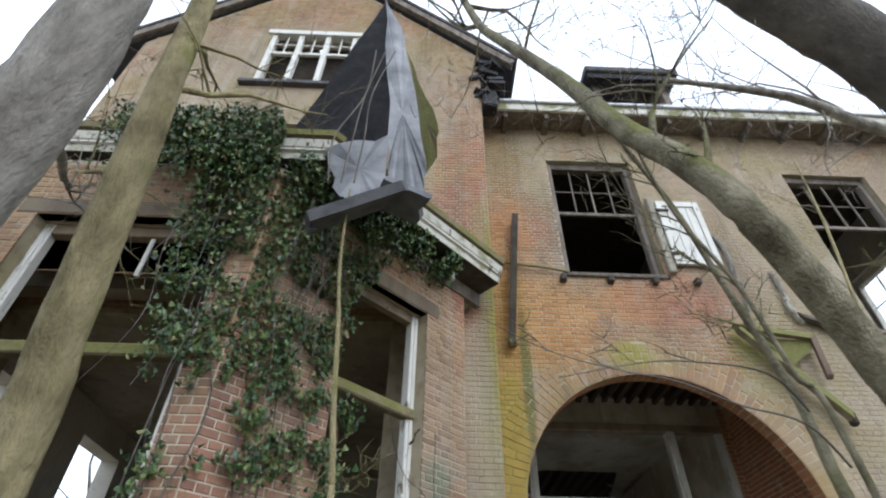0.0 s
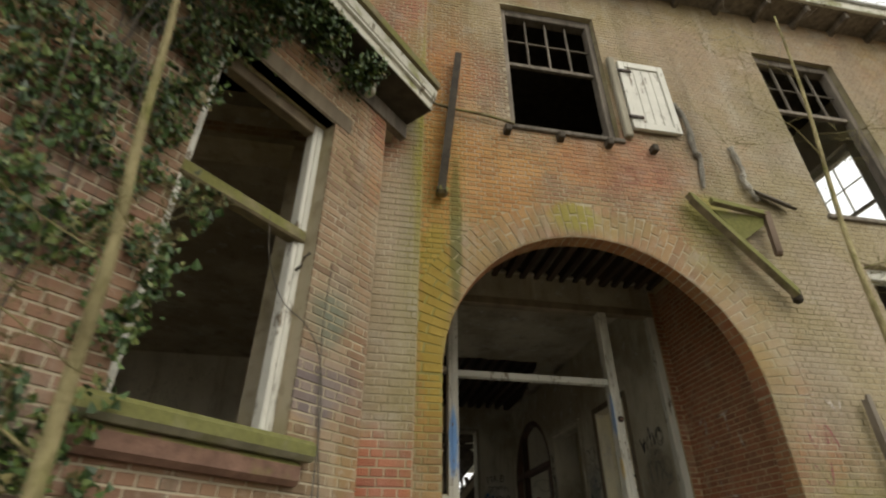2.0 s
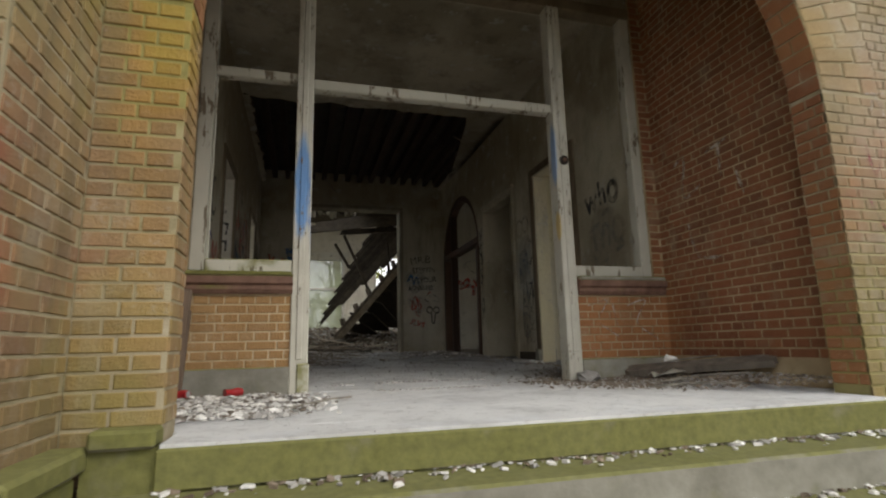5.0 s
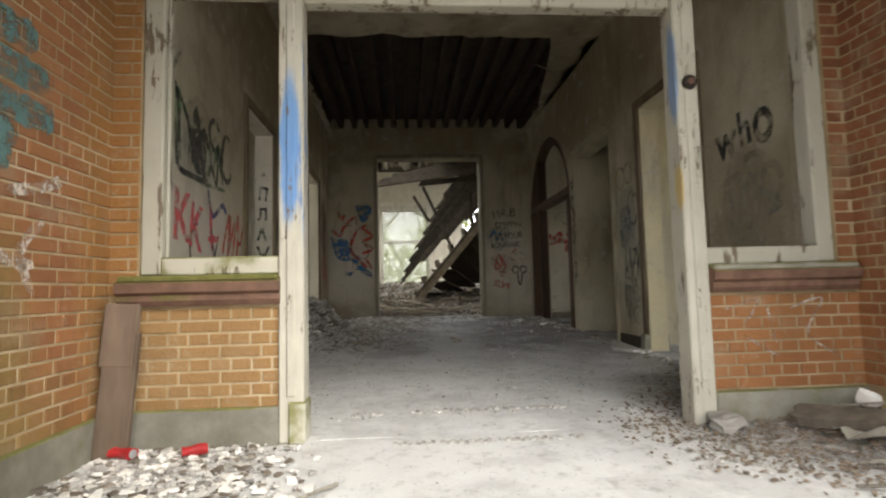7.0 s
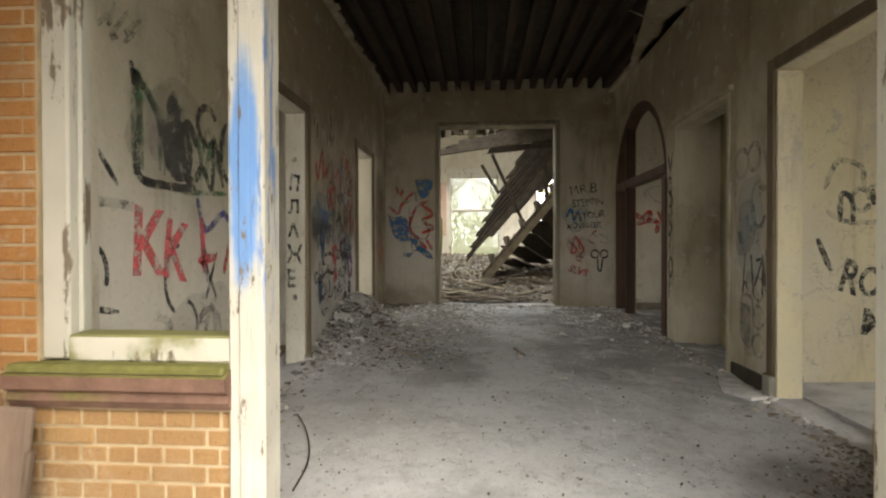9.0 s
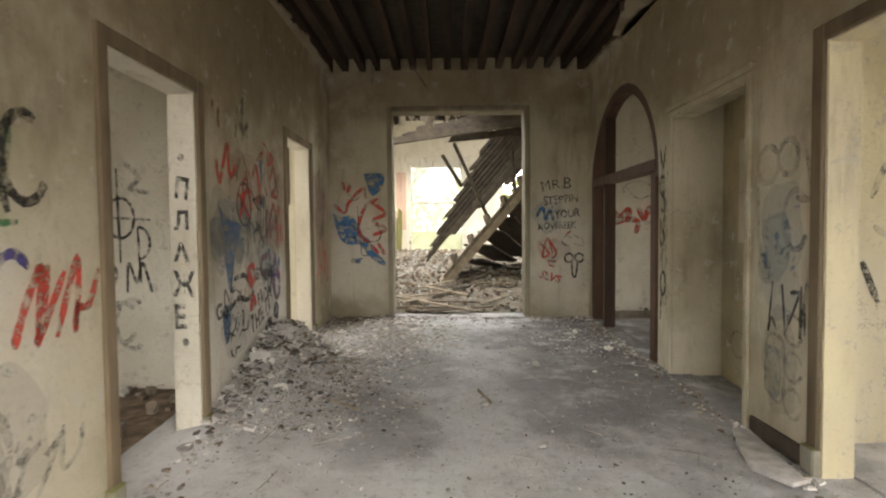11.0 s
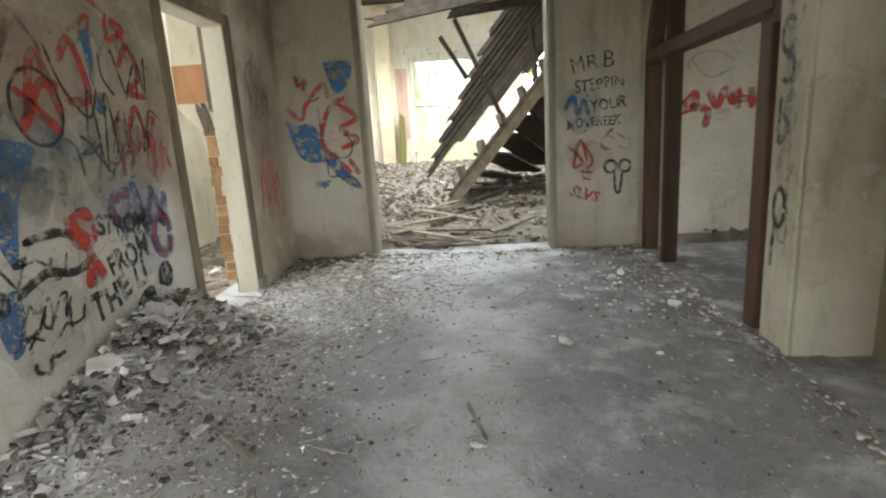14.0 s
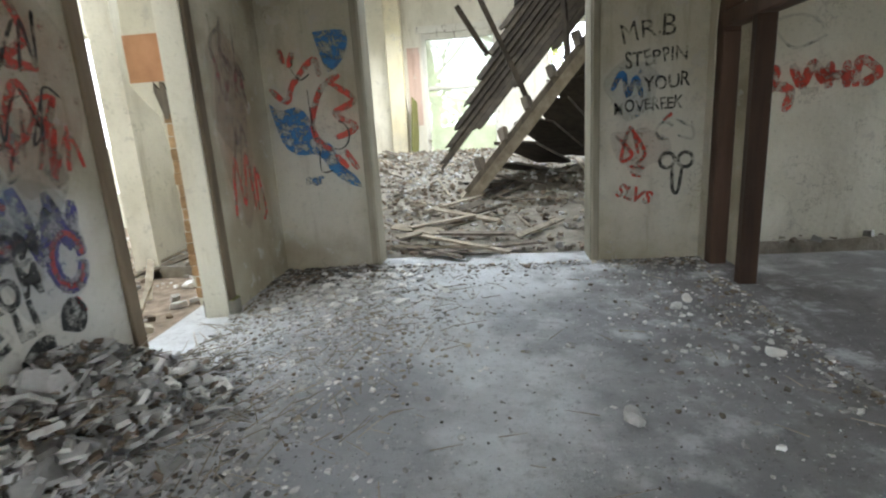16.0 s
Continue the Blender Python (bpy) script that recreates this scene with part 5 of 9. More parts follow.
for k in range(12):
    part("soffit_bracket", one_box((1.3 + k * 0.82, 5.98, 10.2), (1.38 + k * 0.82, FRONT - 0.002, 10.36), bevel=0.01), OLD_WOOD, main)
dormer = thing("dormer", "small flat roofed dormer with an empty dark window", "dormer", (4.7, 6.9, 11.2), kind="structure")
part("cheek", one_box((3.78, 6.9, 11.3), (3.95, 9.0, 13.1), bevel=0.01), OLD_WOOD, dormer)
part("cheek", one_box((5.45, 6.9, 11.3), (5.62, 9.0, 13.1), bevel=0.01), OLD_WOOD, dormer)
part("dormer_roof", one_box((3.55, 6.55, 13.1), (5.85, 9.4, 13.32), bevel=0.03), SLATE, dormer)
part("fascia", one_box((3.6, 6.62, 12.9), (5.8, 6.7, 13.1), bevel=0.01), TAR, dormer)
part("back", one_box((3.95, 8.0, 11.3), (5.45, 8.05, 13.1)), DARK_WOOD, dormer)
hop = thing("corner_hopper", "rusted black rainwater hopper and torn slates at the wing corner", "hopper", (0.95, 5.85, 10.6))
for k in range(14):
    r = random.Random(50 + k)
    m = pose(0.88 + r.uniform(-0.12, 0.28), 5.85 + r.uniform(-0.15, 0.15), 10.5 + 0.09 * k, r.uniform(-20, 20), r.uniform(-20, 20), r.uniform(0, 90))
    part("torn_slate", one_box((-0.2, -0.16, -0.03), (0.2, 0.16, 0.05), m), TAR, hop)
part("hopper_box", one_box((0.86, 5.62, 10.05), (1.14, 5.92, 10.55), bevel=0.03), TAR, hop)

# ---- the bay ----
bay_pts = [(-6.0, 5.46), (-4.05, BAY), (-1.55, BAY), (0.41, 5.46)]
bay_front, bay_east, bay_west = Face(bay_pts[1], bay_pts[2]), Face(bay_pts[2], bay_pts[3]), Face(bay_pts[0], bay_pts[1])
BF = (0.42, 2.24, 2.12, 4.80, 0)
BE = (1.02, 2.13, 2.12, 4.84, 0)
BV = (0.64, 1.75, 2.12, 4.84, 0)
bf = wall("wall_bay_front", bay_front, 0.0, 5.55, 0.32, [BF], MORTAR, "pale brick front of the bay with one wide window opening")
be = wall("wall_bay_east", bay_east, 0.0, 5.55, 0.32, [BE], MORTAR, "canted brick side of the bay, red and ochre, graffiti faded")
bv = wall("wall_bay_west", bay_west, 0.0, 5.55, 0.32, [BV], MORTAR, "canted brick side of the bay")
bricks(bf, bay_front, 0.1, 5.5, [BF], BRICK, lambda u, z: u > 2.2 and 1.8 < z < 4.5, seed=51)
bricks(be, bay_east, 0.1, 5.5, [BE], BRICK, lambda u, z: (u > 2.2 and 1.3 < z < 5.3) or (u < 1.05 and 1.9 < z < 3.2), seed=52, limit=420)
bricks(bv, bay_west, 0.1, 5.5, [BV], BRICK, lambda u, z: False, seed=53)
# stub between bay and wing
stub_face = Face((0.41, 5.46), (0.41, WING))
stub = wall("wall_bay_stub", Face((0.41, 5.46), (0.41, WING)), 0.0, 5.6, 0.3, [], MORTAR, "short brick return of the bay against the wing")
bricks(stub, stub_face, 0.1, 5.5, [], BRICK, lambda u, z: z > 1.3, seed=54)


def bay_window(face, h, trz, label, bars=(), sill_mat=STONE_MOSS):
    ua, ub, za, zb, _ = h
    w = thing("bay_window", label, "window", face.at((ua + ub) / 2, 0, za), kind="structure")
    for a, b in ((ua, ua + 0.1), (ub - 0.1, ub)):
        bm = bmesh.new()
        box(bm, (a, 0.14, za), (b, 0.24, zb), face.m, 0.008)
        box(bm, ((a + b) / 2 - 0.015, 0.125, za + 0.03), ((a + b) / 2 + 0.02, 0.145, zb - 0.05), face.m, 0.005)
        part("window_frame", bm, WHITE_PAINT, w)
    part("window_frame", one_box((ua + 0.1, 0.14, zb - 0.12), (ub - 0.1, 0.24, zb), face.m, 0.008), TAN_CASING, w)
    part("lintel", one_box((ua - 0.2, -0.012, zb), (ub + 0.2, 0.12, zb + 0.2), face.m, 0.015), TAN_CASING, w)
    part("transom", one_box((ua + 0.02, 0.1, trz - 0.06), (ub - 0.02, 0.22, trz + 0.05), face.m, 0.015), MOSSY_WOOD, w)
    for u in bars:
        part("glazing_bar", one_box((u - 0.02, 0.17, trz + 0.75), (u + 0.02, 0.2, zb - 0.1), face.m, 0.004), WHITE_PAINT, w)
    part("window_sill", one_box((ua - 0.16, -0.14, za - 0.1), (ub + 0.16, 0.2, za + 0.02), face.m, 0.03), sill_mat, w)
    part("sill_moulding", one_box((ua - 0.1, -0.09, za - 0.24), (ub + 0.1, 0.02, za - 0.1), face.m, 0.03), SILL_BRICK, w)


bay_window(bay_front, BF, 3.5, "wide glassless bay window with a mossy transom", (1.15, 1.45))
bay_window(bay_east, BE, 3.66, "canted glassless bay window, white frame peeling, green sill")
bay_window(bay_west, BV, 3.66, "canted glassless window of the bay")
latch = thing("window_latch", "rusted iron hook on the bay window frame", "hook", bay_east.at(2.09, 0.1, 3.4))
bm = bmesh.new()
tube(bm, [bay_east.at(2.08, 0.13, 3.36), bay_east.at(2.07, 0.06, 3.37), bay_east.at(2.06, 0.03, 3.43), bay_east.at(2.1, 0.02, 3.48)], [0.012] * 4, 6)
part("hook", bm, BLACK_METAL, latch)

cor = thing("bay_cornice", "projecting wooden bay cornice, white paint rotting and mossy", "cornice", (-2.8, BAY, 5.5), kind="structure")


def run(name, prof, z, pts, mat, label=""):
    """Sweep a profile (out, up) along the bay's outline."""
    bm = bmesh.new()
    n = len(pts)
    norm = []
    for i in range(n):
        d0 = (Vector(pts[i]) - Vector(pts[max(i - 1, 0)])) if i else Vector(pts[1]) - Vector(pts[0])
        d1 = (Vector(pts[min(i + 1, n - 1)]) - Vector(pts[i])) if i < n - 1 else d0
        d0.normalize(), d1.normalize()
        a, b = Vector((d0.y, -d0.x)), Vector((d1.y, -d1.x))
        m = (a + b).normalized()
        norm.append(m / max(0.4, m.dot(a)))
    rings = [[bm.verts.new((p[0] + q.x * o, p[1] + q.y * o, z + h)) for o, h in prof] for p, q in zip(pts, norm)]
    for r, s in zip(rings, rings[1:]):
        for k in range(len(prof)):
            j = (k + 1) % len(prof)
            bm.faces.new((r[k], s[k], s[j], r[j]))
    bm.faces.new(rings[0]), bm.faces.new(rings[-1][::-1])
    part(name, bm, mat, cor, label)


outline = [(-6.2, 5.66), (-4.35, BAY + 0.3), (-1.25, BAY + 0.3), (0.62, 5.67)]
run("frieze", [(-0.05, 0), (0.03, 0), (0.03, 0.2), (-0.05, 0.2)], 5.40, outline, OLD_WOOD)
run("soffit", [(0.0, 0.0), (0.36, 0.02), (0.36, 0.06), (0.0, 0.06)], 5.6, outline, DARK_WOOD)
run("fascia", [(0.34, 0.0), (0.37, 0.0), (0.38, 0.1), (0.42, 0.14), (0.44, 0.24), (0.40, 0.26), (0.34, 0.24)], 5.62, outline, WHITE_MOSSY)
run("fascia_bead", [(0.385, 0.0), (0.41, 0.01), (0.41, 0.03), (0.385, 0.03)], 5.71, outline, WHITE_PAINT)
run("gutter", [(0.40, 0.0), (0.47, 0.02), (0.48, 0.1), (0.45, 0.1), (0.40, 0.05)], 5.87, outline, MOSSY_WOOD)
bm = bmesh.new()
vs = [bm.verts.new((x, y, 5.86)) for x, y in ((-6.2, 5.75), (-4.4, 3.42), (-1.15, 3.42), (0.78, 5.4), (0.78, 5.75))]
bm.faces.new(vs)
bmesh.ops.solidify(bm, geom=bm.faces[:], thickness=0.08)
part("roof_deck", bm, TAR, cor)
part("modillion", one_box((2.38, -0.14, 5.44), (2.46, -0.02, 5.6), bay_east.m, 0.015), WHITE_MOSSY, cor)

# torn roof over the bay corner: a stood-up tarred sheet, its zinc edge and a broken gutter box
torn = thing("torn_roof_sheet", "stood-up sheet of tarred bay roof with crumpled zinc edging", "roof sheet", (-0.7, 3.6, 5.9))


def sheet(name, pts, mat, thick=0.03, label="", jag=0.0, seed=3):
    r = random.Random(seed)
    bm = bmesh.new()
    ring = []
    for a, b in zip(pts, pts[1:] + pts[:1]):
        for k in range(5):
            p = Vector(a).lerp(Vector(b), k / 5)
            ring.append(p + Vector((r.uniform(-jag, jag), r.uniform(-jag, jag), r.uniform(-jag, jag))))
    mid = sum(ring, Vector()) / len(ring)
    c = bm.verts.new(mid)
    vs = [bm.verts.new(p) for p in ring]
    for k in range(len(vs)):
        bm.faces.new((c, vs[k], vs[(k + 1) % len(vs)]))
    bmesh.ops.solidify(bm, geom=bm.faces[:], thickness=thick)
    return part(name, bm, mat, torn, label)


sheet("tarred_sheet", [(-0.81, 3.42, 9.3), (-1.56, 3.46, 6.12), (-1.2, 3.44, 5.84), (-0.49, 3.40, 5.88)], TAR, 0.05, "black tarred boards", 0.02)
sheet("zinc_edge", [(-0.82, 3.38, 9.33), (-0.50, 3.36, 5.9), (-0.42, 3.36, 4.95), (-0.14, 3.40, 4.9), (-0.12, 3.42, 5.6), (-0.42, 3.44, 7.9)], ZINC, 0.025, "crumpled grey zinc edge", 0.03)
sheet("inner_face", [(-0.42, 3.46, 7.9), (0.02, 3.75, 6.7), (0.0, 3.8, 6.2), (-0.12, 3.44, 5.4)], MOSSY_WOOD, 0.03, "greenish boards of the sheet's back", 0.02)
sheet("zinc_apron", [(-1.14, 3.36, 5.75), (-0.50, 3.34, 5.92), (-0.44, 3.34, 4.95), (-0.9, 3.33, 4.95)], ZINC, 0.02, "torn grey zinc apron", 0.03, 8)
part("gutter_box", plank((-1.08, 3.30, 4.62), (-0.30, 3.24, 4.98), 0.30, 0.10, random.Random(9), 0.06, 0.45), DARK_ZINC, torn, "blackened broken gutter box")
part("gutter_end", plank((-0.5, 3.28, 5.02), (-0.10, 3.34, 4.86), 0.3, 0.1, random.Random(10), 0.05, -0.3), DARK_ZINC, torn)
for k in range(3):
    bm = bmesh.new()
    r = random.Random(70 + k)
    x = -1.0 + 0.12 * k
    tube(bm, smooth_line([(x + 0.2, 3.3, 7.6), (x + 0.1 + r.uniform(-0.1, 0.1), 3.28, 6.6), (x + r.uniform(-0.1, 0.1), 3.27, 5.8), (x, 3.26, 5.1)]), [0.008] * 19, 5)
    part("loose_wire", bm, OLD_WOOD, torn)

# ---- shutter, bracket, pipes and posts on the front ----
sh = thing("window_shutter", "white louvred wooden shutter swung open against the wall", "shutter", (4.3, FRONT - 0.04, 6.82))
for lo, hi in (((3.92, 6.30, 6.82), (4.02, 6.36, 8.27)), ((4.58, 6.30, 6.82), (4.68, 6.36, 8.27)), ((4.02, 6.30, 6.82), (4.58, 6.36, 6.95)), ((4.02, 6.30, 8.15), (4.58, 6.36, 8.27))):
    part("stile", one_box(lo, hi, bevel=0.006), WHITE_PAINT, sh)
for k in range(4):
    part("board", one_box((4.02 + 0.14 * k + 0.004, 6.325, 6.95), (4.02 + 0.14 * k + 0.136, 6.345, 8.15), bevel=0.005), WHITE_PAINT, sh)
part("shutter_post", one_box((3.77, 6.30, 6.65), (3.89, 6.39, 8.35), bevel=0.02), DOOR_POST, sh)
part("hinge", one_box((3.88, 6.27, 7.0), (4.1, 6.30, 7.05), bevel=0.004), BLACK_METAL, sh)
part("hinge", one_box((3.88, 6.27, 8.0), (4.1, 6.30, 8.05), bevel=0.004), BLACK_METAL, sh)

br = thing("broken_awning_bracket", "broken mossy timber awning bracket hanging from the wall", "bracket", (4.9, 6.3, 5.3))
part("rail", plank((4.42, 6.26, 5.62), (5.44, 6.24, 4.30), 0.13, 0.09, random.Random(2), 0.05, 1.2), MOSSY_WOOD, br)
part("strut", plank((4.66, 6.2, 5.54), (5.50, 6.26, 5.47), 0.11, 0.06, random.Random(3), 0.03, 1.2), MOSSY_WOOD, br)
bm = bmesh.new()
plate = [[bm.verts.new((x, y, z)) for x, z in ((4.72, 5.46), (5.44, 5.43), (5.40, 5.30), (5.02, 5.02))] for y in (6.27, 6.30)]
bm.faces.new(plate[0]), bm.faces.new(plate[1][::-1])
for k in range(4):
    bm.faces.new((plate[0][k], plate[0][(k + 1) % 4], plate[1][(k + 1) % 4], plate[1][k]))
part("gusset", bm, MOSSY_WOOD, br)
part("strut", plank((5.47, 6.25, 5.46), (5.44, 6.26, 4.86), 0.09, 0.07, random.Random(4), 0.03), RUST_BOARD, br)
part("end_knob", one_box((5.40, 6.2, 4.18), (5.50, 6.32, 4.36), bevel=0.03), DARK_WOOD, br)

dp = thing("rotten_downpipe_board", "dark rotten timber downpipe casing green with moss", "downpipe", (1.2, 6.3, 5.2))
part("casing", plank((1.37, 6.26, 7.75), (1.14, 6.28, 5.25), 0.12, 0.1, random.Random(5), 0.05), DARK_WOOD, dp)
part("bracket", one_box((1.08, 6.22, 5.2), (1.22, 6.36, 5.32), bevel=0.03), MOSSY_WOOD, dp)
pipe = thing("iron_pipe", "thin horizontal iron pipe under the upper window", "pipe", (1.6, 6.3, 6.7))
bm = bmesh.new()
tube(bm, smooth_line([(0.98, 6.33, 6.78), (1.3, 6.34, 6.72), (1.7, 6.33, 6.68), (2.15, 6.34, 6.60)]), [0.018] * 19, 7)
part("pipe", bm, MOSSY_WOOD, pipe)
# broken conduit right of the shutter
cd = thing("broken_conduit", "broken pale wooden conduit pieces on the wall", "conduit", (4.9, 6.35, 6.5))
for k, line in enumerate((((4.73, 6.36, 7.5), (4.82, 6.33, 7.1), (4.80, 6.34, 6.55), (4.86, 6.35, 6.42), (4.77, 6.36, 5.9)), ((5.44, 6.36, 6.74), (5.46, 6.33, 6.3), (5.42, 6.33, 6.1), (5.47, 6.33, 5.9), (5.54, 6.35, 5.77)))):
    bm = bmesh.new()
    tube(bm, smooth_line(line, 5), [0.04, 0.03, 0.035, 0.045, 0.03, 0.036, 0.03, 0.04, 0.05, 0.034, 0.03, 0.036, 0.045, 0.05, 0.036, 0.03, 0.034, 0.04, 0.03, 0.026, 0.02], 8, 0.4, random.Random(k))
    part("conduit_piece", bm, BARK, cd)
part("bracket", plank((5.55, 6.33, 5.90), (5.97, 6.30, 5.70), 0.16, 0.04, random.Random(8), 0.07, 1.0), DARK_WOOD, cd)
# corbel stubs under the sill
for k, x in enumerate((2.0, 2.75, 3.45, 4.12)):
    tagged(to_object("joist_stub", one_box((x, 6.28, 6.42), (x + 0.09, 6.41, 6.54), bevel=0.015), DARK_WOOD), "dark rotten joist end sticking out of the wall", "joist end", "joist ends under the upper window")
ledge = thing("rotten_sill_shelf", "collapsed green mossy timber ledge beside the window", "ledge", (6.2, 6.3, 2.1))
part("upright", plank((5.86, 6.30, 3.08), (5.80, 6.30, 0.9), 0.08, 0.06, random.Random(12), 0.04), OLD_WOOD, ledge)
part("ledge_board", one_box((5.70, 6.12, 2.00), (7.2, 6.40, 2.12), bevel=0.03), MOSSY_WOOD, ledge)
part("ledge_board", plank((5.75, 6.2, 1.95), (7.3, 6.18, 1.72), 0.3, 0.05, random.Random(13), 0.06), MOSSY_WOOD, ledge)


# ---- back room: fallen roof and floor ----
def tilt(a, p, y):
    """A point on the fallen roof: a along its slope, p across it."""
    return (0.652 * a - 0.758 * p, y, 0.758 * a + 0.652 * p)


beam = thing("fallen_beam", "pale steel-shod timber beam leaning in the rubble", "beam", (2.6, 19.2, 1.8))
part("beam", plank(tilt(2.95, -0.80, 19.0), tilt(6.7, -0.80, 19.15), 0.22, 0.2, random.Random(1), 0.03, 0.15), PALE_WOOD, beam)
part("beam_edge", plank(tilt(3.1, -0.72, 18.88), tilt(6.7, -0.72, 19.0), 0.04, 0.08, random.Random(1), 0.02), OLD_WOOD, beam)
for k in range(5):
    part("bearer", plank(tilt(3.5 + 0.55 * k, -0.70, 18.92), tilt(3.6 + 0.55 * k, -0.55, 18.95), 0.14, 0.1, random.Random(k), 0.02), OLD_WOOD, beam)
roof_piece = thing("collapsed_roof_section", "collapsed section of dark boarded roof leaning across the doorway", "roof section", (3.4, 19.4, 1.9))
rng = random.Random(61)
for p, a0 in ((-0.46, 5.5), (-0.36, 4.75), (-0.27, 3.9), (-0.18, 3.12), (-0.09, 3.42), (0.0, 3.72), (0.09, 4.1), (0.18, 4.55), (0.27, 4.95), (0.36, 5.35), (0.44, 5.75)):
    part("roof_board", plank(tilt(a0, p, 19.35 + 0.5 * (p + 0.2)), tilt(6.75 + rng.uniform(-0.1, 0.2), p, 19.45 + 0.5 * (p + 0.2)), 0.105, 0.03, rng, 0.07, 0.9), DARK_WOOD, roof_piece)
for k in range(9):
    a = 3.3 + 0.4 * k
    part("under_board", plank(tilt(a, -0.86, 19.25), (0.652 * a + 1.25 + 0.1 * k, 20.9, 1.85 + 0.12 * k), 0.66, 0.04, rng, 0.12, 0.0), DARK_WOOD, roof_piece)
for a, b in (((2.80, 18.95, 4.75), (3.54, 19.0, 3.12)), ((4.05, 19.1, 4.6), (4.12, 19.05, 3.6)), ((2.55, 19.0, 4.5), (2.95, 19.05, 3.85))):
    part("strut", plank(a, b, 0.07, 0.07, rng, 0.02), DARK_WOOD, roof_piece)
wedge = thing("fallen_ceiling_flap", "dark splintered ceiling boards hanging across the opening", "ceiling boards", (3.0, 18.8, 5.0))
for k, (x0, z0, x1, z1) in enumerate(((1.42, 4.80, 4.6, 5.20), (1.75, 4.92, 4.6, 5.32), (2.05, 5.06, 4.7, 5.44), (2.5, 5.16, 4.7, 5.56), (2.7, 4.88, 4.6, 5.06), (3.1, 5.3, 4.8, 5.7))):
    part("board", plank((x0, 18.9 + 0.05 * k, z0), (x1, 18.8 + 0.1 * k, z1), 0.17, 0.035, rng, 0.12, 1.1), DARK_WOOD, wedge)
# ceiling piece added to reduce the skylight that reaches the hall
tagged(to_object("back_room_ceiling", one_box((3.2, 16.58, 5.62), (8.9, 20.2, 5.8)), DARK_WOOD), "dark ceiling over the back room's east part, added to cut light", "ceiling", kind="structure")
# added out of view to keep open sky off the back wall
tagged(to_object("back_room_roof", one_box((-1.3, 22.2, 6.32), (9.1, 24.35, 6.5)), DARK_WOOD), "unseen boarded cover over the back wall, added to cut skylight", "ceiling", kind="structure")
flap = thing("broken_lintel_plaster", "jagged broken plaster hanging over the end doorway", "plaster", (2.1, 16.6, 4.8))
for k in range(9):
    x = 1.74 + 0.13 * k
    part("plaster_shard", plank((x, 16.61, 5.0), (x + rng.uniform(-0.05, 0.08), 16.63, 4.86 - rng.uniform(0.02, 0.16)), 0.15, 0.03, rng, 0.05, 1.57), PLASTER_PALE if k % 3 else DARK_WOOD, flap)
wf = thing("window_7", "tall back window with weathered white frame, glass gone", "window", (2.3, 24.0, 1.9), kind="structure")
for lo, hi in (((BW[0], 0.02, 1.9), (BW[0] + 0.1, 0.14, 5.02)), ((BW[1] - 0.1, 0.02, 1.9), (BW[1], 0.14, 5.02)), ((BW[0] + 0.1, 0.02, 4.86), (BW[1] - 0.1, 0.14, 5.02)), ((BW[0] + 0.1, 0.04, 3.72), (BW[1] - 0.1, 0.12, 3.8)), ((BW[0] - 0.12, -0.03, 5.0), (BW[1] + 0.12, 0.02, 5.16))):
    part("window_frame", one_box(lo, hi, back.m, 0.01), WHITE_PAINT, wf)
def pane_material():
    """Old glass, filmed with green algae and dust."""
    n = Nodes("algae_filmed_glass", 0.3)
    n.put(n.bsdf.inputs["Alpha"], n.math("ADD", 0.42, n.math("MULTIPLY", n.noise(3.0, 6), 0.35)))
    return n.done(n.mix(n.noise(5, 5), (0.62, 0.66, 0.50), (0.46, 0.52, 0.34)))


PANE = pane_material()
for z0, z1 in ((1.9, 3.72), (3.8, 4.86)):
    part("pane", one_box((BW[0] + 0.1, 0.075, z0), (BW[1] - 0.1, 0.081, z1), back.m), PANE, wf, "greenish dirty glass").visible_shadow = False
tagged(to_object("mossy_board", plank((1.15, 23.6, 2.2), (1.2, 23.9, 3.5), 0.5, 0.03, rng, 0.02, 1.57), MOSSY_WOOD), "green mossy board leaning beside the back window", "board")
loose = "loose boards in the rubble"
for k, (a, b, w) in enumerate((((1.75, 16.95, 1.58), (2.6, 16.35, 1.50), 0.10), ((1.8, 17.0, 1.60), (3.3, 18.4, 1.66), 0.09), ((1.85, 16.75, 1.56), (2.9, 16.55, 1.55), 0.11), ((2.3, 17.2, 1.60), (3.2, 17.0, 1.60), 0.08),
                              ((2.1, 16.9, 1.64), (3.1, 16.4, 1.53), 0.08), ((1.76, 17.6, 1.62), (2.2, 17.1, 1.60), 0.07), ((2.5, 17.9, 1.66), (3.1, 18.0, 1.78), 0.16), ((2.0, 18.2, 1.72), (2.8, 18.9, 1.80), 0.09),
                              ((3.2, 16.9, 1.58), (3.8, 17.6, 1.64), 0.08), ((2.2, 16.5, 1.52), (3.4, 16.7, 1.56), 0.07), ((1.74, 18.6, 1.74), (2.5, 18.3, 1.74), 0.10), ((1.9, 17.3, 1.66), (2.7, 17.75, 1.7), 0.12))):
    tagged(to_object("loose_board", plank(a, b, w, 0.03, rng, 0.03, rng.uniform(-0.3, 0.3)), PALE_WOOD if k % 3 else OLD_WOOD), "splintered pale board lying in the rubble", "board", loose)
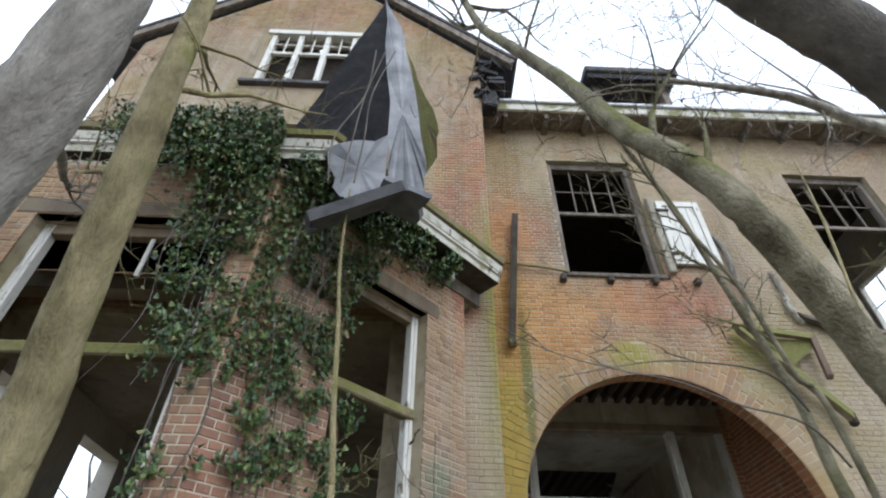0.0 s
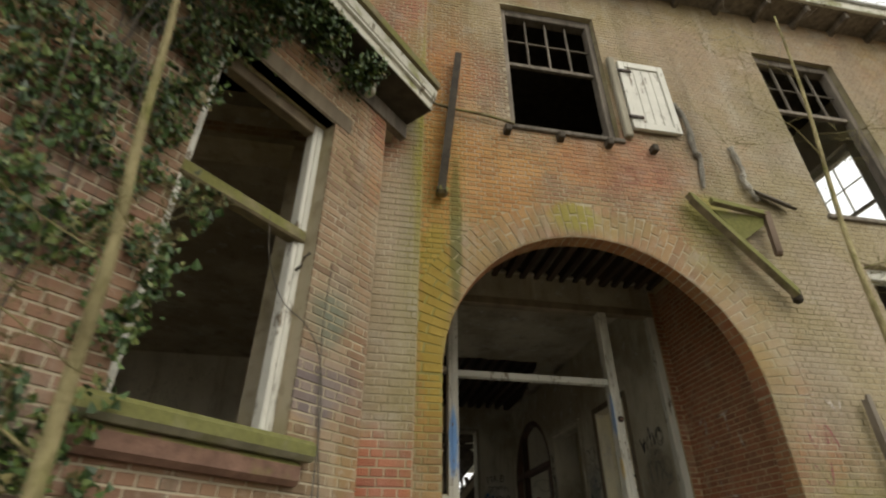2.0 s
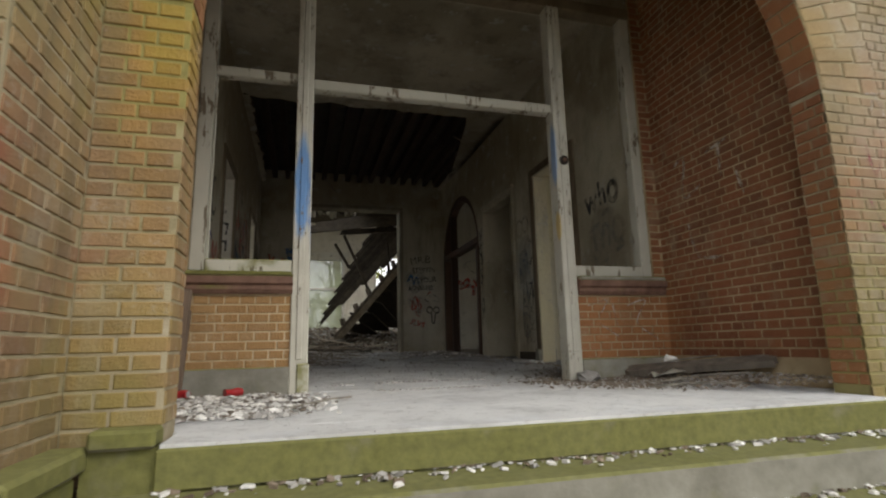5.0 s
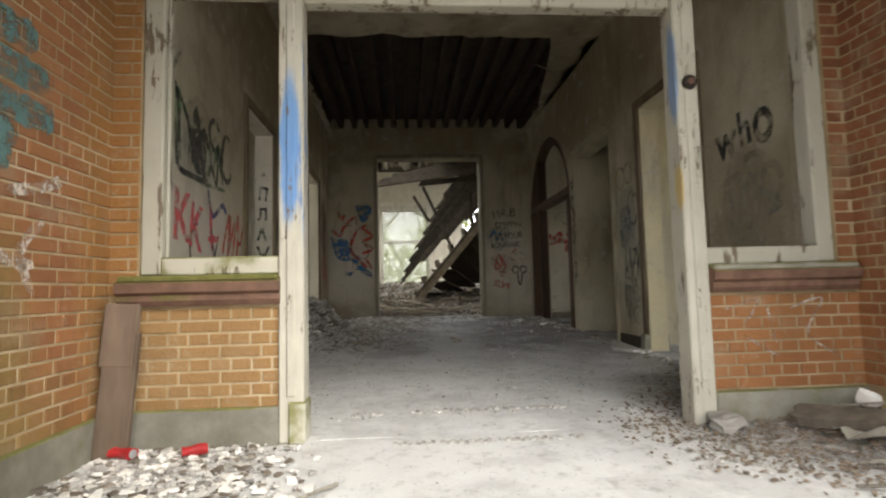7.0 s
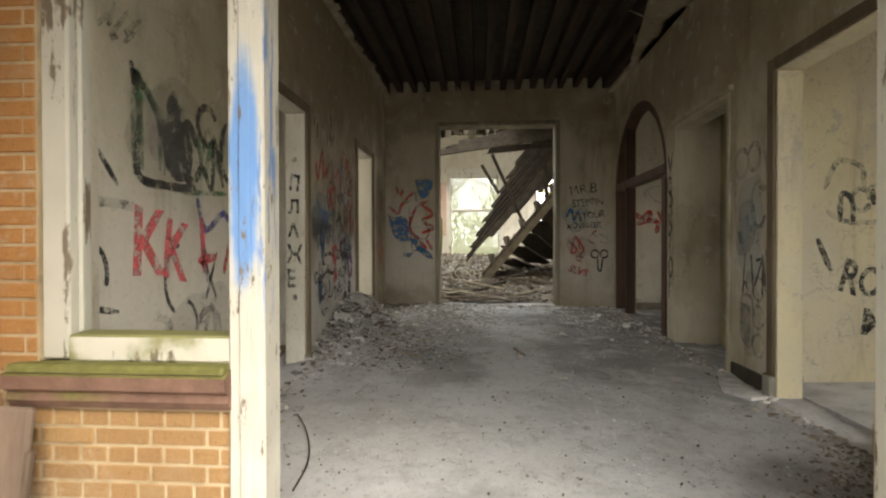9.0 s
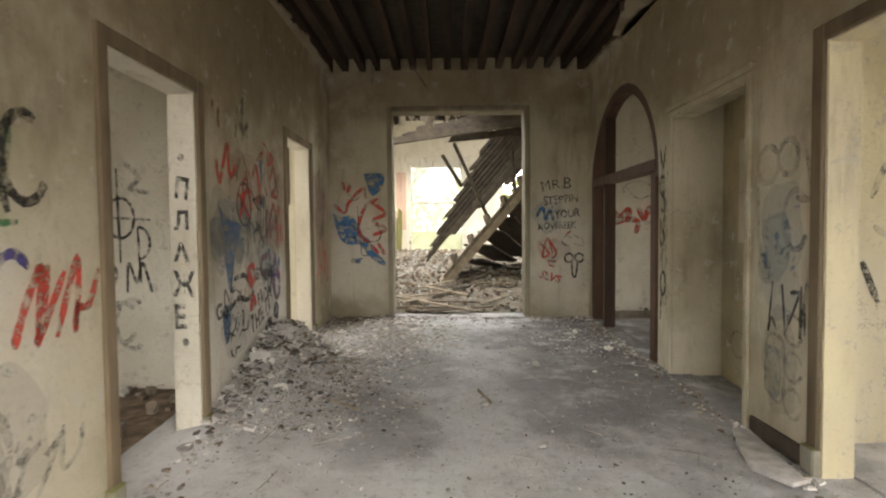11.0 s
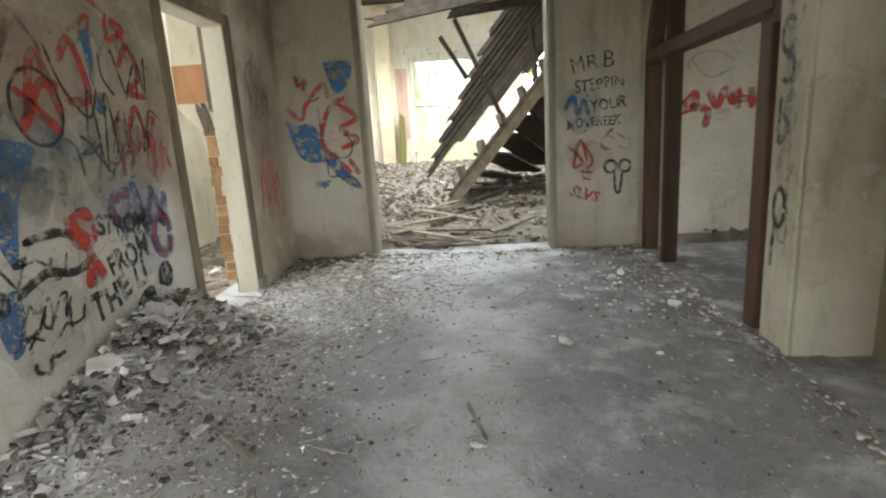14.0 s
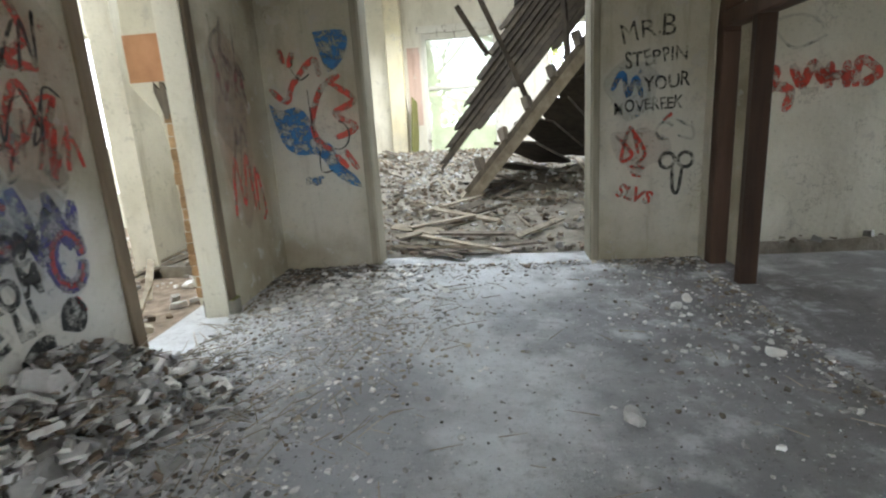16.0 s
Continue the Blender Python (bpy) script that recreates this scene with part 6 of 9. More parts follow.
for k in range(70):
    x, y, an, ln = rng.uniform(-0.6, 5.5), rng.uniform(17.2, 23.4), rng.uniform(0, math.pi), rng.uniform(0.3, 1.1)
    z = floor_z(17) + heap_z(x, y) + 0.05
    tagged(to_object("loose_board", plank((x, y, z), (x + ln * math.cos(an), y + ln * math.sin(an), z + rng.uniform(-0.02, 0.22)), rng.uniform(0.03, 0.12), 0.02, rng, 0.03, rng.uniform(-0.6, 0.6)), rng.choice((PALE_WOOD, OLD_WOOD, PALE_WOOD))), "splintered board or lath in the back room rubble", "board", loose)
for k in range(34):
    x, y, an, ln = rng.uniform(-2.2, 0.1), rng.uniform(13.6, 18.0), rng.uniform(0, math.pi), rng.uniform(0.3, 0.9)
    tagged(to_object("loose_board", plank((x, y, 1.38), (x + ln * math.cos(an), y + ln * math.sin(an), 1.40 + rng.uniform(0, 0.3)), rng.uniform(0.04, 0.12), 0.02, rng, 0.03, rng.uniform(-0.5, 0.5)), rng.choice((PALE_WOOD, OLD_WOOD))), "splintered board on the west room floor", "board", loose)
ob = thing("broken_partition", "broken plaster partition with an orange patch and a raw brick edge", "partition", (0.2, 15.55, 1.4))
torn_edge = [(0.497, 1.30), (0.497, 5.39), (-0.10, 5.39), (-0.12, 4.5), (-0.15, 3.8), (-0.172, 3.40), (-0.124, 3.33), (-0.03, 3.21), (0.058, 3.115), (0.077, 2.97), (0.10, 2.79), (0.09, 2.55), (0.108, 2.39), (0.095, 2.1), (0.11, 1.75), (0.10, 1.6), (0.125, 1.30)]
bm = bmesh.new()
rows2 = [[bm.verts.new((x, y, z)) for x, z in torn_edge] for y in (15.5, 15.62)]
bm.faces.new(rows2[0]), bm.faces.new(rows2[1][::-1])
part("plaster_face", bm, PLASTER_PALE, ob)
bm = bmesh.new()
rows2 = [[bm.verts.new((x, y, z)) for x, z in torn_edge[2:]] for y in (15.503, 15.617)]
for k in range(len(torn_edge) - 3):
    bm.faces.new((rows2[0][k], rows2[0][k + 1], rows2[1][k + 1], rows2[1][k]))
part("raw_edge", bm, OCHRE, ob, "raw ochre broken edge")
part("orange_patch", one_box((-0.155, 15.494, 3.40), (0.205, 15.4985, 3.79)), ORANGE, ob, "faded orange paint")
for k in range(16):
    z = 1.42 + 0.108 * k
    part("edge_brick", one_box((0.085 + 0.03 * rng.random(), 15.485 + 0.012 * rng.random(), z), (0.19 + 0.05 * rng.random(), 15.63, z + 0.107), bevel=0.01), RAW_BRICK, ob)
part("torn_paper", plank((0.10, 15.485, 3.36), (0.17, 15.48, 3.12), 0.12, 0.01, rng, 0.05, 1.57), OLD_WOOD, ob)
part("stud", one_box((0.215, 15.43, 3.3), (0.28, 15.492, 5.38), bevel=0.008), OLD_WOOD, ob)


# ---- rubble ----
def shards(name, label, place, count, lo, hi, mats, seed, flat=0.3):
    """Angular chips strewn where place(rng) puts them: x, y, z."""
    r = random.Random(seed)
    verts, faces, mi = [], [], []
    for _ in range(count):
        x, y, z = place(r)
        s = lo + (hi - lo) * r.random() ** 2.2
        n = r.choice((4, 5, 5, 6))
        lean = 24 if z > floor_z(y) + 0.1 else 11
        m = pose(x, y, z, r.gauss(0, lean), r.gauss(0, lean), r.uniform(0, 360))
        t = s * flat * r.uniform(0.5, 1.3)
        o = len(verts)
        pts = [(s * r.uniform(0.55, 1.1) * math.cos(math.tau * (k + r.uniform(-0.3, 0.3)) / n), s * r.uniform(0.4, 0.9) * math.sin(math.tau * (k + r.uniform(-0.3, 0.3)) / n)) for k in range(n)]
        verts += [m @ Vector((a, b, -t)) for a, b in pts] + [m @ Vector((a * 0.86, b * 0.86, t)) for a, b in pts]
        faces += [tuple(range(o + n, o + 2 * n))] + [(o + k, o + (k + 1) % n, o + n + (k + 1) % n, o + n + k) for k in range(n)]
        mi += [r.randrange(len(mats))] * (n + 1)
    mesh = bpy.data.meshes.new(name)
    mesh.from_pydata(verts, [], faces)
    for m in mats:
        mesh.materials.append(m)
    mesh.polygons.foreach_set("material_index", mi)
    return tagged(new(name, mesh), label, "rubble", kind="stuff")


def on_floor(x, y):
    return floor_z(y) + 0.7 * heap_z(x, y) + bumpy(x, y) + 0.004


def spot(cx, cy, sx, sy):
    def place(r):
        x, y = min(max(r.gauss(cx, sx), HALL_W + 0.03), HALL_E - 0.05), min(max(r.gauss(cy, sy), 8.5), 16.5)
        return x, y, on_floor(x, y)
    return place


def heap(cx, cy, sx, sy):
    def place(r):
        x, y = max(r.gauss(cx, sx), HALL_W + 0.02), r.gauss(cy, sy)
        return x, y, on_floor(x, y) + r.random() * 0.3 * heap_z(x, y)
    return place


def hall_any(r):
    x, y = r.uniform(HALL_W + 0.05, HALL_E - 0.05), r.uniform(8.6, 16.4)
    return x, y, on_floor(x, y)


def hall_west(r):
    x, y = HALL_W + 0.05 + abs(r.gauss(0, 0.62)), r.uniform(11.6, 16.2)
    return x, y, on_floor(x, y)


def back_any(r):
    x, y = r.uniform(-0.9, 8.0), r.uniform(16.5, 23.8)
    return x, y, floor_z(17) + heap_z(x, y) + 0.02 + 0.05 * r.random()


def west_any(r):
    return r.uniform(-4.0, 0.25), r.uniform(8.0, 19.5), 1.35


def porch_west(r):
    while True:
        x, y = r.uniform(0.75, 2.0), r.uniform(6.85, 8.24)
        if x < 1.75 - 0.35 * abs(y - 7.5) + 0.15 * r.gauss(0, 1):
            return x, y, 1.262


def porch_east(r):
    while True:
        x, y = r.uniform(3.3, 4.93), r.uniform(6.5, 10.2)
        edge = 3.5 + 1.1 * max(0, 7.7 - y) + 0.8 * max(0, y - 8.5)
        if x > edge + r.gauss(0, 0.16) and r.random() < min(1.0, 0.25 + 1.2 * (x - edge)):
            return x, y, (1.262 if y < SCREEN else on_floor(x, y)) + 0.10 * max(0, x - 4.2) * (y < SCREEN)


def steps_place(r):
    k = r.choice((1, 1, 1, 2, 2, 3, 4))
    return r.uniform(1.2, 5.2), 6.3 - 0.3 * k + 0.3 - abs(r.gauss(0, 0.07)), 1.25 - 0.165 * k + 0.008


shards("wall_rubble", "dark dust and broken plaster heaped against the west wall", heap(0.98, 13.1, 0.21, 0.36), 2600, 0.008, 0.05, (SOOT_LITTER, CHIP_GREY, SOOT_LITTER, LEAF_LITTER, CHIP_DUSTY), 1, 0.16)
shards("wall_rubble", "pale slabs of plaster lying on the dark heap", heap(1.0, 13.1, 0.2, 0.34), 300, 0.04, 0.12, (CHIP, CHIP_DUSTY, CHIP_DUSTY), 18, 0.14)
shards("wall_rubble", "large thin plates of plaster fallen on the heap", heap(1.02, 13.1, 0.19, 0.3), 60, 0.07, 0.16, (CHIP, CHIP_DUSTY, CHIP_GREY), 17, 0.08)
shards("wall_rubble", "broken plaster strewn at the foot of the west wall", heap(0.88, 12.3, 0.13, 0.38), 520, 0.008, 0.08, (CHIP_DUSTY, CHIP_GREY, SOOT_LITTER, CHIP), 2, 0.14)
shards("wall_rubble", "rubble spilling from the heap on to the floor", spot(1.3, 13.2, 0.34, 0.6), 1100, 0.004, 0.042, (CHIP_DUSTY, CHIP_GREY, SOOT_LITTER), 3, 0.2)
shards("floor_crumbs", "plaster crumbs scattered over the hall floor", hall_any, 3000, 0.002, 0.015, (CHIP_DUSTY, CHIP_DUSTY, CHIP_GREY, SOOT_LITTER), 4)
shards("floor_crumbs", "plaster crumbs along the west side of the hall", hall_west, 5200, 0.003, 0.024, (CHIP_DUSTY, CHIP, CHIP_GREY, LEAF_LITTER), 5)
shards("floor_crumbs", "flat sheets of fallen plaster before the end doorway", spot(1.75, 15.45, 0.36, 0.38), 330, 0.02, 0.10, (CHIP, CHIP, CHIP_GREY), 6, 0.12)
shards("floor_crumbs", "brownish splinters and crumbs on the hall floor", spot(2.1, 14.6, 0.42, 0.5), 900, 0.005, 0.035, (PALE_WOOD, CHIP, CHIP_GREY), 7, 0.2)
shards("floor_crumbs", "pale chips lying between the heap and the end doorway", spot(1.65, 14.4, 0.42, 0.6), 1000, 0.005, 0.036, (CHIP_DUSTY, CHIP_DUSTY, CHIP, CHIP_GREY), 21, 0.2)
shards("floor_crumbs", "pale chips scattered before the heap", spot(1.55, 12.5, 0.4, 0.5), 620, 0.005, 0.034, (CHIP_DUSTY, CHIP_GREY, SOOT_LITTER, CHIP), 22, 0.2)
shards("floor_crumbs", "dark specks of dirt and dead leaf on the hall floor", hall_any, 1700, 0.003, 0.018, (SOOT_LITTER, LEAF_LITTER, OLD_WOOD, CHIP_GREY), 23, 0.2)
shards("floor_crumbs", "rubble under the round arch", spot(4.4, 14.7, 0.4, 0.8), 700, 0.005, 0.032, (CHIP, CHIP_GREY, CHIP_GREY, OLD_WOOD), 8)
shards("floor_crumbs", "dark grit swept against the north wall", spot(1.15, 15.95, 0.33, 0.2), 1500, 0.006, 0.05, (SOOT_LITTER, SOOT_LITTER, CHIP_GREY, LEAF_LITTER), 9)
shards("back_room_rubble", "rubble of plaster, laths and brick in the back room", back_any, 7000, 0.012, 0.085, (CHIP_DUSTY, DUSTY_RUBBLE, PALE_WOOD, OLD_WOOD, LEAF_LITTER, CHIP_GREY, DUSTY_RUBBLE, LEAF_LITTER), 10)
shards("west_room_rubble", "debris on the west room floor", west_any, 1700, 0.015, 0.11, (CHIP, LEAF_LITTER, CHIP_GREY, PALE_WOOD), 11)
def along_walls(r):
    k = r.random()
    if k < 0.4:
        x, y = HALL_E - 0.03 - abs(r.gauss(0, 0.13)), r.uniform(8.7, 16.2)
    elif k < 0.7:
        x, y = r.uniform(HALL_W, HALL_E), 16.2 - abs(r.gauss(0, 0.16))
    else:
        x, y = HALL_W + 0.03 + abs(r.gauss(0, 0.16)), r.uniform(8.7, 16.2)
    return x, y, on_floor(x, y) + 0.006


shards("floor_crumbs", "crumbs and splinters gathered along the hall walls", along_walls, 2600, 0.005, 0.04, (CHIP, CHIP_GREY, PALE_WOOD, LEAF_LITTER, CHIP_GREY), 15, 0.2)
shards("porch_rubble", "white plaster chips and slate bits in the porch corner", porch_west, 2200, 0.006, 0.045, (CHIP, CHIP_GREY, CHIP_GREY, CHIP, OLD_WOOD), 12, 0.2)
shards("porch_leaves", "dead leaves and crumbs drifted in the porch corner", porch_east, 9000, 0.004, 0.020, (LEAF_LITTER, LEAF_LITTER, LEAF_LITTER, OLD_WOOD, CHIP_GREY), 13, 0.25)
shards("step_litter", "dead leaves and chips lying on the steps", steps_place, 900, 0.006, 0.035, (LEAF_LITTER, CHIP, CHIP_GREY), 14, 0.2)

rng = random.Random(77)
for x, y, s in ((3.59, 13.42, 0.065), (2.73, 13.25, 0.03), (4.43, 15.05, 0.055), (4.62, 14.1, 0.05), (4.02, 8.17, 0.11), (2.95, 12.2, 0.03), (3.3, 11.4, 0.03), (4.3, 14.9, 0.05)):
    bm = bmesh.new()
    bmesh.ops.create_icosphere(bm, subdivisions=2, radius=s, matrix=pose(x, y, on_floor(x, y) + s * 0.35, 0, 0, rng.uniform(0, 360)) @ Matrix.Diagonal((1.2, 0.8, 0.45, 1)))
    for v in bm.verts:
        v.co += Vector((noise.noise(v.co * 9), noise.noise(v.co * 9 + Vector((5, 0, 0))), 0.3 * noise.noise(v.co * 9))) * s * 0.8
        v.co += Vector((noise.noise(v.co * 20), noise.noise(v.co * 20 + Vector((5, 0, 0))), noise.noise(v.co * 20 + Vector((0, 5, 0))))) * s * 0.3
    tagged(to_object("lump_of_plaster", bm, CHIP if y > SCREEN else CHIP_GREY), "lump of fallen plaster lying on the dusty floor", "rubble", "plaster lumps on the floor")
for a, b, w in (((0.80, 11.95, 1.39), (0.98, 12.25, 1.42), 0.09), ((0.85, 12.2, 1.44), (1.1, 12.55, 1.5), 0.05), ((1.15, 12.6, 1.5), (1.5, 12.8, 1.40), 0.03), ((1.5, 12.4, 1.37), (1.85, 12.1, 1.37), 0.02), ((2.9, 12.6, 1.38), (3.0, 12.25, 1.37), 0.02)):
    tagged(to_object("wood_splinter", plank(a, b, w, 0.02, rng, 0.02, 0.2), PALE_WOOD), "pale wood splinter lying on the hall floor", "splinter", "wood splinters on the floor")

r2 = random.Random(88)
bm = bmesh.new()
for _ in range(230):
    x, y = max(HALL_W + 0.05, r2.gauss(1.25, 0.42)), r2.gauss(13.3, 0.8)
    an, ln = r2.uniform(0, math.pi), r2.uniform(0.06, 0.3)
    z = on_floor(x, y) + 0.012 + 0.2 * heap_z(x, y) * r2.random()
    tube(bm, [(x, y, z), (x + 0.5 * ln * math.cos(an), y + 0.5 * ln * math.sin(an), z + 0.012), (x + ln * math.cos(an), y + ln * math.sin(an), z + r2.uniform(-0.005, 0.05))], [0.004, 0.004, 0.002], 4)
for k in range(200):
    x, y = (r2.gauss(2.0, 0.4), r2.gauss(14.9, 0.5)) if k < 110 else (r2.uniform(1.0, 4.8), r2.uniform(11.0, 16.0))
    an, ln = r2.uniform(0, math.pi), r2.uniform(0.05, 0.25)
    z = on_floor(x, y) + 0.008
    tube(bm, [(x, y, z), (x + ln * math.cos(an), y + ln * math.sin(an), z + 0.01)], [0.004, 0.002], 4)
tagged(to_object("straw_and_splinters", bm, PALE_WOOD), "fine straw and lath splinters among the rubble", "rubble", kind="stuff")

bm = bmesh.new()
patch_sheet(bm, [(4.83, 11.70), (4.93, 11.66), (4.81, 10.84), (4.70, 10.80), (4.58, 11.03), (4.70, 11.4)], floor_z(11.3) + 0.002, floor_z(11.3) + 0.028)
tagged(to_object("plasterboard_sheet", bm, CHIP_DUSTY), "pale broken sheet of plasterboard lying by the skirting", "plasterboard")

# worn mosaic borders
for y0, x0, x1, seed in ((8.14, 2.2, 3.3, 1), (8.77, 1.95, 3.35, 2)):
    r = random.Random(seed)
    bm = bmesh.new()
    for row in range(2):
        for k in range(int((x1 - x0) / 0.05)):
            x, y = x0 + 0.05 * k + 0.025 * (row % 2), y0 + 0.028 * row
            if noise.noise((x * 3, y * 2, seed)) < -0.18 or r.random() < 0.2:
                continue
            z = (1.25 if y < SCREEN else on_floor(x, y)) + 0.010
            box(bm, (x - 0.011, y - 0.009, z - 0.02), (x + 0.011, y + 0.009, z + r.uniform(0, 0.002)))
    tagged(to_object("mosaic_border", bm, CHIP_GREY), "worn border of small dark mosaic tiles in the floor", "floor mosaic", kind="stuff")

# porch things
lean = thing("leaning_board", "rotten grey board leaning in the porch corner", "board", (0.815, 8.12, 1.25))
stand = pose(0.815, 8.12, 1.255, -6, 2, 0)
bm = one_box((-0.085, -0.017, 0), (0.085, 0.017, 0.62), stand, 0.006)
part("board", bm, RUST_BOARD, lean)
part("board_top", one_box((-0.105, -0.02, 0.44), (0.075, 0.016, 0.77), stand, 0.012), RUST_BOARD, lean)


def crushed_can(x, y, turn):
    bm = bmesh.new()
    bmesh.ops.create_cone(bm, cap_ends=True, segments=18, radius1=0.033, radius2=0.033, depth=0.115, matrix=Matrix.Identity(4))
    bmesh.ops.subdivide_edges(bm, edges=[e for e in bm.edges if abs(e.verts[0].co.z - e.verts[1].co.z) > 0.05], cuts=5)
    m = pose(x, y, 1.295, 90, 0, turn)
    for v in bm.verts:
        v.co.x *= 1 - 0.25 * math.cos(v.co.z * 40)
        v.co.y *= 0.75 + 0.12 * math.sin(v.co.z * 55)
        v.co = m @ v.co
    c = thing("drink_can", "crushed red drink can lying among plaster chips", "can", (x, y, 1.26), "red cans in the porch")
    can = part("can_body", bm, RED_CAN, c, smooth=False)
    bm = bmesh.new()
    bmesh.ops.create_cone(bm, cap_ends=True, segments=18, radius1=0.026, radius2=0.028, depth=0.006, matrix=m @ Matrix.Translation((0, 0, 0.06)) @ Matrix.Diagonal((0.8, 0.75, 1, 1)))
    part("can_lid", bm, ZINC, can)


crushed_can(0.90, 8.08, 70)
crushed_can(1.24, 8.08, 115)
crushed_can(0.92, 7.30, 30)
bm = bmesh.new()
gv = [[bm.verts.new((4.38 + 0.075 * i + 0.02 * j, 7.72 + 0.06 * j - 0.02 * i, 1.31 + 0.05 * noise.noise((i * 0.7, j * 0.7, 2)) + 0.012 * i)) for j in range(6)] for i in range(6)]
for i in range(5):
    for j in range(5):
        bm.faces.new((gv[i][j], gv[i + 1][j], gv[i + 1][j + 1], gv[i][j + 1]))
bmesh.ops.solidify(bm, geom=bm.faces[:], thickness=0.008)
tagged(to_object("crumpled_sheet", bm, PAPER), "crumpled dirty white sheet on the leaf litter", "sheet")
tagged(to_object("fallen_plank", plank((4.42, 8.12, 1.33), (4.97, 7.2, 1.42), 0.16, 0.05, rng, 0.03, 0.3), OLD_WOOD), "grey plank lying on the porch leaf litter", "plank")
for a, b in (((4.2, 7.5, 1.28), (4.8, 7.25, 1.34)), ((4.0, 7.3, 1.27), (4.5, 7.0, 1.29)), ((1.6, 7.1, 1.265), (2.0, 7.6, 1.27)), ((4.5, 8.1, 1.36), (4.95, 7.7, 1.45))):
    bm = bmesh.new()
    tube(bm, smooth_line([a, (Vector(a) + Vector(b)) / 2 + Vector((0.03, 0.04, 0.01)), b]), [0.007] * 13, 6)
    tagged(to_object("twig", bm, BARK), "thin dry twig lying on the porch floor", "twig", "twigs in the porch")
bm = bmesh.new()
bmesh.ops.create_icosphere(bm, subdivisions=2, radius=0.055, matrix=pose(4.82, 8.1, 1.40) @ Matrix.Diagonal((1.2, 0.8, 1, 1)))
for v in bm.verts:
    v.co += Vector((noise.noise(v.co * 14), noise.noise(v.co * 14 + Vector((5, 0, 0))), noise.noise(v.co * 14 + Vector((0, 5, 0))))) * 0.04
tagged(to_object("lump_of_plaster", bm, CHIP), "pale lump of masonry in the porch corner", "rubble", "plaster lumps on the floor")
wire = new("loose_cable")
wire.location = (1.42, 9.68, 1.29)
tagged(wire, "black cable end curling up from the hall floor", "cable")
bm = bmesh.new()
tube(bm, smooth_line([(1.12, 10.3, 1.31), (1.28, 10.0, 1.325), (1.42, 9.68, 1.32), (1.50, 9.4, 1.315), (1.51, 9.15, 1.285)]), [0.006] * 25, 6)
part("cable", bm, BLACK_METAL, wire)


# ---- graffiti: thin paint on the walls ----
def ribbon(bm, face, pts, width, proud, rng, round_off=True):
    line = smooth_line([(u, 0, z) for u, z in pts], 7)
    left, right = [], []
    for i, p in enumerate(line):
        d = (line[min(i + 1, len(line) - 1)] - line[max(i - 1, 0)])
        d = d.normalized() if d.length > 1e-6 else Vector((1, 0, 0))
        n = Vector((-d.z, 0, d.x))
        end = min(1.0, 0.55 + 0.45 * min(i, len(line) - 1 - i) / 2)
        w = width * 0.5 * end * rng.uniform(0.86, 1.12)
        left.append(bm.verts.new(face.at(p.x + n.x * w, -proud, p.z + n.z * w)))
        right.append(bm.verts.new(face.at(p.x - n.x * w, -proud, p.z - n.z * w)))
    for i in range(len(line) - 1):
        bm.faces.new((left[i], left[i + 1], right[i + 1], right[i]))


LAYER = [0]


def lift():
    LAYER[0] += 1
    return 0.0025 + 0.00025 * (LAYER[0] % 14)


def paint(owner, bm, mat, label=""):
    ob = part("graffiti", bm, mat, owner, label)
    return ob


def strokes(owner, face, mat, width, lines, label="", at=(0, 0), scale=1.0, seed=1, out=0.0):
    """Paint lines; each is a list of (u, z)."""
    r = random.Random(seed)
    bm = bmesh.new()
    pr = lift() + out
    for line in lines:
        ribbon(bm, face, [(at[0] + u * scale, at[1] + z * scale) for u, z in line], width, pr, r)
    return paint(owner, bm, mat, label)


def blob(owner, face, mat, outline, label=""):
    """A filled area of paint."""
    bm = bmesh.new()
    pr = lift()
    line = smooth_line([(u, 0, z) for u, z in outline] + [(outline[0][0], 0, outline[0][1])], 5)[:-1]
    c = sum(line, Vector()) / len(line)
    mid = bm.verts.new(face.at(c.x, -pr, c.z))
    vs = [bm.verts.new(face.at(p.x, -pr, p.z)) for p in line]
    for k in range(len(vs)):
        bm.faces.new((mid, vs[k], vs[(k + 1) % len(vs)]))
    return paint(owner, bm, mat, label)


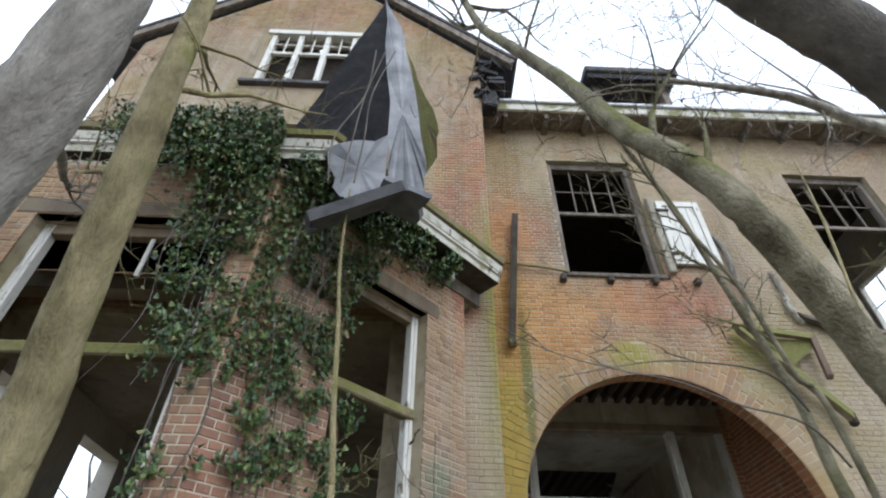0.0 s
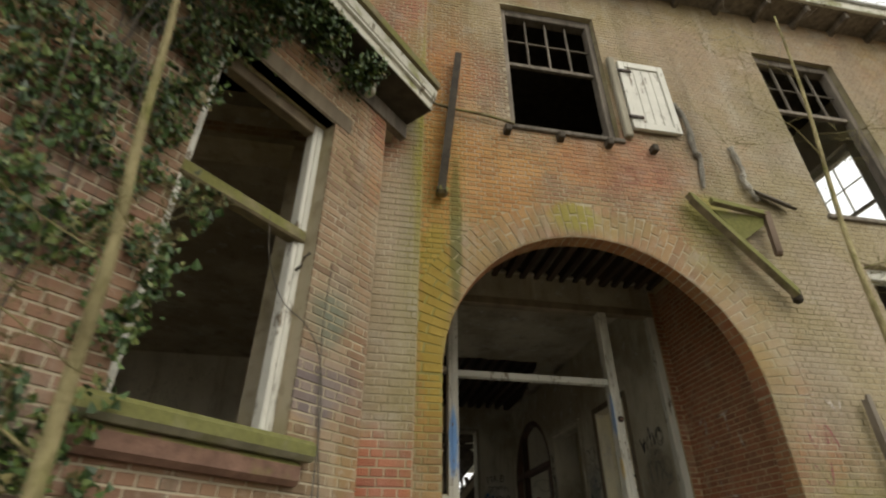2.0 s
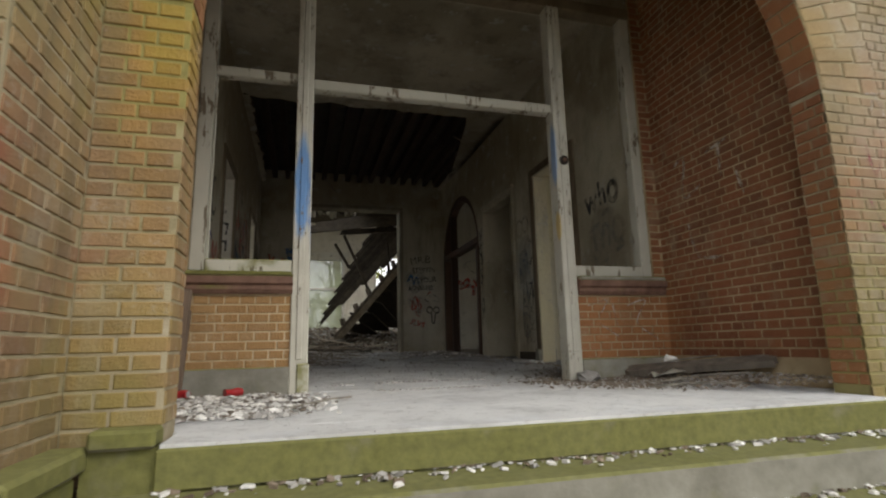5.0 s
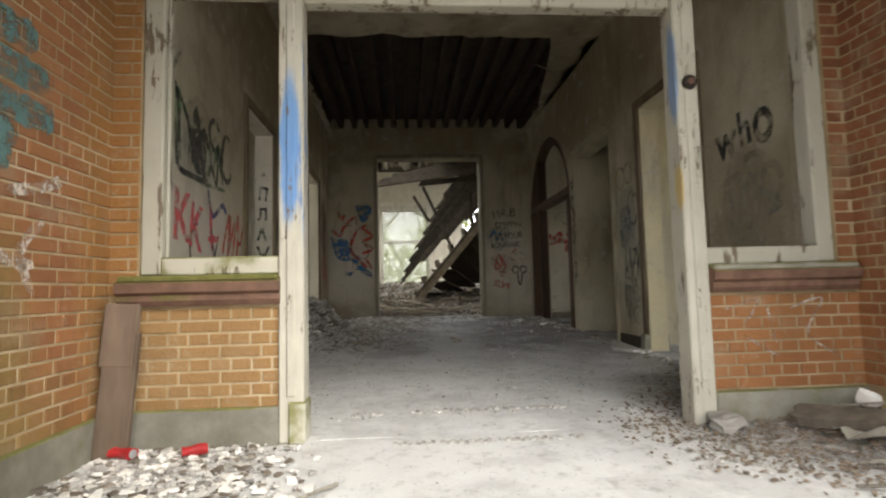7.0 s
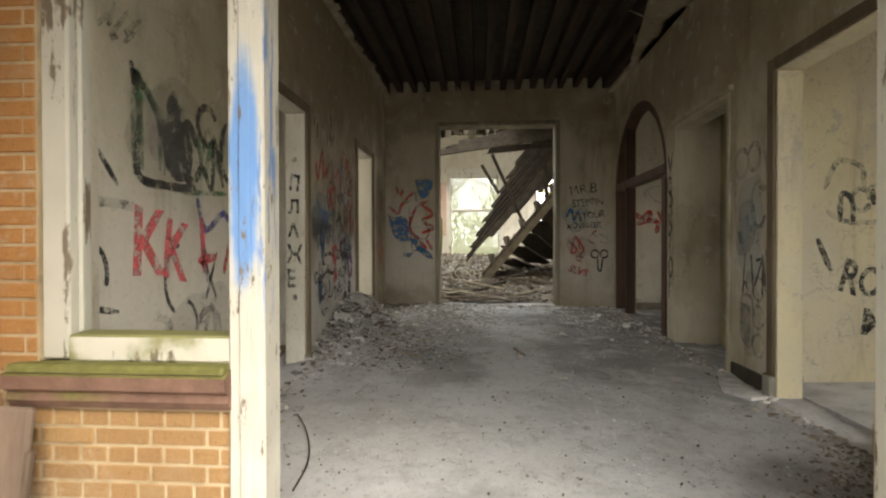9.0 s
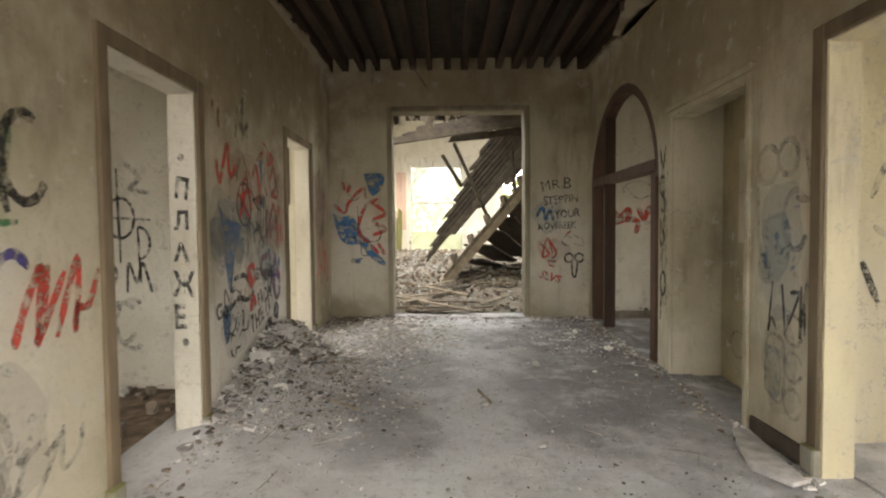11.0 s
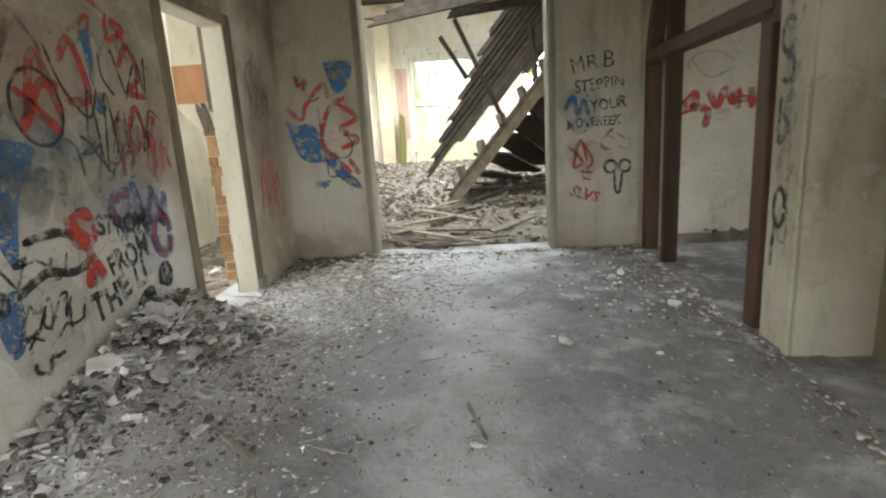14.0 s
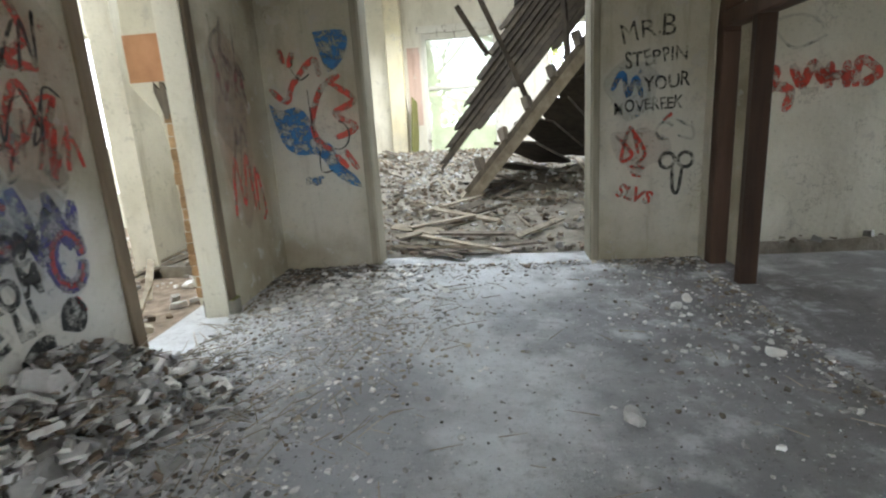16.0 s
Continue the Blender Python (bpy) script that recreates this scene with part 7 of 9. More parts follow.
def lettering(owner, face, text, u, z, size, mat, bold=0.012, turn=0.0, label="", squeeze=1.0):
    """Words in the built-in font, turned by degrees."""
    cu = bpy.data.curves.new("lettering", "FONT")
    cu.body, cu.size, cu.offset = text, size, bold
    cu.resolution_u = 3
    temp = bpy.data.objects.new("lettering", cu)
    scene.collection.objects.link(temp)
    bpy.context.view_layer.update()
    mesh = bpy.data.meshes.new_from_object(temp.evaluated_get(bpy.context.evaluated_depsgraph_get()))
    bpy.data.objects.remove(temp)
    m = face.m @ Matrix.Translation((u, -lift(), z)) @ Matrix.Rotation(radians(-turn), 4, "Y") @ Matrix(((squeeze, 0, 0, 0), (0, 0, -1, 0), (0, 1, 0, 0), (0, 0, 0, 1)))
    r = random.Random(len(text) * 7 + int(u * 100))
    for v in mesh.vertices:
        v.co.x += 0.025 * size * noise.noise(v.co * (4 / size) * 0.3)
        v.co.y += 0.03 * size * noise.noise(v.co * (4 / size) * 0.3 + Vector((9, 0, 0)))
    # each letter stands a little askew, as drawn by hand
    home = list(range(len(mesh.vertices)))

    def root(i):
        while home[i] != i:
            i = home[i]
        return i

    for p in mesh.polygons:
        for i in p.vertices[1:]:
            home[root(i)] = root(p.vertices[0])
    letters = {}
    for i in range(len(home)):
        letters.setdefault(root(i), []).append(mesh.vertices[i])
    for vs in letters.values():
        c = sum((v.co for v in vs), Vector()) / len(vs)
        turned = Matrix.Rotation(radians(r.uniform(-9, 9)), 3, "Z") @ Matrix.Diagonal((r.uniform(0.85, 1.1), r.uniform(0.85, 1.15), 1))
        shift = Vector((r.uniform(-0.02, 0.02), r.uniform(-0.06, 0.06), 0)) * size
        for v in vs:
            v.co = c + shift + turned @ (v.co - c)
    mesh.transform(m)
    mesh.name = "graffiti"
    mesh.materials.clear()
    mesh.materials.append(mat)
    ob = under(new("graffiti", mesh), owner)
    return tagged(ob, label=label)


def tag(owner, face, mat, u, z, w, h, n, width, seed, label="", slant=0.2):
    """An unreadable scrawl of n quick letters."""
    r = random.Random(seed)
    lines, step = [], w / n
    for k in range(n):
        x = u + k * step
        pts = [(x + step * r.uniform(-0.1, 1.0), z + h * r.uniform(0, 1)) for _ in range(r.choice((3, 4, 5)))]
        pts.sort(key=lambda p: r.random())
        pts[0], pts[-1] = (x, z + h * r.choice((0.0, 0.9))), (x + step, z + h * r.choice((0.1, 0.8)))
        lines.append([(a + slant * (b - z), b) for a, b in pts])
    return strokes(owner, face, mat, width, lines, label, seed=seed)


def arc_pts(cu, cz, ru, rz, a0, a1, n=9):
    return [(cu + ru * math.cos(radians(a0 + (a1 - a0) * k / n)), cz + rz * math.sin(radians(a0 + (a1 - a0) * k / n))) for k in range(n + 1)]


def W(y):
    return y - Y0


# old overspray, so faded that the plaster shows through
for owner, face, mat, u, z, ru, rz in ((hall_w, hw, HAZE_BLUE, W(12.3), 2.9, 0.45, 0.3), (hall_w, hw, HAZE_GREY, W(12.05), 2.9, 0.25, 0.35), (hall_w, hw, HAZE_RED, W(13.45), 3.2, 0.28, 0.55), (hall_w, hw, HAZE_GREY, W(13.2), 2.75, 0.4, 0.35),
                                      (hall_w, hw, HAZE_BLUE, W(13.0), 2.65, 0.3, 0.2), (hall_w, hw, HAZE_GREY, W(12.35), 2.05, 0.3, 0.25), (hall_w, hw, HAZE_BLUE, W(13.3), 2.4, 0.3, 0.35), (hall_w, hw, HAZE_RED, W(12.6), 3.35, 0.4, 0.35),
                                      (hall_w, hw, HAZE_GREY, W(9.7), 2.0, 0.45, 0.35), (hall_w, hw, HAZE_GREY, W(9.4), 3.2, 0.4, 0.35), (hall_w, hw, HAZE_RED, W(15.5), 2.9, 0.3, 0.8), (hall_w, hw, HAZE_GREY, W(15.5), 3.3, 0.35, 0.5),
                                      (hall_e, he, HAZE_BLUE, 16.24 - 11.35, 2.75, 0.22, 0.5), (hall_e, he, HAZE_GREY, 16.24 - 11.35, 1.95, 0.2, 0.4), (hall_e, he, HAZE_GREY, 16.24 - 9.2, 2.7, 0.3, 0.4), (hall_n, hn, HAZE_BLUE, 3.6, 3.1, 0.25, 0.25), (hall_n, hn, HAZE_RED, 3.65, 2.55, 0.25, 0.25)):
    r = random.Random(int(u * 77 + z * 31))
    blob(owner, face, mat, [(a + r.uniform(-0.06, 0.06), b + r.uniform(-0.06, 0.06)) for a, b in arc_pts(u, z, ru, rz, 0, 330, 11)], "faded overspray")
# west wall, before the first door
strokes(hall_w, hw, GREEN, 0.035, [[(W(9.02), 2.97), (W(9.03), 3.50), (W(9.22), 3.30), (W(9.24), 3.02)], [(W(9.28), 3.0), (W(9.34), 3.42), (W(9.48), 3.36), (W(9.55), 3.0)], [(W(9.65), 3.02), (W(9.75), 3.36), (W(9.9), 3.1), (W(9.98), 3.42)], [(W(9.05), 2.95), (W(9.5), 2.93), (W(10.0), 2.96)]], "green and black outlined tag")
strokes(hall_w, hw, BLACK, 0.05, [[(W(9.0), 3.55), (W(9.06), 3.3), (W(9.05), 2.98), (W(9.3), 2.94), (W(9.6), 2.96)], [(W(9.0), 3.52), (W(9.2), 3.35), (W(9.3), 3.12)], arc_pts(W(9.42), 3.16, 0.13, 0.16, 0, 360), [(W(9.6), 3.0), (W(9.68), 3.1), (W(9.8), 2.98), (W(9.83), 3.32), (W(9.95), 3.0)], arc_pts(W(9.75), 3.38, 0.12, 0.12, 30, 330), arc_pts(W(10.05), 3.25, 0.13, 0.2, 60, 330)], seed=3)
blob(hall_w, hw, BLACK, arc_pts(W(9.42), 3.15, 0.11, 0.13, 0, 330, 11))
blob(hall_w, hw, BLACK, arc_pts(W(9.36), 3.40, 0.06, 0.07, 0, 330, 9))
strokes(hall_w, hw, BLACK, 0.07, [[(W(9.25), 3.3), (W(9.38), 3.2), (W(9.52), 3.34), (W(9.62), 3.22)], [(W(9.3), 3.05), (W(9.44), 3.24), (W(9.5), 3.02), (W(9.58), 3.0)], [(W(9.36), 3.5), (W(9.42), 3.3), (W(9.4), 2.98)]], "black smeared figure", seed=71)
strokes(hall_w, hw, GREEN, 0.05, [[(W(9.06), 3.5), (W(9.08), 3.0)], [(W(9.1), 3.46), (W(9.28), 3.3)], [(W(9.62), 3.3), (W(9.7), 3.06), (W(9.8), 3.3)]], "green sprayed outline", seed=72)
blob(hall_w, hw, HAZE_GREY, [(W(9.12), 3.42), (W(9.3), 3.5), (W(9.4), 3.3), (W(9.3), 3.1), (W(9.14), 3.1)], "faded overspray")
lettering(hall_w, hw, "KK", W(8.98), 2.44, 0.52, PINK, 0.014, -4, "pink red letters", 0.75)
strokes(hall_w, hw, PINK, 0.06, [[(W(9.66), 2.78), (W(9.7), 2.42)], [(W(9.62), 2.5), (W(9.85), 2.52)]])
tag(hall_w, hw, RED, W(9.95), 2.40, 0.5, 0.4, 4, 0.045, 5)
strokes(hall_w, hw, VIOLET, 0.05, [[(W(9.62), 2.9), (W(9.72), 2.7), (W(9.95), 2.82), (W(10.05), 2.75)], [(W(9.68), 2.65), (W(9.75), 2.35)]])
strokes(hall_w, hw, BLACK, 0.03, [arc_pts(W(9.42), 2.4, 0.14, 0.2, 90, 250), arc_pts(W(9.45), 2.1, 0.16, 0.17, -100, 70), [(W(9.25), 1.98), (W(9.4), 1.96)], [(W(9.7), 2.5), (W(9.85), 2.25)], [(W(9.72), 2.25), (W(9.86), 2.55)], [(W(8.72), 3.1), (W(8.9), 2.9)], arc_pts(W(8.68), 2.46, 0.14, 0.16, -20, 100), [(W(8.65), 2.32), (W(8.9), 2.27)]], seed=8)
strokes(hall_w, hw, GREY, 0.05, [arc_pts(W(9.75), 1.98, 0.16, 0.2, 0, 350), [(W(9.65), 1.75), (W(9.78), 2.2), (W(9.9), 1.75)], [(W(9.2), 2.2), (W(9.33), 2.14), (W(9.25), 2.0), (W(9.42), 1.98)], arc_pts(W(8.85), 2.75, 0.25, 0.06, 20, 160)], seed=9)
tag(hall_w, hw, GREY, W(9.6), 1.65, 0.7, 0.35, 5, 0.035, 10)
tag(hall_w, hw, GREY, W(8.75), 3.62, 0.3, 0.22, 3, 0.03, 11)

# the far reveal of the first west door
rev1 = Face((0.30, 11.655), (0.72, 11.655))
for k, (ch, z) in enumerate((("П", 3.17), ("Л", 2.93), ("А", 2.68), ("Ж", 2.43), ("Е", 2.18))):
    lettering(hall_w, rev1, ch, 0.245 - 0.006 * k, z, 0.22, BLACK, 0.008, 0, "black stencil-like letter", 0.8)
for z in (3.47, 2.06):
    blob(hall_w, rev1, BLACK, arc_pts(0.31, z, 0.025, 0.032, 0, 330, 8))

# west wall between the doors
strokes(hall_w, hw, RED, 0.06, [[(W(12.0), 3.50), (W(12.06), 3.33), (W(12.22), 3.66), (W(12.26), 3.40), (W(12.42), 3.50)], [(W(12.5), 3.1), (W(12.62), 3.45), (W(12.74), 3.1)], [(W(12.45), 3.02), (W(12.62), 3.28), (W(12.75), 3.28)], [(W(12.45), 3.25), (W(12.72), 3.02)], [(W(12.78), 3.42), (W(12.9), 3.55), (W(12.98), 3.25), (W(12.8), 3.2)]], "red sprayed tag", seed=12)
strokes(hall_w, hw, BLACK, 0.022, [arc_pts(W(12.58), 3.16, 0.17, 0.2, 0, 360), [(W(12.7), 3.5), (W(12.78), 3.28), (W(12.95), 3.12), (W(13.05), 3.3)], [(W(12.9), 3.0), (W(12.98), 3.28), (W(13.02), 2.8), (W(13.12), 3.28), (W(13.16), 2.85)]], seed=13)
blob(hall_w, hw, BLUE, [(W(12.02), 3.14), (W(12.2), 3.02), (W(12.5), 2.95), (W(12.34), 2.7), (W(12.24), 2.36), (W(12.14), 2.62), (W(12.1), 2.9)], "flat blue triangle")
blob(hall_w, hw, BLUE, [(W(12.05), 2.22), (W(12.22), 2.26), (W(12.2), 2.0), (W(12.1), 1.95)])
blob(hall_w, hw, BLUE, [(W(13.0), 3.62), (W(13.08), 3.62), (W(13.06), 3.34), (W(13.02), 3.34)])
blob(hall_w, hw, BLUE, arc_pts(W(13.07), 3.21, 0.055, 0.07, 0, 330, 8))
strokes(hall_w, hw, TEAL, 0.11, [[(W(11.9), 2.9), (W(12.05), 2.75), (W(12.3), 2.85), (W(12.55), 2.8)], [(W(12.2), 3.2), (W(12.35), 3.1)]], "faded bluish spray", seed=14)
blob(hall_w, hw, GREY, [(W(11.86), 3.0), (W(12.05), 3.02), (W(12.1), 2.8), (W(12.02), 2.66), (W(11.88), 2.72)])
lettering(hall_w, hw, "Pom", W(12.1), 2.72, 0.26, GREY, 0.012, 0, squeeze=1.2)
lettering(hall_w, hw, "Go", W(11.92), 2.17, 0.2, BLACK, 0.01, 3)
strokes(hall_w, hw, BLACK, 0.05, [[(W(12.2), 2.22), (W(12.4), 2.3), (W(12.6), 2.26), (W(12.78), 2.32)], [(W(12.3), 2.48), (W(12.5), 2.5), (W(12.66), 2.46)]], seed=15)
blob(hall_w, hw, RED, [(W(12.58), 2.56), (W(12.78), 2.60), (W(12.82), 2.42), (W(12.76), 2.35), (W(12.84), 2.18), (W(12.66), 2.14), (W(12.7), 2.34), (W(12.62), 2.4)], "red paint blot")
lettering(hall_w, hw, "STROM", W(12.82), 2.42, 0.17, BLACK, 0.006, -4, squeeze=0.85)
lettering(hall_w, hw, "FROM", W(12.86), 2.16, 0.2, BLACK, 0.008, 8, "black marker words", 0.8)
lettering(hall_w, hw, "THE LI", W(12.68), 1.92, 0.23, BLACK, 0.010, 12, "black marker words", 0.85)
blob(hall_w, hw, BLACK, [(W(13.06), 1.92), (W(13.16), 1.99), (W(13.26), 1.98), (W(13.24), 1.84), (W(13.08), 1.82)])
strokes(hall_w, hw, VIOLET, 0.085, [arc_pts(W(13.12), 2.55, 0.13, 0.1, 60, 330), [(W(13.22), 2.72), (W(13.32), 2.35), (W(13.4), 2.6)], arc_pts(W(13.46), 2.32, 0.1, 0.14, 0, 350), [(W(13.4), 2.68), (W(13.5), 2.4), (W(13.56), 2.62)]], "violet and red bubble tag", seed=16)
strokes(hall_w, hw, RED, 0.03, [arc_pts(W(13.12), 2.55, 0.13, 0.1, 60, 330), arc_pts(W(13.46), 2.32, 0.1, 0.14, 0, 350), [(W(13.45), 2.12), (W(13.5), 2.02)]], seed=17)
strokes(hall_w, hw, RED, 0.05, [[(W(13.3), 3.45), (W(13.42), 3.6), (W(13.5), 3.42), (W(13.36), 3.3), (W(13.55), 3.28)], [(W(13.3), 3.05), (W(13.4), 3.2), (W(13.5), 3.0), (W(13.6), 3.15)]], seed=18)
tag(hall_w, hw, RED, W(13.15), 2.75, 0.55, 0.28, 5, 0.03, 19)
tag(hall_w, hw, BLACK, W(13.1), 2.9, 0.5, 0.3, 4, 0.015, 20)
tag(hall_w, hw, RED, W(12.9), 3.6, 0.5, 0.25, 3, 0.035, 21)
tag(hall_w, hw, BLACK, W(12.15), 1.98, 0.35, 0.2, 4, 0.02, 22)
tag(hall_w, hw, BLACK, W(12.2), 1.78, 0.2, 0.1, 2, 0.025, 23)
tag(hall_w, hw, GREY, W(12.4), 3.75, 0.3, 0.4, 2, 0.06, 24)
blob(hall_w, hw, MAROON, arc_pts(W(11.96), 3.93, 0.03, 0.06, 0, 330, 8))
blob(hall_w, hw, MAROON, arc_pts(W(12.06), 3.86, 0.03, 0.09, 0, 330, 8))
# beyond the second door
strokes(hall_w, hw, RED, 0.05, [[(W(15.3), 2.2), (W(15.4), 2.7), (W(15.5), 2.3), (W(15.62), 2.75), (W(15.7), 2.2)], [(W(15.75), 2.2), (W(15.78), 2.6), (W(15.9), 2.2), (W(15.82), 2.1)]], "faded red scrawl", seed=25)
strokes(hall_w, hw, MAROON, 0.06, [[(W(15.3), 3.6), (W(15.42), 3.2), (W(15.55), 3.55)], [(W(15.6), 3.2), (W(15.7), 3.5), (W(15.8), 3.15)]], seed=26)
tag(hall_w, hw, GREY, W(15.2), 3.4, 0.6, 0.5, 3, 0.04, 27)


# north wall
def X(x):
    return x - HALL_W


blob(hall_n, hn, BLUE, [(X(1.27), 3.83), (X(1.59), 3.82), (X(1.57), 3.6), (X(1.42), 3.46), (X(1.36), 3.52)], "flat blue patch")
blob(hall_n, hn, BLUE, [(X(0.75), 3.2), (X(0.86), 3.12), (X(1.05), 3.14), (X(1.16), 3.0), (X(1.2), 2.86), (X(1.36), 2.74), (X(1.42), 2.55), (X(1.56), 2.44), (X(1.62), 2.32), (X(1.45), 2.38), (X(1.3), 2.52), (X(1.2), 2.66), (X(0.98), 2.68), (X(0.84), 2.82)], "large flat blue shape")
strokes(hall_n, hn, RED, 0.06, [[(X(0.78), 3.33), (X(0.94), 3.2), (X(1.02), 3.36), (X(1.25), 3.58), (X(1.3), 3.42)], [(X(1.5), 3.42), (X(1.3), 3.3), (X(1.18), 3.0), (X(1.22), 2.8), (X(1.35), 2.7)], [(X(1.4), 3.35), (X(1.62), 3.18), (X(1.42), 3.06), (X(1.62), 2.92), (X(1.4), 2.82)], [(X(0.92), 3.7), (X(0.95), 3.56)], [(X(1.05), 3.66), (X(1.0), 3.52)], [(X(1.38), 2.66), (X(1.5), 2.52)], [(X(1.48), 2.7), (X(1.6), 2.5)]], "red sprayed tag", seed=31)
strokes(hall_n, hn, BLACK, 0.018, [[(X(1.02), 3.5), (X(1.1), 3.4), (X(1.2), 3.45)], [(X(1.16), 3.3), (X(1.18), 2.85)], [(X(1.22), 2.7), (X(1.22), 2.5), (X(1.34), 2.5)], arc_pts(X(1.42), 2.85, 0.12, 0.14, -110, 80)], seed=32)
lettering(hall_n, hn, "ser", X(1.04), 2.37, 0.15, BLUE, 0.006)
lettering(hall_n, hn, "MR.B", X(4.17), 3.52, 0.25, BLACK, 0.0, 6, "black marker writing", 0.95)
lettering(hall_n, hn, "STEPPIN", X(4.22), 3.28, 0.20, BLACK, 0.003, 6, "black marker writing", 0.80)
lettering(hall_n, hn, "YOUR", X(4.40), 3.07, 0.18, BLACK, 0.003, 6, "black marker writing", 0.85)
lettering(hall_n, hn, "MOVEREEK", X(4.12), 2.88, 0.16, BLACK, 0.003, 3, "black marker writing", 0.80)
strokes(hall_n, hn, BLUE, 0.05, [[(X(4.1), 3.1), (X(4.2), 3.25), (X(4.25), 3.05), (X(4.32), 3.2), (X(4.38), 3.02)]], seed=33)
strokes(hall_n, hn, RED, 0.035, [[(X(4.14), 2.68), (X(4.3), 2.5), (X(4.2), 2.45), (X(4.28), 2.75), (X(4.36), 2.5)], [(X(4.32), 2.7), (X(4.42), 2.5), (X(4.34), 2.4)], [(X(4.28), 2.38), (X(4.42), 2.36)], [(X(4.3), 2.3), (X(4.4), 2.28)], [(X(4.58), 2.8), (X(4.66), 2.86)]], "red tag", seed=34)
lettering(hall_n, hn, "SLVS", X(4.15), 2.12, 0.17, RED, 0.006, -22)
strokes(hall_n, hn, TEAL, 0.028, [arc_pts(X(4.6), 2.7, 0.08, 0.08, 30, 300), [(X(4.7), 2.8), (X(4.85), 2.72)], [(X(4.72), 2.65), (X(4.86), 2.62), (X(4.84), 2.78)]], seed=35)
strokes(hall_n, hn, BLACK, 0.035, [arc_pts(X(4.63), 2.42, 0.07, 0.07, 0, 360), arc_pts(X(4.8), 2.42, 0.07, 0.07, 0, 360), [(X(4.68), 2.36), (X(4.69), 2.14), (X(4.74), 2.12), (X(4.77), 2.34)]], seed=36)

# more old scrawls, one over another, on the west wall
for k, (mat, u, z, w, h, n, wd) in enumerate(((GREY, 12.15, 3.35, 0.5, 0.3, 4, 0.03), (BLACK, 12.7, 2.75, 0.6, 0.28, 5, 0.022), (GREY, 12.9, 3.5, 0.5, 0.25, 4, 0.025), (RED, 13.05, 2.85, 0.5, 0.3, 5, 0.025), (BLACK, 13.1, 3.25, 0.45, 0.3, 4, 0.02),
                                              (HAZE_GREY, 12.0, 2.55, 0.7, 0.3, 5, 0.08), (BLACK, 12.1, 2.25, 0.45, 0.16, 4, 0.02), (BLACK, 12.2, 1.95, 0.4, 0.14, 4, 0.02), (HAZE_BLUE, 12.2, 2.85, 0.8, 0.28, 5, 0.09), (GREY, 13.0, 2.35, 0.5, 0.25, 4, 0.03),
                                              (GREY, 15.35, 2.5, 0.4, 0.5, 3, 0.03), (GREY, 15.4, 3.1, 0.4, 0.5, 3, 0.03))):
    tag(hall_w, hw, mat, W(u), z, w, h, n, wd, 200 + k, slant=0.1)
blob(hall_w, hw, BLACK, [(W(13.32), 1.98), (W(13.45), 1.93), (W(13.5), 2.05), (W(13.42), 2.13), (W(13.34), 2.08)])
# passage, east wall and east room
pn = Face((5.0, 16.62), (10.1, 16.62))
pw = [o for o in scene.objects if o.name == "wall_passage_north"][0]
strokes(pw, pn, RED, 0.09, [[(0.45, 3.2), (0.6, 3.1), (0.75, 3.22), (0.72, 3.0)], [(0.5, 2.98), (0.72, 3.05), (0.9, 3.0), (0.86, 2.8)], [(0.9, 3.25), (1.0, 3.05), (1.1, 3.25), (1.2, 3.05)], [(1.25, 3.25), (1.25, 3.0)], [(1.22, 3.12), (1.4, 3.12)], [(1.4, 3.25), (1.42, 3.0)], [(1.5, 3.0), (1.52, 3.25), (1.7, 3.12), (1.55, 3.02)], [(1.8, 3.22), (1.9, 3.0), (2.05, 3.2)]], "bold red sprayed letters", seed=41)
strokes(pw, pn, GREY, 0.03, [arc_pts(0.9, 3.55, 0.25, 0.15, 20, 200), [(0.7, 3.6), (0.9, 3.4), (1.2, 3.5)], [(2.0, 3.4), (2.2, 3.5)]], seed=42)


def EU(y):
    return HALL_N - y


strokes(hall_e, he, BLACK, 0.04, [[(EU(13.40), 3.75), (EU(13.34), 3.55), (EU(13.26), 3.78)], arc_pts(EU(13.34), 3.36, 0.07, 0.1, 40, 320), arc_pts(EU(13.33), 3.16, 0.06, 0.08, -140, 120), [(EU(13.38), 3.0), (EU(13.38), 2.72), (EU(13.28), 2.8), (EU(13.36), 2.9)], arc_pts(EU(13.32), 2.3, 0.06, 0.12, 0, 350), [(EU(13.36), 2.2), (EU(13.38), 1.9)]], "column of black scrawled letters", seed=52)
strokes(hall_e, he, GREY, 0.05, [[(EU(13.38), 3.5), (EU(13.28), 3.1), (EU(13.36), 2.6)], arc_pts(EU(13.3), 2.55, 0.06, 0.12, 60, 300)], "faded scrawl", seed=53)
lettering(hall_e, he, "who", EU(9.52), 3.05, 0.46, BLACK, 0.012, 6, "black brushed word", 0.85)
strokes(hall_e, he, GREY, 0.06, [[(EU(9.5), 2.86), (EU(9.25), 2.92)], [(EU(9.38), 2.88), (EU(9.36), 2.6)], [(EU(9.2), 2.6), (EU(9.2), 2.85), (EU(9.08), 2.85), (EU(9.08), 2.62)], arc_pts(EU(8.9), 2.78, 0.1, 0.13, 0, 350), [(EU(8.98), 2.55), (EU(8.8), 2.62)], [(EU(9.2), 3.0), (EU(9.05), 3.03), (EU(8.95), 2.98)]], "faded grey word", seed=43)
rw = [o for o in scene.objects if o.name == "wall_recess"][0]
rf = Face((HALL_E + 0.52, 13.2), (HALL_E + 0.52, 11.6))
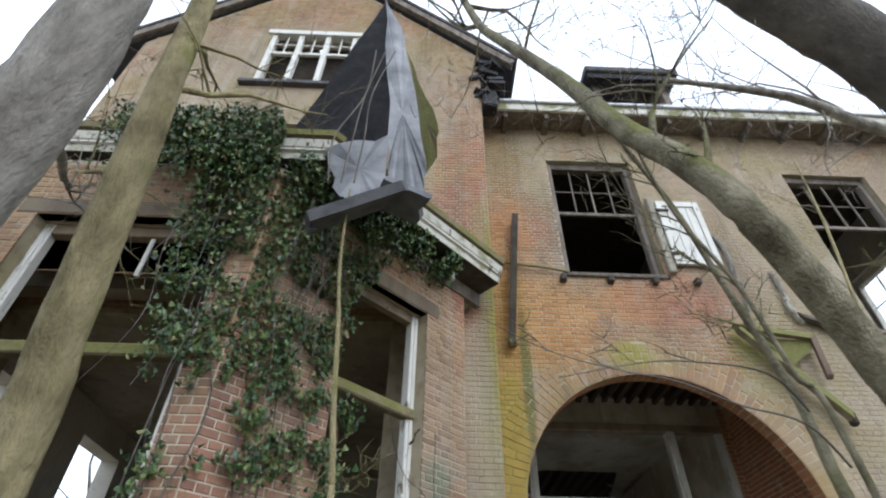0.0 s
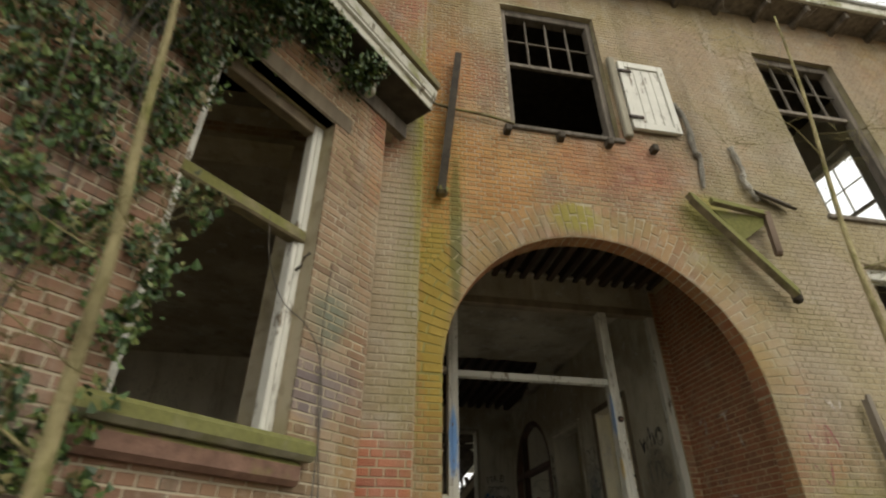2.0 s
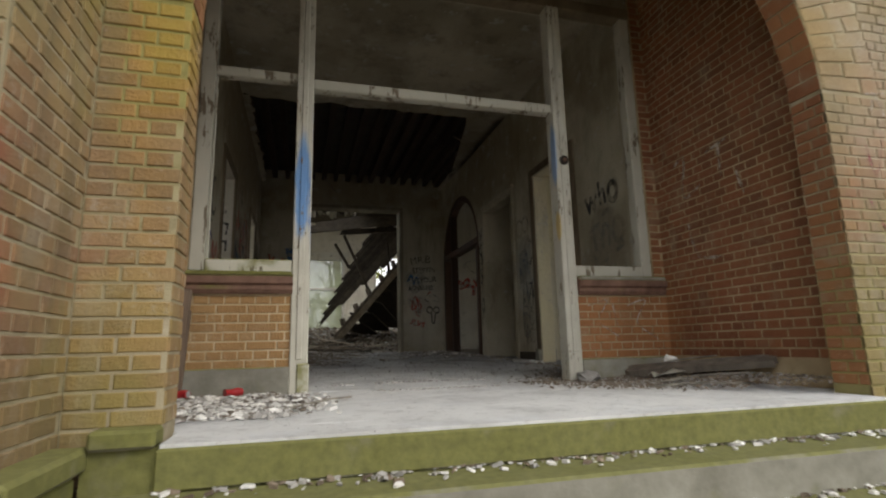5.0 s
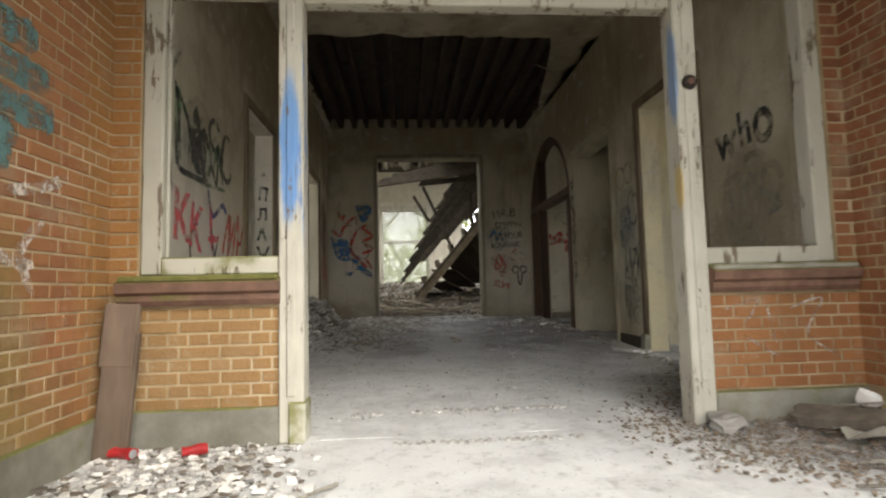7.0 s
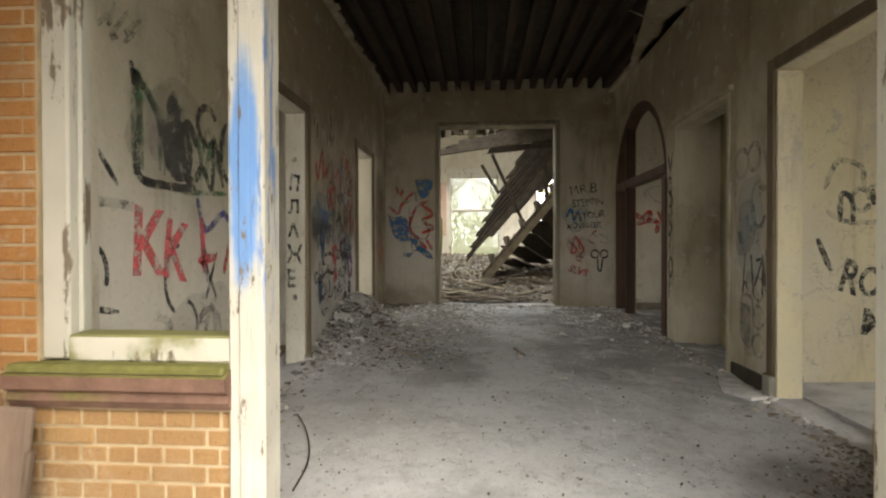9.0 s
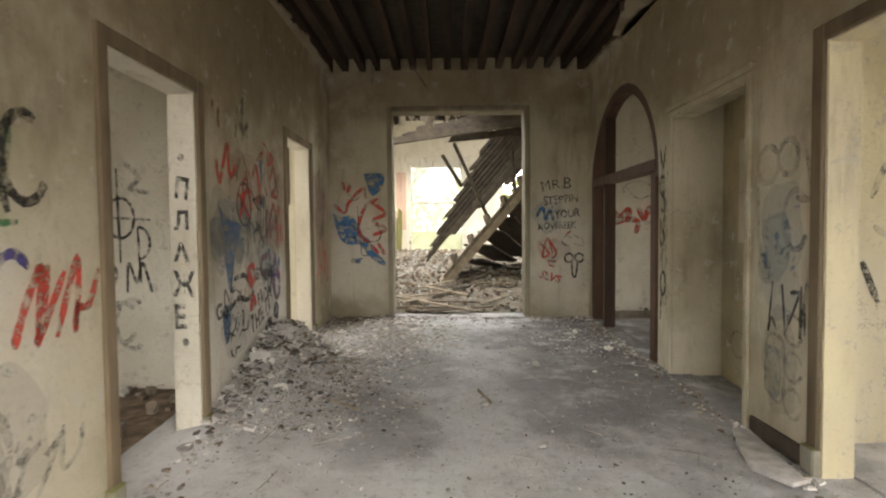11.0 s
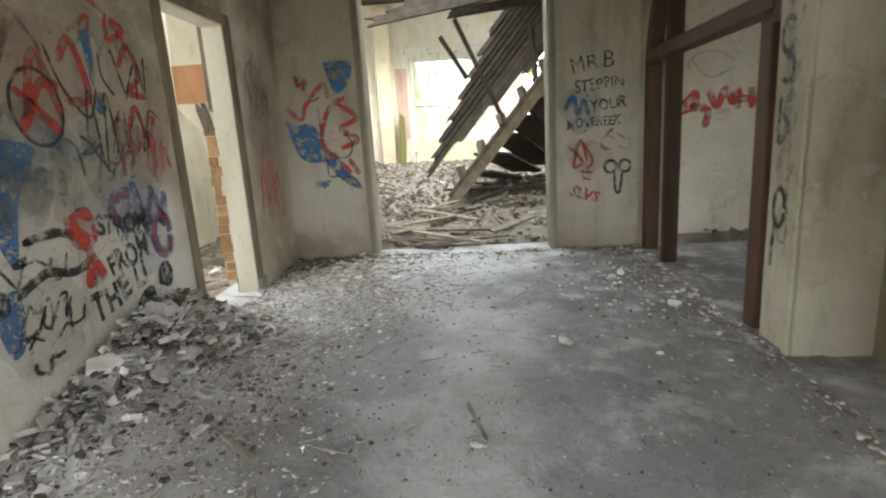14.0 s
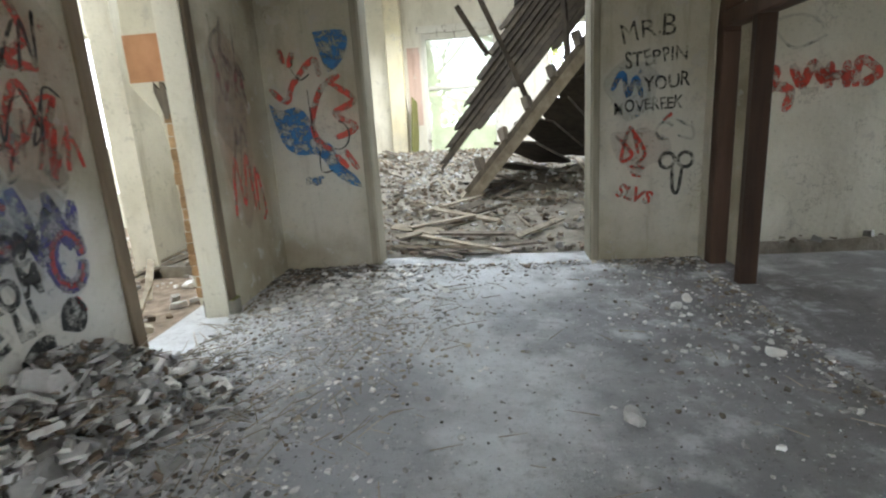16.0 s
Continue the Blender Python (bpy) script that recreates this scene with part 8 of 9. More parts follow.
strokes(rw, rf, BLACK, 0.04, [[(0.95, 2.55), (0.97, 2.8), (1.1, 2.76), (1.0, 2.66)], arc_pts(1.22, 2.68, 0.07, 0.1, 0, 350), [(1.02, 3.3), (1.1, 3.42), (1.2, 3.36)], [(1.08, 3.35), (1.04, 3.15)]], "black scrawled letters", seed=61)
strokes(rw, rf, GREY, 0.03, [[(0.66, 2.1), (0.68, 2.35), (0.82, 2.36)], [(0.68, 2.24), (0.8, 2.24)], [(0.88, 2.34), (0.9, 2.14), (1.02, 2.16), (1.0, 2.34)], arc_pts(0.42, 1.75, 0.13, 0.13, 0, 350)], "faint grey letters", seed=62)
strokes(rw, rf, MAROON, 0.05, [arc_pts(0.85, 3.85, 0.1, 0.06, 0, 350), [(0.95, 3.85), (1.15, 3.9)]], "dull red squiggle", seed=63)
strokes(hall_e, he, GREY, 0.045, [arc_pts(EU(11.5), 3.35, 0.12, 0.13, 0, 360), arc_pts(EU(11.28), 3.38, 0.1, 0.12, 0, 360), [(EU(11.62), 3.2), (EU(11.6), 2.8), (EU(11.5), 2.6)], arc_pts(EU(11.2), 2.95, 0.12, 0.2, 40, 330), [(EU(11.1), 3.4), (EU(11.05), 3.1), (EU(11.2), 3.1)], [(EU(11.2), 2.6), (EU(11.1), 2.4), (EU(11.05), 2.7)]], "grey faded tag", seed=44)
blob(hall_e, he, TEAL, [(EU(11.55), 2.95), (EU(11.3), 3.0), (EU(11.25), 2.7), (EU(11.4), 2.5), (EU(11.6), 2.55)], "faded blue spray")
tag(hall_e, he, BLACK, EU(11.5), 2.15, 0.4, 0.4, 4, 0.025, 45)
strokes(hall_e, he, GREY, 0.03, [arc_pts(EU(11.2), z, 0.09, 0.1, 20, 340) for z in (1.7, 1.95, 2.2)] + [[(EU(11.5), 1.7), (EU(11.48), 2.1), (EU(11.3), 2.08), (EU(11.32), 1.68), (EU(11.5), 1.72)]], seed=46)
blob(hall_e, he, GREY, [(EU(11.5), 2.05), (EU(11.34), 2.02), (EU(11.34), 1.72), (EU(11.5), 1.72)])
strokes(hall_e, he, GREY, 0.028, [arc_pts(EU(13.27), z, 0.06, 0.12, 40, 360) for z in (3.5, 3.2, 2.9, 2.6, 2.2)] + [[(EU(13.3), 3.7), (EU(13.22), 2.0)]], seed=47)
er = [o for o in scene.objects if o.name == "wall_east_room"][0]
ef = Face((5.38, 11.45), (10.1, 11.45))
lettering(er, ef, "ROO", 0.40, 2.18, 0.38, BLACK, 0.012, -10, "black spray letters", 0.7)
lettering(er, ef, "M", 0.58, 1.80, 0.34, BLACK, 0.010, -8, "black spray letter")
strokes(er, ef, GREY, 0.05, [[(0.28, 3.1), (0.4, 3.35), (0.6, 3.3), (0.65, 3.1), (0.9, 3.2), (0.95, 2.85), (0.5, 2.8), (0.3, 2.9)], arc_pts(0.6, 3.0, 0.08, 0.1, 0, 340)], "grey bubble letters", seed=48)
strokes(er, ef, BLACK, 0.05, [[(0.42, 2.8), (0.43, 3.05), (0.52, 3.0), (0.53, 2.8)], [(0.22, 2.65), (0.34, 2.35)], [(0.7, 3.1), (0.71, 2.95)]], seed=49)
wr = [o for o in scene.objects if o.name == "wall_west_room"][0]
wrf = Face((-6.3, 12.9), (0.30, 12.9))
lettering(wr, wrf, "N", 5.30, 3.2, 0.36, BLACK, 0.006, 0, "black brushed letter")
strokes(wr, wrf, BLACK, 0.03, [arc_pts(5.65, 3.05, 0.14, 0.2, 0, 360), [(5.32, 3.07), (5.95, 3.03)], [(5.62, 3.55), (5.64, 2.6)], arc_pts(5.82, 2.8, 0.12, 0.16, -90, 90), [(5.82, 2.95), (5.84, 2.4)], arc_pts(5.5, 2.48, 0.1, 0.12, 0, 360), [(5.32, 2.75), (5.35, 2.35), (5.42, 2.3)], [(5.7, 2.3), (5.72, 2.6), (5.8, 2.4), (5.86, 2.6), (5.95, 2.3)]], "black scrawled signs", seed=50)
strokes(wr, wrf, GREY, 0.05, [arc_pts(5.65, 2.0, 0.14, 0.2, 40, 330), arc_pts(5.75, 1.98, 0.18, 0.25, 60, 300), arc_pts(5.2, 2.0, 0.2, 0.2, 0, 350), [(5.7, 3.6), (5.85, 3.45), (5.75, 3.35), (5.95, 3.3)]], seed=51)
strokes(wr, wrf, TEAL, 0.06, [[(5.25, 2.9), (5.45, 2.75), (5.3, 2.7)], [(5.2, 3.1), (5.3, 3.0)]], seed=52)
# porch walls and front
strokes(porch_w, west_face, TEAL_BLOCK, 0.135, [[(0.92, 3.18), (1.1, 3.17), (1.28, 3.18)], [(0.95, 3.02), (1.15, 3.01), (1.36, 3.02)], [(0.98, 2.86), (1.2, 2.85), (1.40, 2.86)], [(1.16, 2.77), (1.10, 2.70), (1.07, 2.58)]], "dull teal spray patch", seed=53, out=0.007)
strokes(porch_w, west_face, CHALK, 0.05, [[(1.14, 2.50), (1.32, 2.54), (1.5, 2.62)], [(1.35, 2.4), (1.22, 2.25), (1.3, 2.08)], [(1.0, 2.28), (1.15, 2.22), (1.3, 2.2)]], "pale faint spray", seed=54, out=0.007)
strokes(porch_e, east_face, CHALK, 0.03, [[(0.3, 3.15), (0.45, 3.2), (0.4, 2.85), (0.62, 2.9)], [(0.7, 3.15), (0.95, 3.2)], [(0.85, 3.2), (0.85, 2.9)], [(0.42, 2.6), (0.5, 2.3), (0.75, 2.25)], [(1.0, 2.9), (1.05, 2.7)]], "faint chalk scrawl", seed=55, out=0.007)
strokes(dwarf_e, dw_e, CHALK, 0.014, [[(0.1, 1.9), (0.3, 1.95), (0.2, 1.8)], [(0.35, 1.92), (0.4, 1.7)], [(0.5, 1.9), (0.7, 1.95), (0.6, 1.75), (0.8, 1.6)], [(0.2, 1.75), (0.4, 1.62)]], "chalk scratches", seed=56, out=0.007)
FU = lambda x: x - 0.84
strokes(arch_wall, front, MAROON, 0.022, [[(FU(5.05), 2.75), (FU(5.1), 2.55), (FU(5.2), 2.8)], [(FU(5.25), 2.6), (FU(5.3), 2.8), (FU(5.38), 2.58)], [(FU(5.0), 2.4), (FU(5.12), 2.2), (FU(5.2), 2.42)], [(FU(5.1), 2.1), (FU(5.14), 1.9)]], "faded red scrawl", seed=57, out=0.007)
strokes(arch_wall, front, CHALK, 0.018, [[(FU(5.1), 3.1), (FU(5.3), 3.12)], [(FU(5.15), 2.98), (FU(5.2), 3.1), (FU(5.26), 2.96)], [(FU(5.4), 3.1), (FU(5.5), 2.95), (FU(5.45), 3.12)], [(FU(5.55), 2.9), (FU(5.6), 3.1)]], "white chalk scrawl", seed=58, out=0.007)


# ---- trees, ivy and hedge ----
def twigs(bm, p, d, length, radius, depth, rng, droop=0.0):
    pts, rad = [Vector(p)], [radius]
    d = Vector(d).normalized()
    n = 5
    for k in range(n):
        d = (d + Vector((rng.gauss(0, 0.16), rng.gauss(0, 0.16), rng.gauss(0.02 - droop, 0.14)))).normalized()
        pts.append(pts[-1] + d * length / n)
        rad.append(radius * (1 - 0.8 * (k + 1) / n))
    tube(bm, pts, rad, 6 if radius > 0.02 else 4)
    if depth:
        for k in range(rng.choice((3, 4, 5))):
            i = rng.randrange(1, n + 1)
            side = Vector((rng.gauss(0, 1), rng.gauss(0, 1), rng.gauss(0.2, 0.7))).normalized()
            twigs(bm, pts[i], (d * 0.6 + side).normalized(), length * rng.uniform(0.4, 0.7), max(0.003, rad[i] * 0.6), depth - 1, rng, droop)


def limb_tree(name, label, pts, radii, mat, forks, seed):
    rng = random.Random(seed)
    t = thing(name, label, "tree", (pts[0][0], pts[0][1], 0.05))
    line = smooth_line(pts, 6)
    n = len(line)
    rr = []
    for i in range(n):
        f = i / (n - 1) * (len(radii) - 1)
        k = min(int(f), len(radii) - 2)
        rr.append(radii[k] + (radii[k + 1] - radii[k]) * (f - k))
    bm = bmesh.new()
    tube(bm, line, rr, 16, 0.10, rng)
    part("trunk", bm, mat, t, smooth=True)
    for k, (i, d, ln, r) in enumerate(forks):
        bm = bmesh.new()
        twigs(bm, line[min(int(i * (n - 1)), n - 1)], d, ln, r, 3, rng)
        part("limb", bm, mat, t, smooth=True)
    return t


limb_tree("tree", "thick grey-barked tree trunk standing before the house", [(-2.25, 1.75, 0.0), (-2.15, 1.68, 1.6), (-2.05, 1.60, 2.95), (-1.93, 1.46, 4.0), (-2.0, 1.3, 5.6), (-2.3, 0.9, 9.5)], [0.28, 0.22, 0.2, 0.19, 0.17, 0.1], BARK, ((0.55, (-0.5, 0.6, 0.5), 2.4, 0.05), (0.8, (-0.8, 0.3, 0.6), 2.5, 0.06)), 1)
limb_tree("tree", "slender mossy ochre tree trunk rising past the bay", [(-1.95, 2.68, 0.0), (-1.97, 2.57, 2.25), (-1.96, 2.42, 3.05), (-1.92, 2.18, 4.1), (-1.98, 2.08, 5.2), (-2.1, 2.0, 7.0), (-2.2, 1.9, 9.5)], [0.16, 0.14, 0.13, 0.12, 0.10, 0.08, 0.05], BARK_MOSS, ((0.48, (-0.7, 0.3, 0.35), 1.6, 0.03), (0.62, (0.5, 0.5, 0.6), 1.8, 0.03), (0.7, (-0.6, 0.5, 0.6), 2.0, 0.04)), 2)
leaning = limb_tree("leaning_tree", "mossy leaning tree limb crossing before the front", [(2.3, 1.95, 0.0), (1.85, 1.72, 1.5), (1.59, 1.59, 2.37), (1.24, 1.40, 2.92), (1.12, 1.46, 3.31), (0.99, 1.65, 3.84), (0.87, 1.93, 4.75), (0.6, 2.27, 5.89), (0.4, 2.5, 6.71), (0.2, 2.7, 8.0)], [0.12, 0.09, 0.068, 0.066, 0.063, 0.06, 0.055, 0.048, 0.043, 0.038], BARK_LIMB, ((0.5, (0.35, 0.1, 0.9), 1.5, 0.022), (0.75, (0.5, -0.3, 0.9), 1.6, 0.02), (0.9, (-0.3, 0.5, 0.8), 2.0, 0.03), (0.95, (0.7, 0.3, 0.5), 2.2, 0.03), (0.42, (0.2, -0.1, 0.8), 0.5, 0.02)), 3)
bm = bmesh.new()
tube(bm, smooth_line([(0.99, 1.66, 3.86), (1.35, 2.1, 4.25), (1.45, 2.22, 4.36), (1.52, 2.32, 4.45), (1.56, 2.38, 4.52)]), [0.02 - 0.0006 * i for i in range(25)], 8, 0.1)
twigs(bm, (1.5, 2.3, 4.44), (0.2, -0.2, 0.9), 0.8, 0.007, 2, random.Random(14))
part("limb", bm, BARK_LIMB, leaning, smooth=True)
for line, r0 in (([(1.06, 1.86, 4.06), (1.256, 1.9, 3.55), (1.36, 1.9, 3.03), (1.45, 1.9, 2.55), (1.48, 1.9, 2.3), (1.49, 1.9, 2.0), (1.6, 1.9, 0.1)], 0.024), ([(1.12, 1.8, 3.9), (1.20, 1.8, 3.35), (1.38, 1.82, 2.9), (1.46, 1.84, 2.5), (1.56, 1.86, 2.2), (1.62, 1.9, 0.1)], 0.015)):
    bm = bmesh.new()
    fine = smooth_line(line, 6)
    tube(bm, fine, [r0 * (0.5 + 0.5 * i / (len(fine) - 1)) for i in range(len(fine))], 8, 0.3, random.Random(15))
    for k in (4, 8, 12, 16):
        twigs(bm, fine[k], (random.Random(k).uniform(-0.6, 0.3), 0.3, 0.7), 0.5, 0.006, 2, random.Random(40 + k))
    part("stem", bm, BARK_LIMB, leaning, smooth=True)
limb_tree("dark_tree", "dark wet-barked tree leaning overhead", [(4.4, 1.9, 0.0), (3.4, 1.6, 2.1), (2.35, 1.32, 3.95), (1.92, 1.22, 4.45), (1.5, 1.12, 4.95), (0.9, 0.9, 6.0), (0.2, 0.6, 7.5)], [0.22, 0.2, 0.17, 0.16, 0.15, 0.12, 0.08], BARK_DARK, ((0.6, (-0.5, 0.5, 0.8), 2.0, 0.025), (0.7, (0.1, 0.5, 0.9), 2.2, 0.03)), 5)
limb_tree("bare_tree", "bare winter tree with a long horizontal bough", [(7.2, 2.6, 0.0), (6.9, 2.7, 3.0), (5.6, 2.85, 5.3), (4.33, 2.89, 5.72), (3.4, 2.71, 5.95), (2.2, 2.64, 6.05)], [0.16, 0.13, 0.09, 0.06, 0.045, 0.02], BARK, ((0.55, (-0.1, 0.2, 1), 2.0, 0.02), (0.65, (-0.2, 0.1, 1), 2.2, 0.02), (0.75, (0, 0.1, -1), 1.0, 0.012), (0.8, (0.1, 0.3, 1), 1.8, 0.018), (0.45, (0.1, 0.3, 1), 2.5, 0.03), (0.9, (-0.7, 0.1, 0.6), 1.6, 0.012), (0.5, (-0.4, 0.3, 1), 2.6, 0.022), (0.6, (-0.6, 0.2, 0.8), 2.4, 0.018), (0.7, (-0.4, -0.2, 1), 2.2, 0.016), (0.85, (-0.2, 0.2, 1), 2.0, 0.014), (0.95, (-0.8, 0.2, 0.4), 1.8, 0.012)), 6)
limb_tree("sapling", "thin bare sapling growing before the front wall", [(4.95, 5.15, 0.3), (4.92, 5.2, 2.0), (5.08, 5.2, 3.2), (5.2, 5.2, 4.5), (5.6, 5.2, 6.6), (5.75, 5.15, 8.2)], [0.04, 0.034, 0.03, 0.026, 0.02, 0.012], BARK_MOSS, ((0.55, (0.9, 0, 0.25), 1.3, 0.008), (0.7, (-0.6, 0.1, 0.6), 1.2, 0.008), (0.75, (0.8, 0.1, 0.2), 1.6, 0.009), (0.85, (-0.5, 0, 0.8), 1.2, 0.008)), 7)
limb_tree("sapling", "slim mossy stem growing against the bay", [(-0.42, 3.3, 0.1), (-0.53, 3.3, 1.96), (-0.57, 3.31, 2.5), (-0.62, 3.3, 2.9), (-0.69, 3.3, 3.6), (-0.76, 3.3, 4.2), (-0.78, 3.26, 5.0)], [0.03, 0.025, 0.022, 0.02, 0.017, 0.013, 0.008], BARK_MOSS, ((0.3, (-0.7, -0.2, 0.6), 0.5, 0.005), (0.15, (-0.8, -0.3, 0.5), 0.8, 0.007)), 8)
bm = bmesh.new()
for line in ([(0.2, 1.7, 2.62), (0.469, 1.75, 2.512), (0.725, 1.75, 2.441), (0.929, 1.75, 2.402), (1.129, 1.75, 2.317), (1.343, 1.75, 2.253), (1.54, 1.88, 2.15)], [(0.484, 1.75, 2.405), (0.792, 1.75, 2.473), (0.996, 1.75, 2.488), (1.281, 1.75, 2.448), (1.48, 1.88, 2.36)]):
    fine = smooth_line(line, 6)
    tube(bm, fine, [0.0015 + 0.003 * i / (len(fine) - 1) for i in range(len(fine))], 6)
    for k in (6, 13):
        twigs(bm, fine[k], (-0.6, 0.1, 0.4), 0.2, 0.0015, 1, random.Random(60 + k))
part("limb", bm, BARK_DARK, leaning, "long thin drooping twigs", smooth=True)
vine = thing("dry_vine", "thin dry vine stems climbing the bay pier", "vine", bay_east.at(2.45, -0.05, 0.2))
for k, line in enumerate((((1.70, 0.02, 3.62), (1.74, -0.02, 3.25), (1.88, -0.05, 2.98), (2.12, -0.05, 2.88), (2.28, -0.035, 2.7), (2.36, -0.03, 2.3), (2.37, -0.03, 1.5), (2.38, -0.05, 0.15)), ((2.30, -0.02, 3.5), (2.27, -0.035, 3.0), (2.33, -0.03, 2.4), (2.45, -0.03, 1.6), (2.5, -0.06, 0.15)))):
    bm = bmesh.new()
    fine = smooth_line([bay_east.at(*q) for q in line], 6)
    tube(bm, fine, [0.0025 + 0.0035 * i / (len(fine) - 1) for i in range(len(fine))], 5)
    part("stem", bm, BARK_DARK, vine)
# background trees
bg = limb_tree("bare_tree", "bare winter tree standing behind the house", [(-14, 12, 0), (-14.1, 12.1, 4), (-13.8, 12.0, 8), (-13.9, 12.2, 13)], [0.3, 0.24, 0.17, 0.05], BARK, ((0.35, (0.7, 0.2, 0.7), 4, 0.09), (0.45, (-0.6, 0.4, 0.7), 4.5, 0.09), (0.55, (0.2, -0.8, 0.6), 4, 0.08), (0.65, (0.5, 0.5, 0.8), 3.5, 0.07), (0.8, (-0.4, -0.3, 0.9), 3, 0.05)), 9)
tagged(bg, group="bare trees round the house")
for k, (x, y) in enumerate(((-12, 6), (-17, 17), (-11, 20), (-4, 31), (3.5, 33), (9, 30), (17, 12), (15, 22), (20, 4), (-20, 9), (0, 40), (13, 36))):
    copy_thing(bg, pose(x, y, 0.0, 0, 0, 57 * k))


def leaf(r, s):
    """A lobed, folded leaf: points of its outline and its faces."""
    f = r.uniform(0.1, 0.35)
    pts = [(0, -0.1, 0), (0.45, 0.1, f), (0.32, 0.45, f * 0.8), (0, 1.0, 0), (-0.32, 0.45, f * 0.8), (-0.45, 0.1, f)]
    return [Vector(p) * s for p in pts], [(0, 1, 2, 3), (0, 3, 4, 5)]


ivy = thing("ivy", "thick green ivy hanging over the bay corner and cornice", "ivy", (-1.5, 3.5, 0.1))


def ivy_places(r):
    while True:
        k = r.random()
        if k < 0.40:
            u, z = r.uniform(0.0, 1.35), r.uniform(1.7, 5.6)
            lim = (1.08 if z < 3.4 else 0.6) + 0.75 * max(0, min(1, (z - 2.6) / 2.4)) + 0.12 * noise.noise((z * 2, 0, 0))
            if u > lim or (z < 3.2 and noise.noise((u * 2.5, z * 1.6, 3)) < 0.0 and not 0.8 < u < 1.1) or noise.noise((u * 4, z * 3, 0)) < -0.16:
                continue
            return bay_east.at(u, -abs(r.gauss(0.05, 0.09)), z), bay_east
        if k < 0.68:
            u, z = r.uniform(1.6, 2.5), r.uniform(1.7, 5.6)
            lim = 2.25 - 0.45 * max(0, min(1, (z - 2.4) / 1.6))
            if u < lim + 0.15 * noise.noise((z * 2, 4, 0)) or (z < 3.3 and noise.noise((u * 2.5, z * 1.6, 3)) < 0.0) or noise.noise((u * 4, z * 3, 7)) < -0.2:
                continue
            return bay_front.at(u, -abs(r.gauss(0.06, 0.1)), z), bay_front
        if k < 0.86:
            u = 0.75 + 1.75 * r.random() ** 0.6
            z = 5.95 - abs(r.gauss(0, 0.36)) * (0.5 + u / 3)
            return bay_front.at(u, -0.36 - r.uniform(-0.2, 0.12), z), bay_front
        u = r.uniform(0.0, 2.35)
        z = 5.62 - abs(r.gauss(0, 0.3)) * (1.3 - u / 3)
        if noise.noise((u * 3, z * 3, 11)) < -0.1:
            continue
        return bay_east.at(u, -0.3 + r.uniform(-0.1, 0.3), z), bay_east


rng = random.Random(101)
verts, faces = [], []
near_leaves = []
for k in range(19000):
    p, f = ivy_places(rng)
    s = rng.uniform(0.022, 0.062)
    m = Matrix.Translation(p) @ f.m.to_3x3().to_4x4() @ Euler((radians(rng.gauss(115, 30)), radians(rng.gauss(0, 30)), radians(rng.gauss(180, 50)))).to_matrix().to_4x4()
    if len(near_leaves) < 240 and p.z < 3.4:
        near_leaves.append((m, s))
        continue
    pts, fs = leaf(rng, s)
    o = len(verts)
    verts += [m @ q for q in pts]
    faces += [tuple(o + i for i in q) for q in fs]
mesh = bpy.data.meshes.new("ivy_foliage")
mesh.from_pydata(verts, [], faces)
mesh.materials.append(IVY)
tagged(under(new("ivy_foliage", mesh), ivy), kind="stuff")
pts, fs = leaf(random.Random(5), 1.0)
leaf_mesh = bpy.data.meshes.new("leaf")
leaf_mesh.from_pydata(pts, [], fs)
leaf_mesh.materials.append(IVY)
for m, s in near_leaves:
    o = bpy.data.objects.new("leaf", leaf_mesh)
    scene.collection.objects.link(o)
    o.matrix_basis = m @ Matrix.Diagonal((s, s, s, 1))
    under(o, ivy)
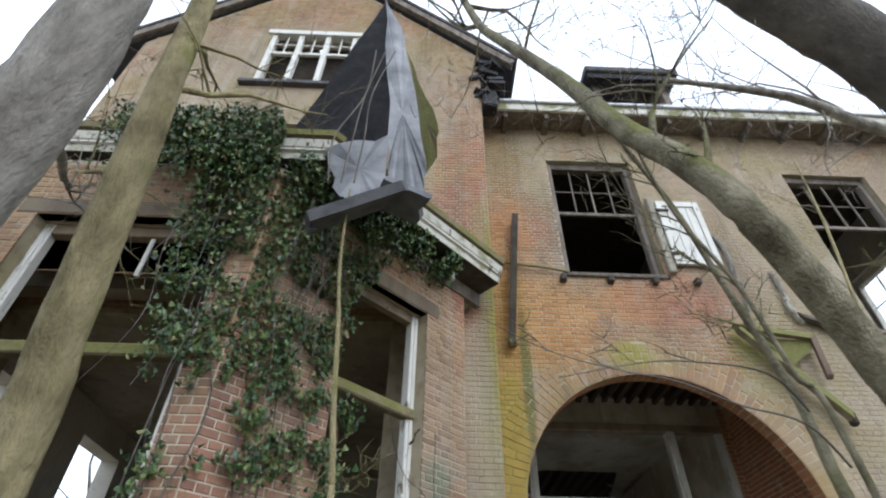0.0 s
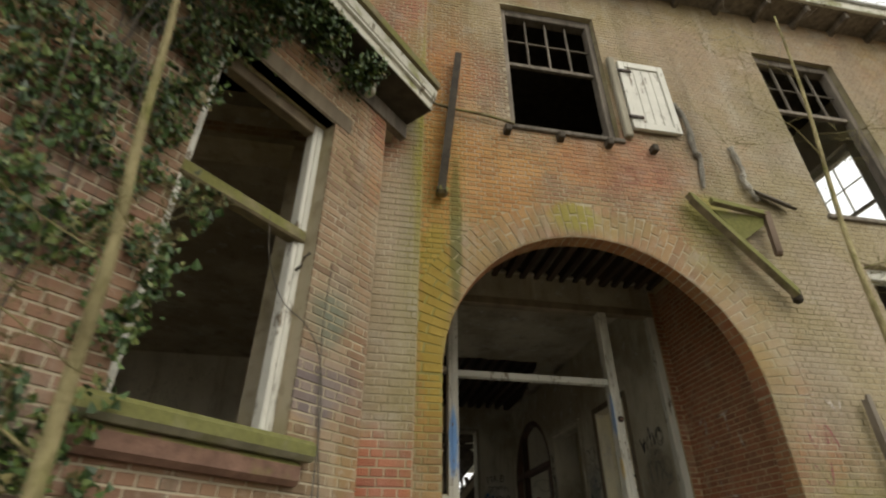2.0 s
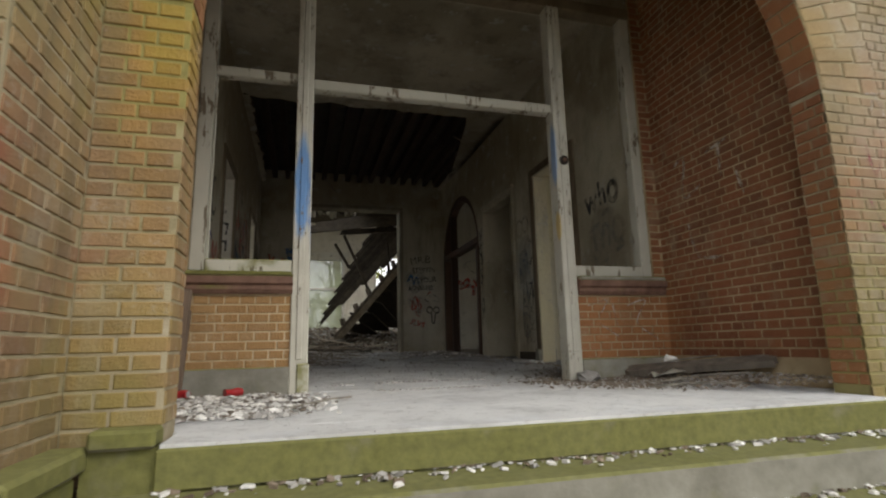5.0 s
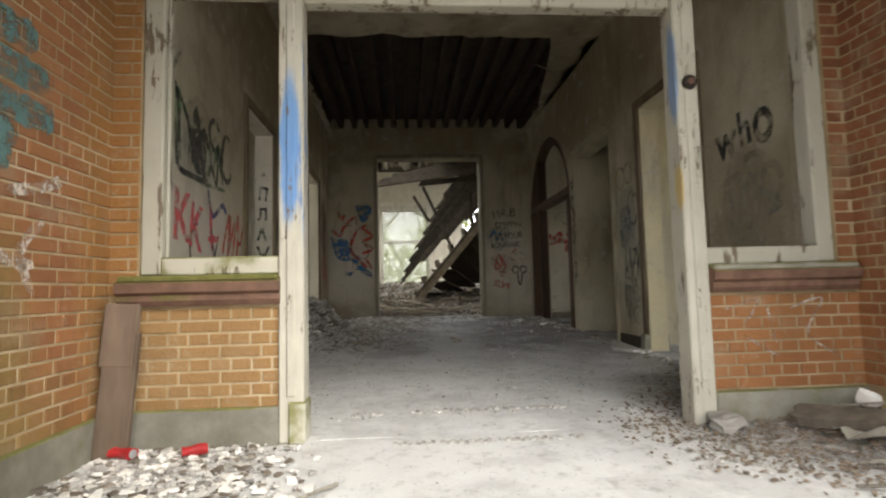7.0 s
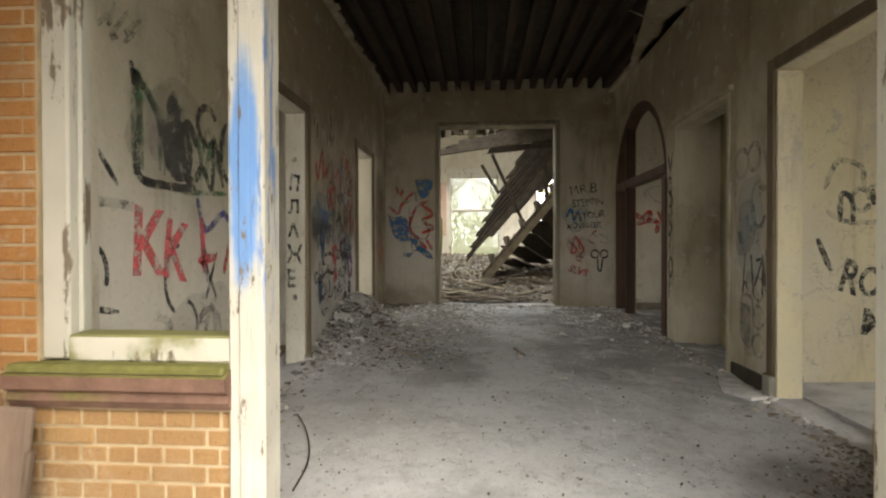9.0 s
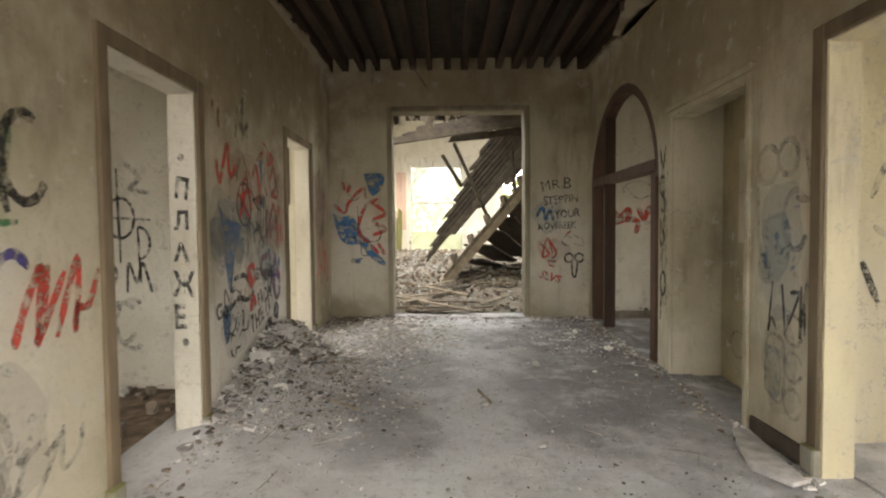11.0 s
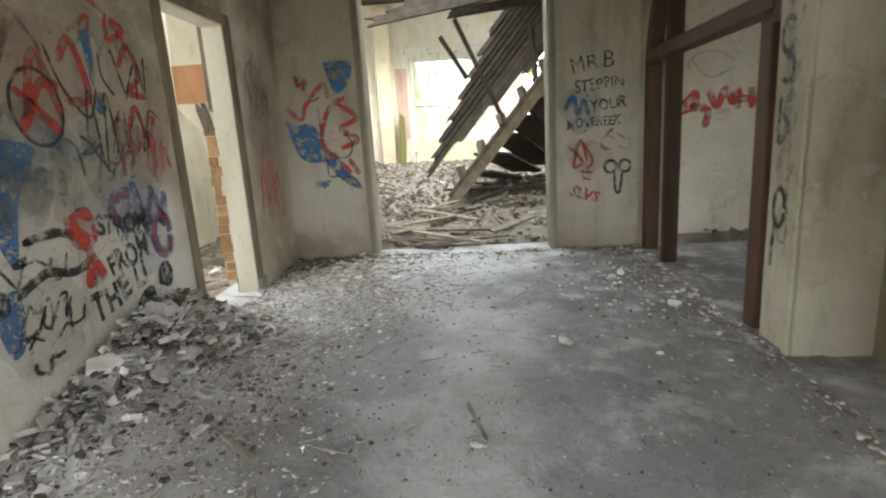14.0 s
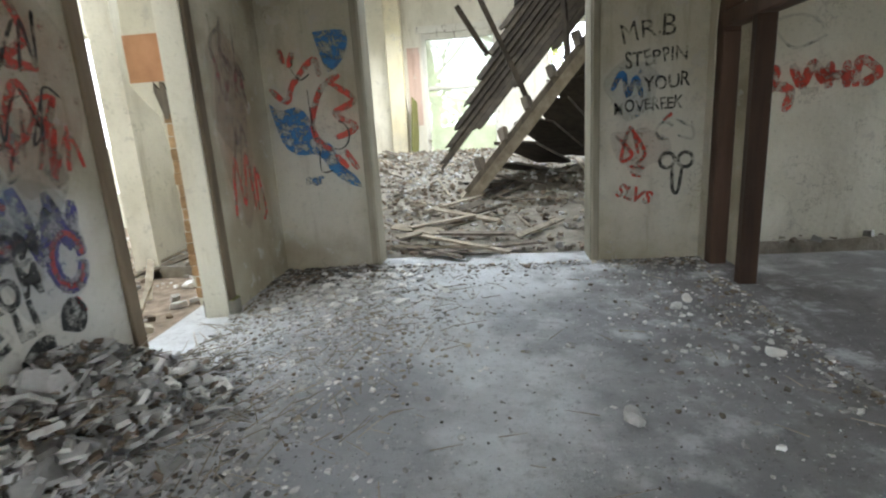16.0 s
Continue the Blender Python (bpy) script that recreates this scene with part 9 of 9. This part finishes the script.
for k in range(14):
    bm = bmesh.new()
    u0, z0 = rng.uniform(0.1, 0.9), rng.uniform(4.4, 5.4)
    hang_f, hu = (bay_east, u0) if k % 3 else (bay_front, 2.4 - 0.7 * u0)
    ln = rng.uniform(0.8, 2.2)
    tube(bm, smooth_line([hang_f.at(hu + rng.gauss(0, 0.07), -0.12 - rng.random() * 0.18, z0 - ln * t) for t in (0, 0.25, 0.5, 0.75, 1)], 5), [0.006 - 0.0002 * i for i in range(21)], 5)
    part("tendril", bm, BARK_DARK, ivy)
for k in range(5):
    bm = bmesh.new()
    u = rng.uniform(0.05, 0.5)
    f = bay_east if k % 2 else bay_front
    uu = u if k % 2 else 2.5 - u * 0.8
    tube(bm, smooth_line([f.at(uu + rng.uniform(-0.12, 0.12), -0.03, z) for z in (0.1, 0.9, 1.6, 2.3, 3.0, 3.8, 4.6, 5.6)], 5), [0.009 - 0.00015 * i for i in range(40)], 5)
    part("stem", bm, BARK_DARK, ivy)

hedge = thing("hedge", "pale green overgrown shrubs outside the back window", "shrubs", (3, 26.5, 0.1))
verts, faces = [], []
for k in range(9000):
    x, y = rng.uniform(-3, 9.5), rng.gauss(27.0, 0.7)
    z = rng.uniform(0.1, 4.4 + 1.3 * noise.noise((x * 0.7, 0, 0)))
    if noise.noise((x * 1.3, y, z * 1.3)) < -0.2:
        continue
    m = Matrix.Translation((x, y, z)) @ Euler((rng.uniform(0, 6.28), rng.uniform(0, 6.28), rng.uniform(0, 6.28))).to_matrix().to_4x4()
    pts, fs = leaf(rng, rng.uniform(0.07, 0.2))
    o = len(verts)
    verts += [m @ q for q in pts]
    faces += [tuple(o + i for i in q) for q in fs]
mesh = bpy.data.meshes.new("shrub_foliage")
mesh.from_pydata(verts, [], faces)
mesh.materials.append(HEDGE)
tagged(under(new("shrub_foliage", mesh), hedge), kind="stuff")
bm = bmesh.new()
for k in range(40):
    x, y = rng.uniform(-2.5, 9), rng.gauss(27, 0.5)
    tube(bm, smooth_line([(x, y, 0), (x + rng.gauss(0, 0.2), y, 2), (x + rng.gauss(0, 0.5), y + rng.gauss(0, 0.3), 4.6)]), [0.02] * 13, 5)
tagged(part("shrub_stems", bm, BARK, hedge), kind="stuff")


# ---- bricks, laid last ----
for job in LAY:
    lay_bricks(*job)
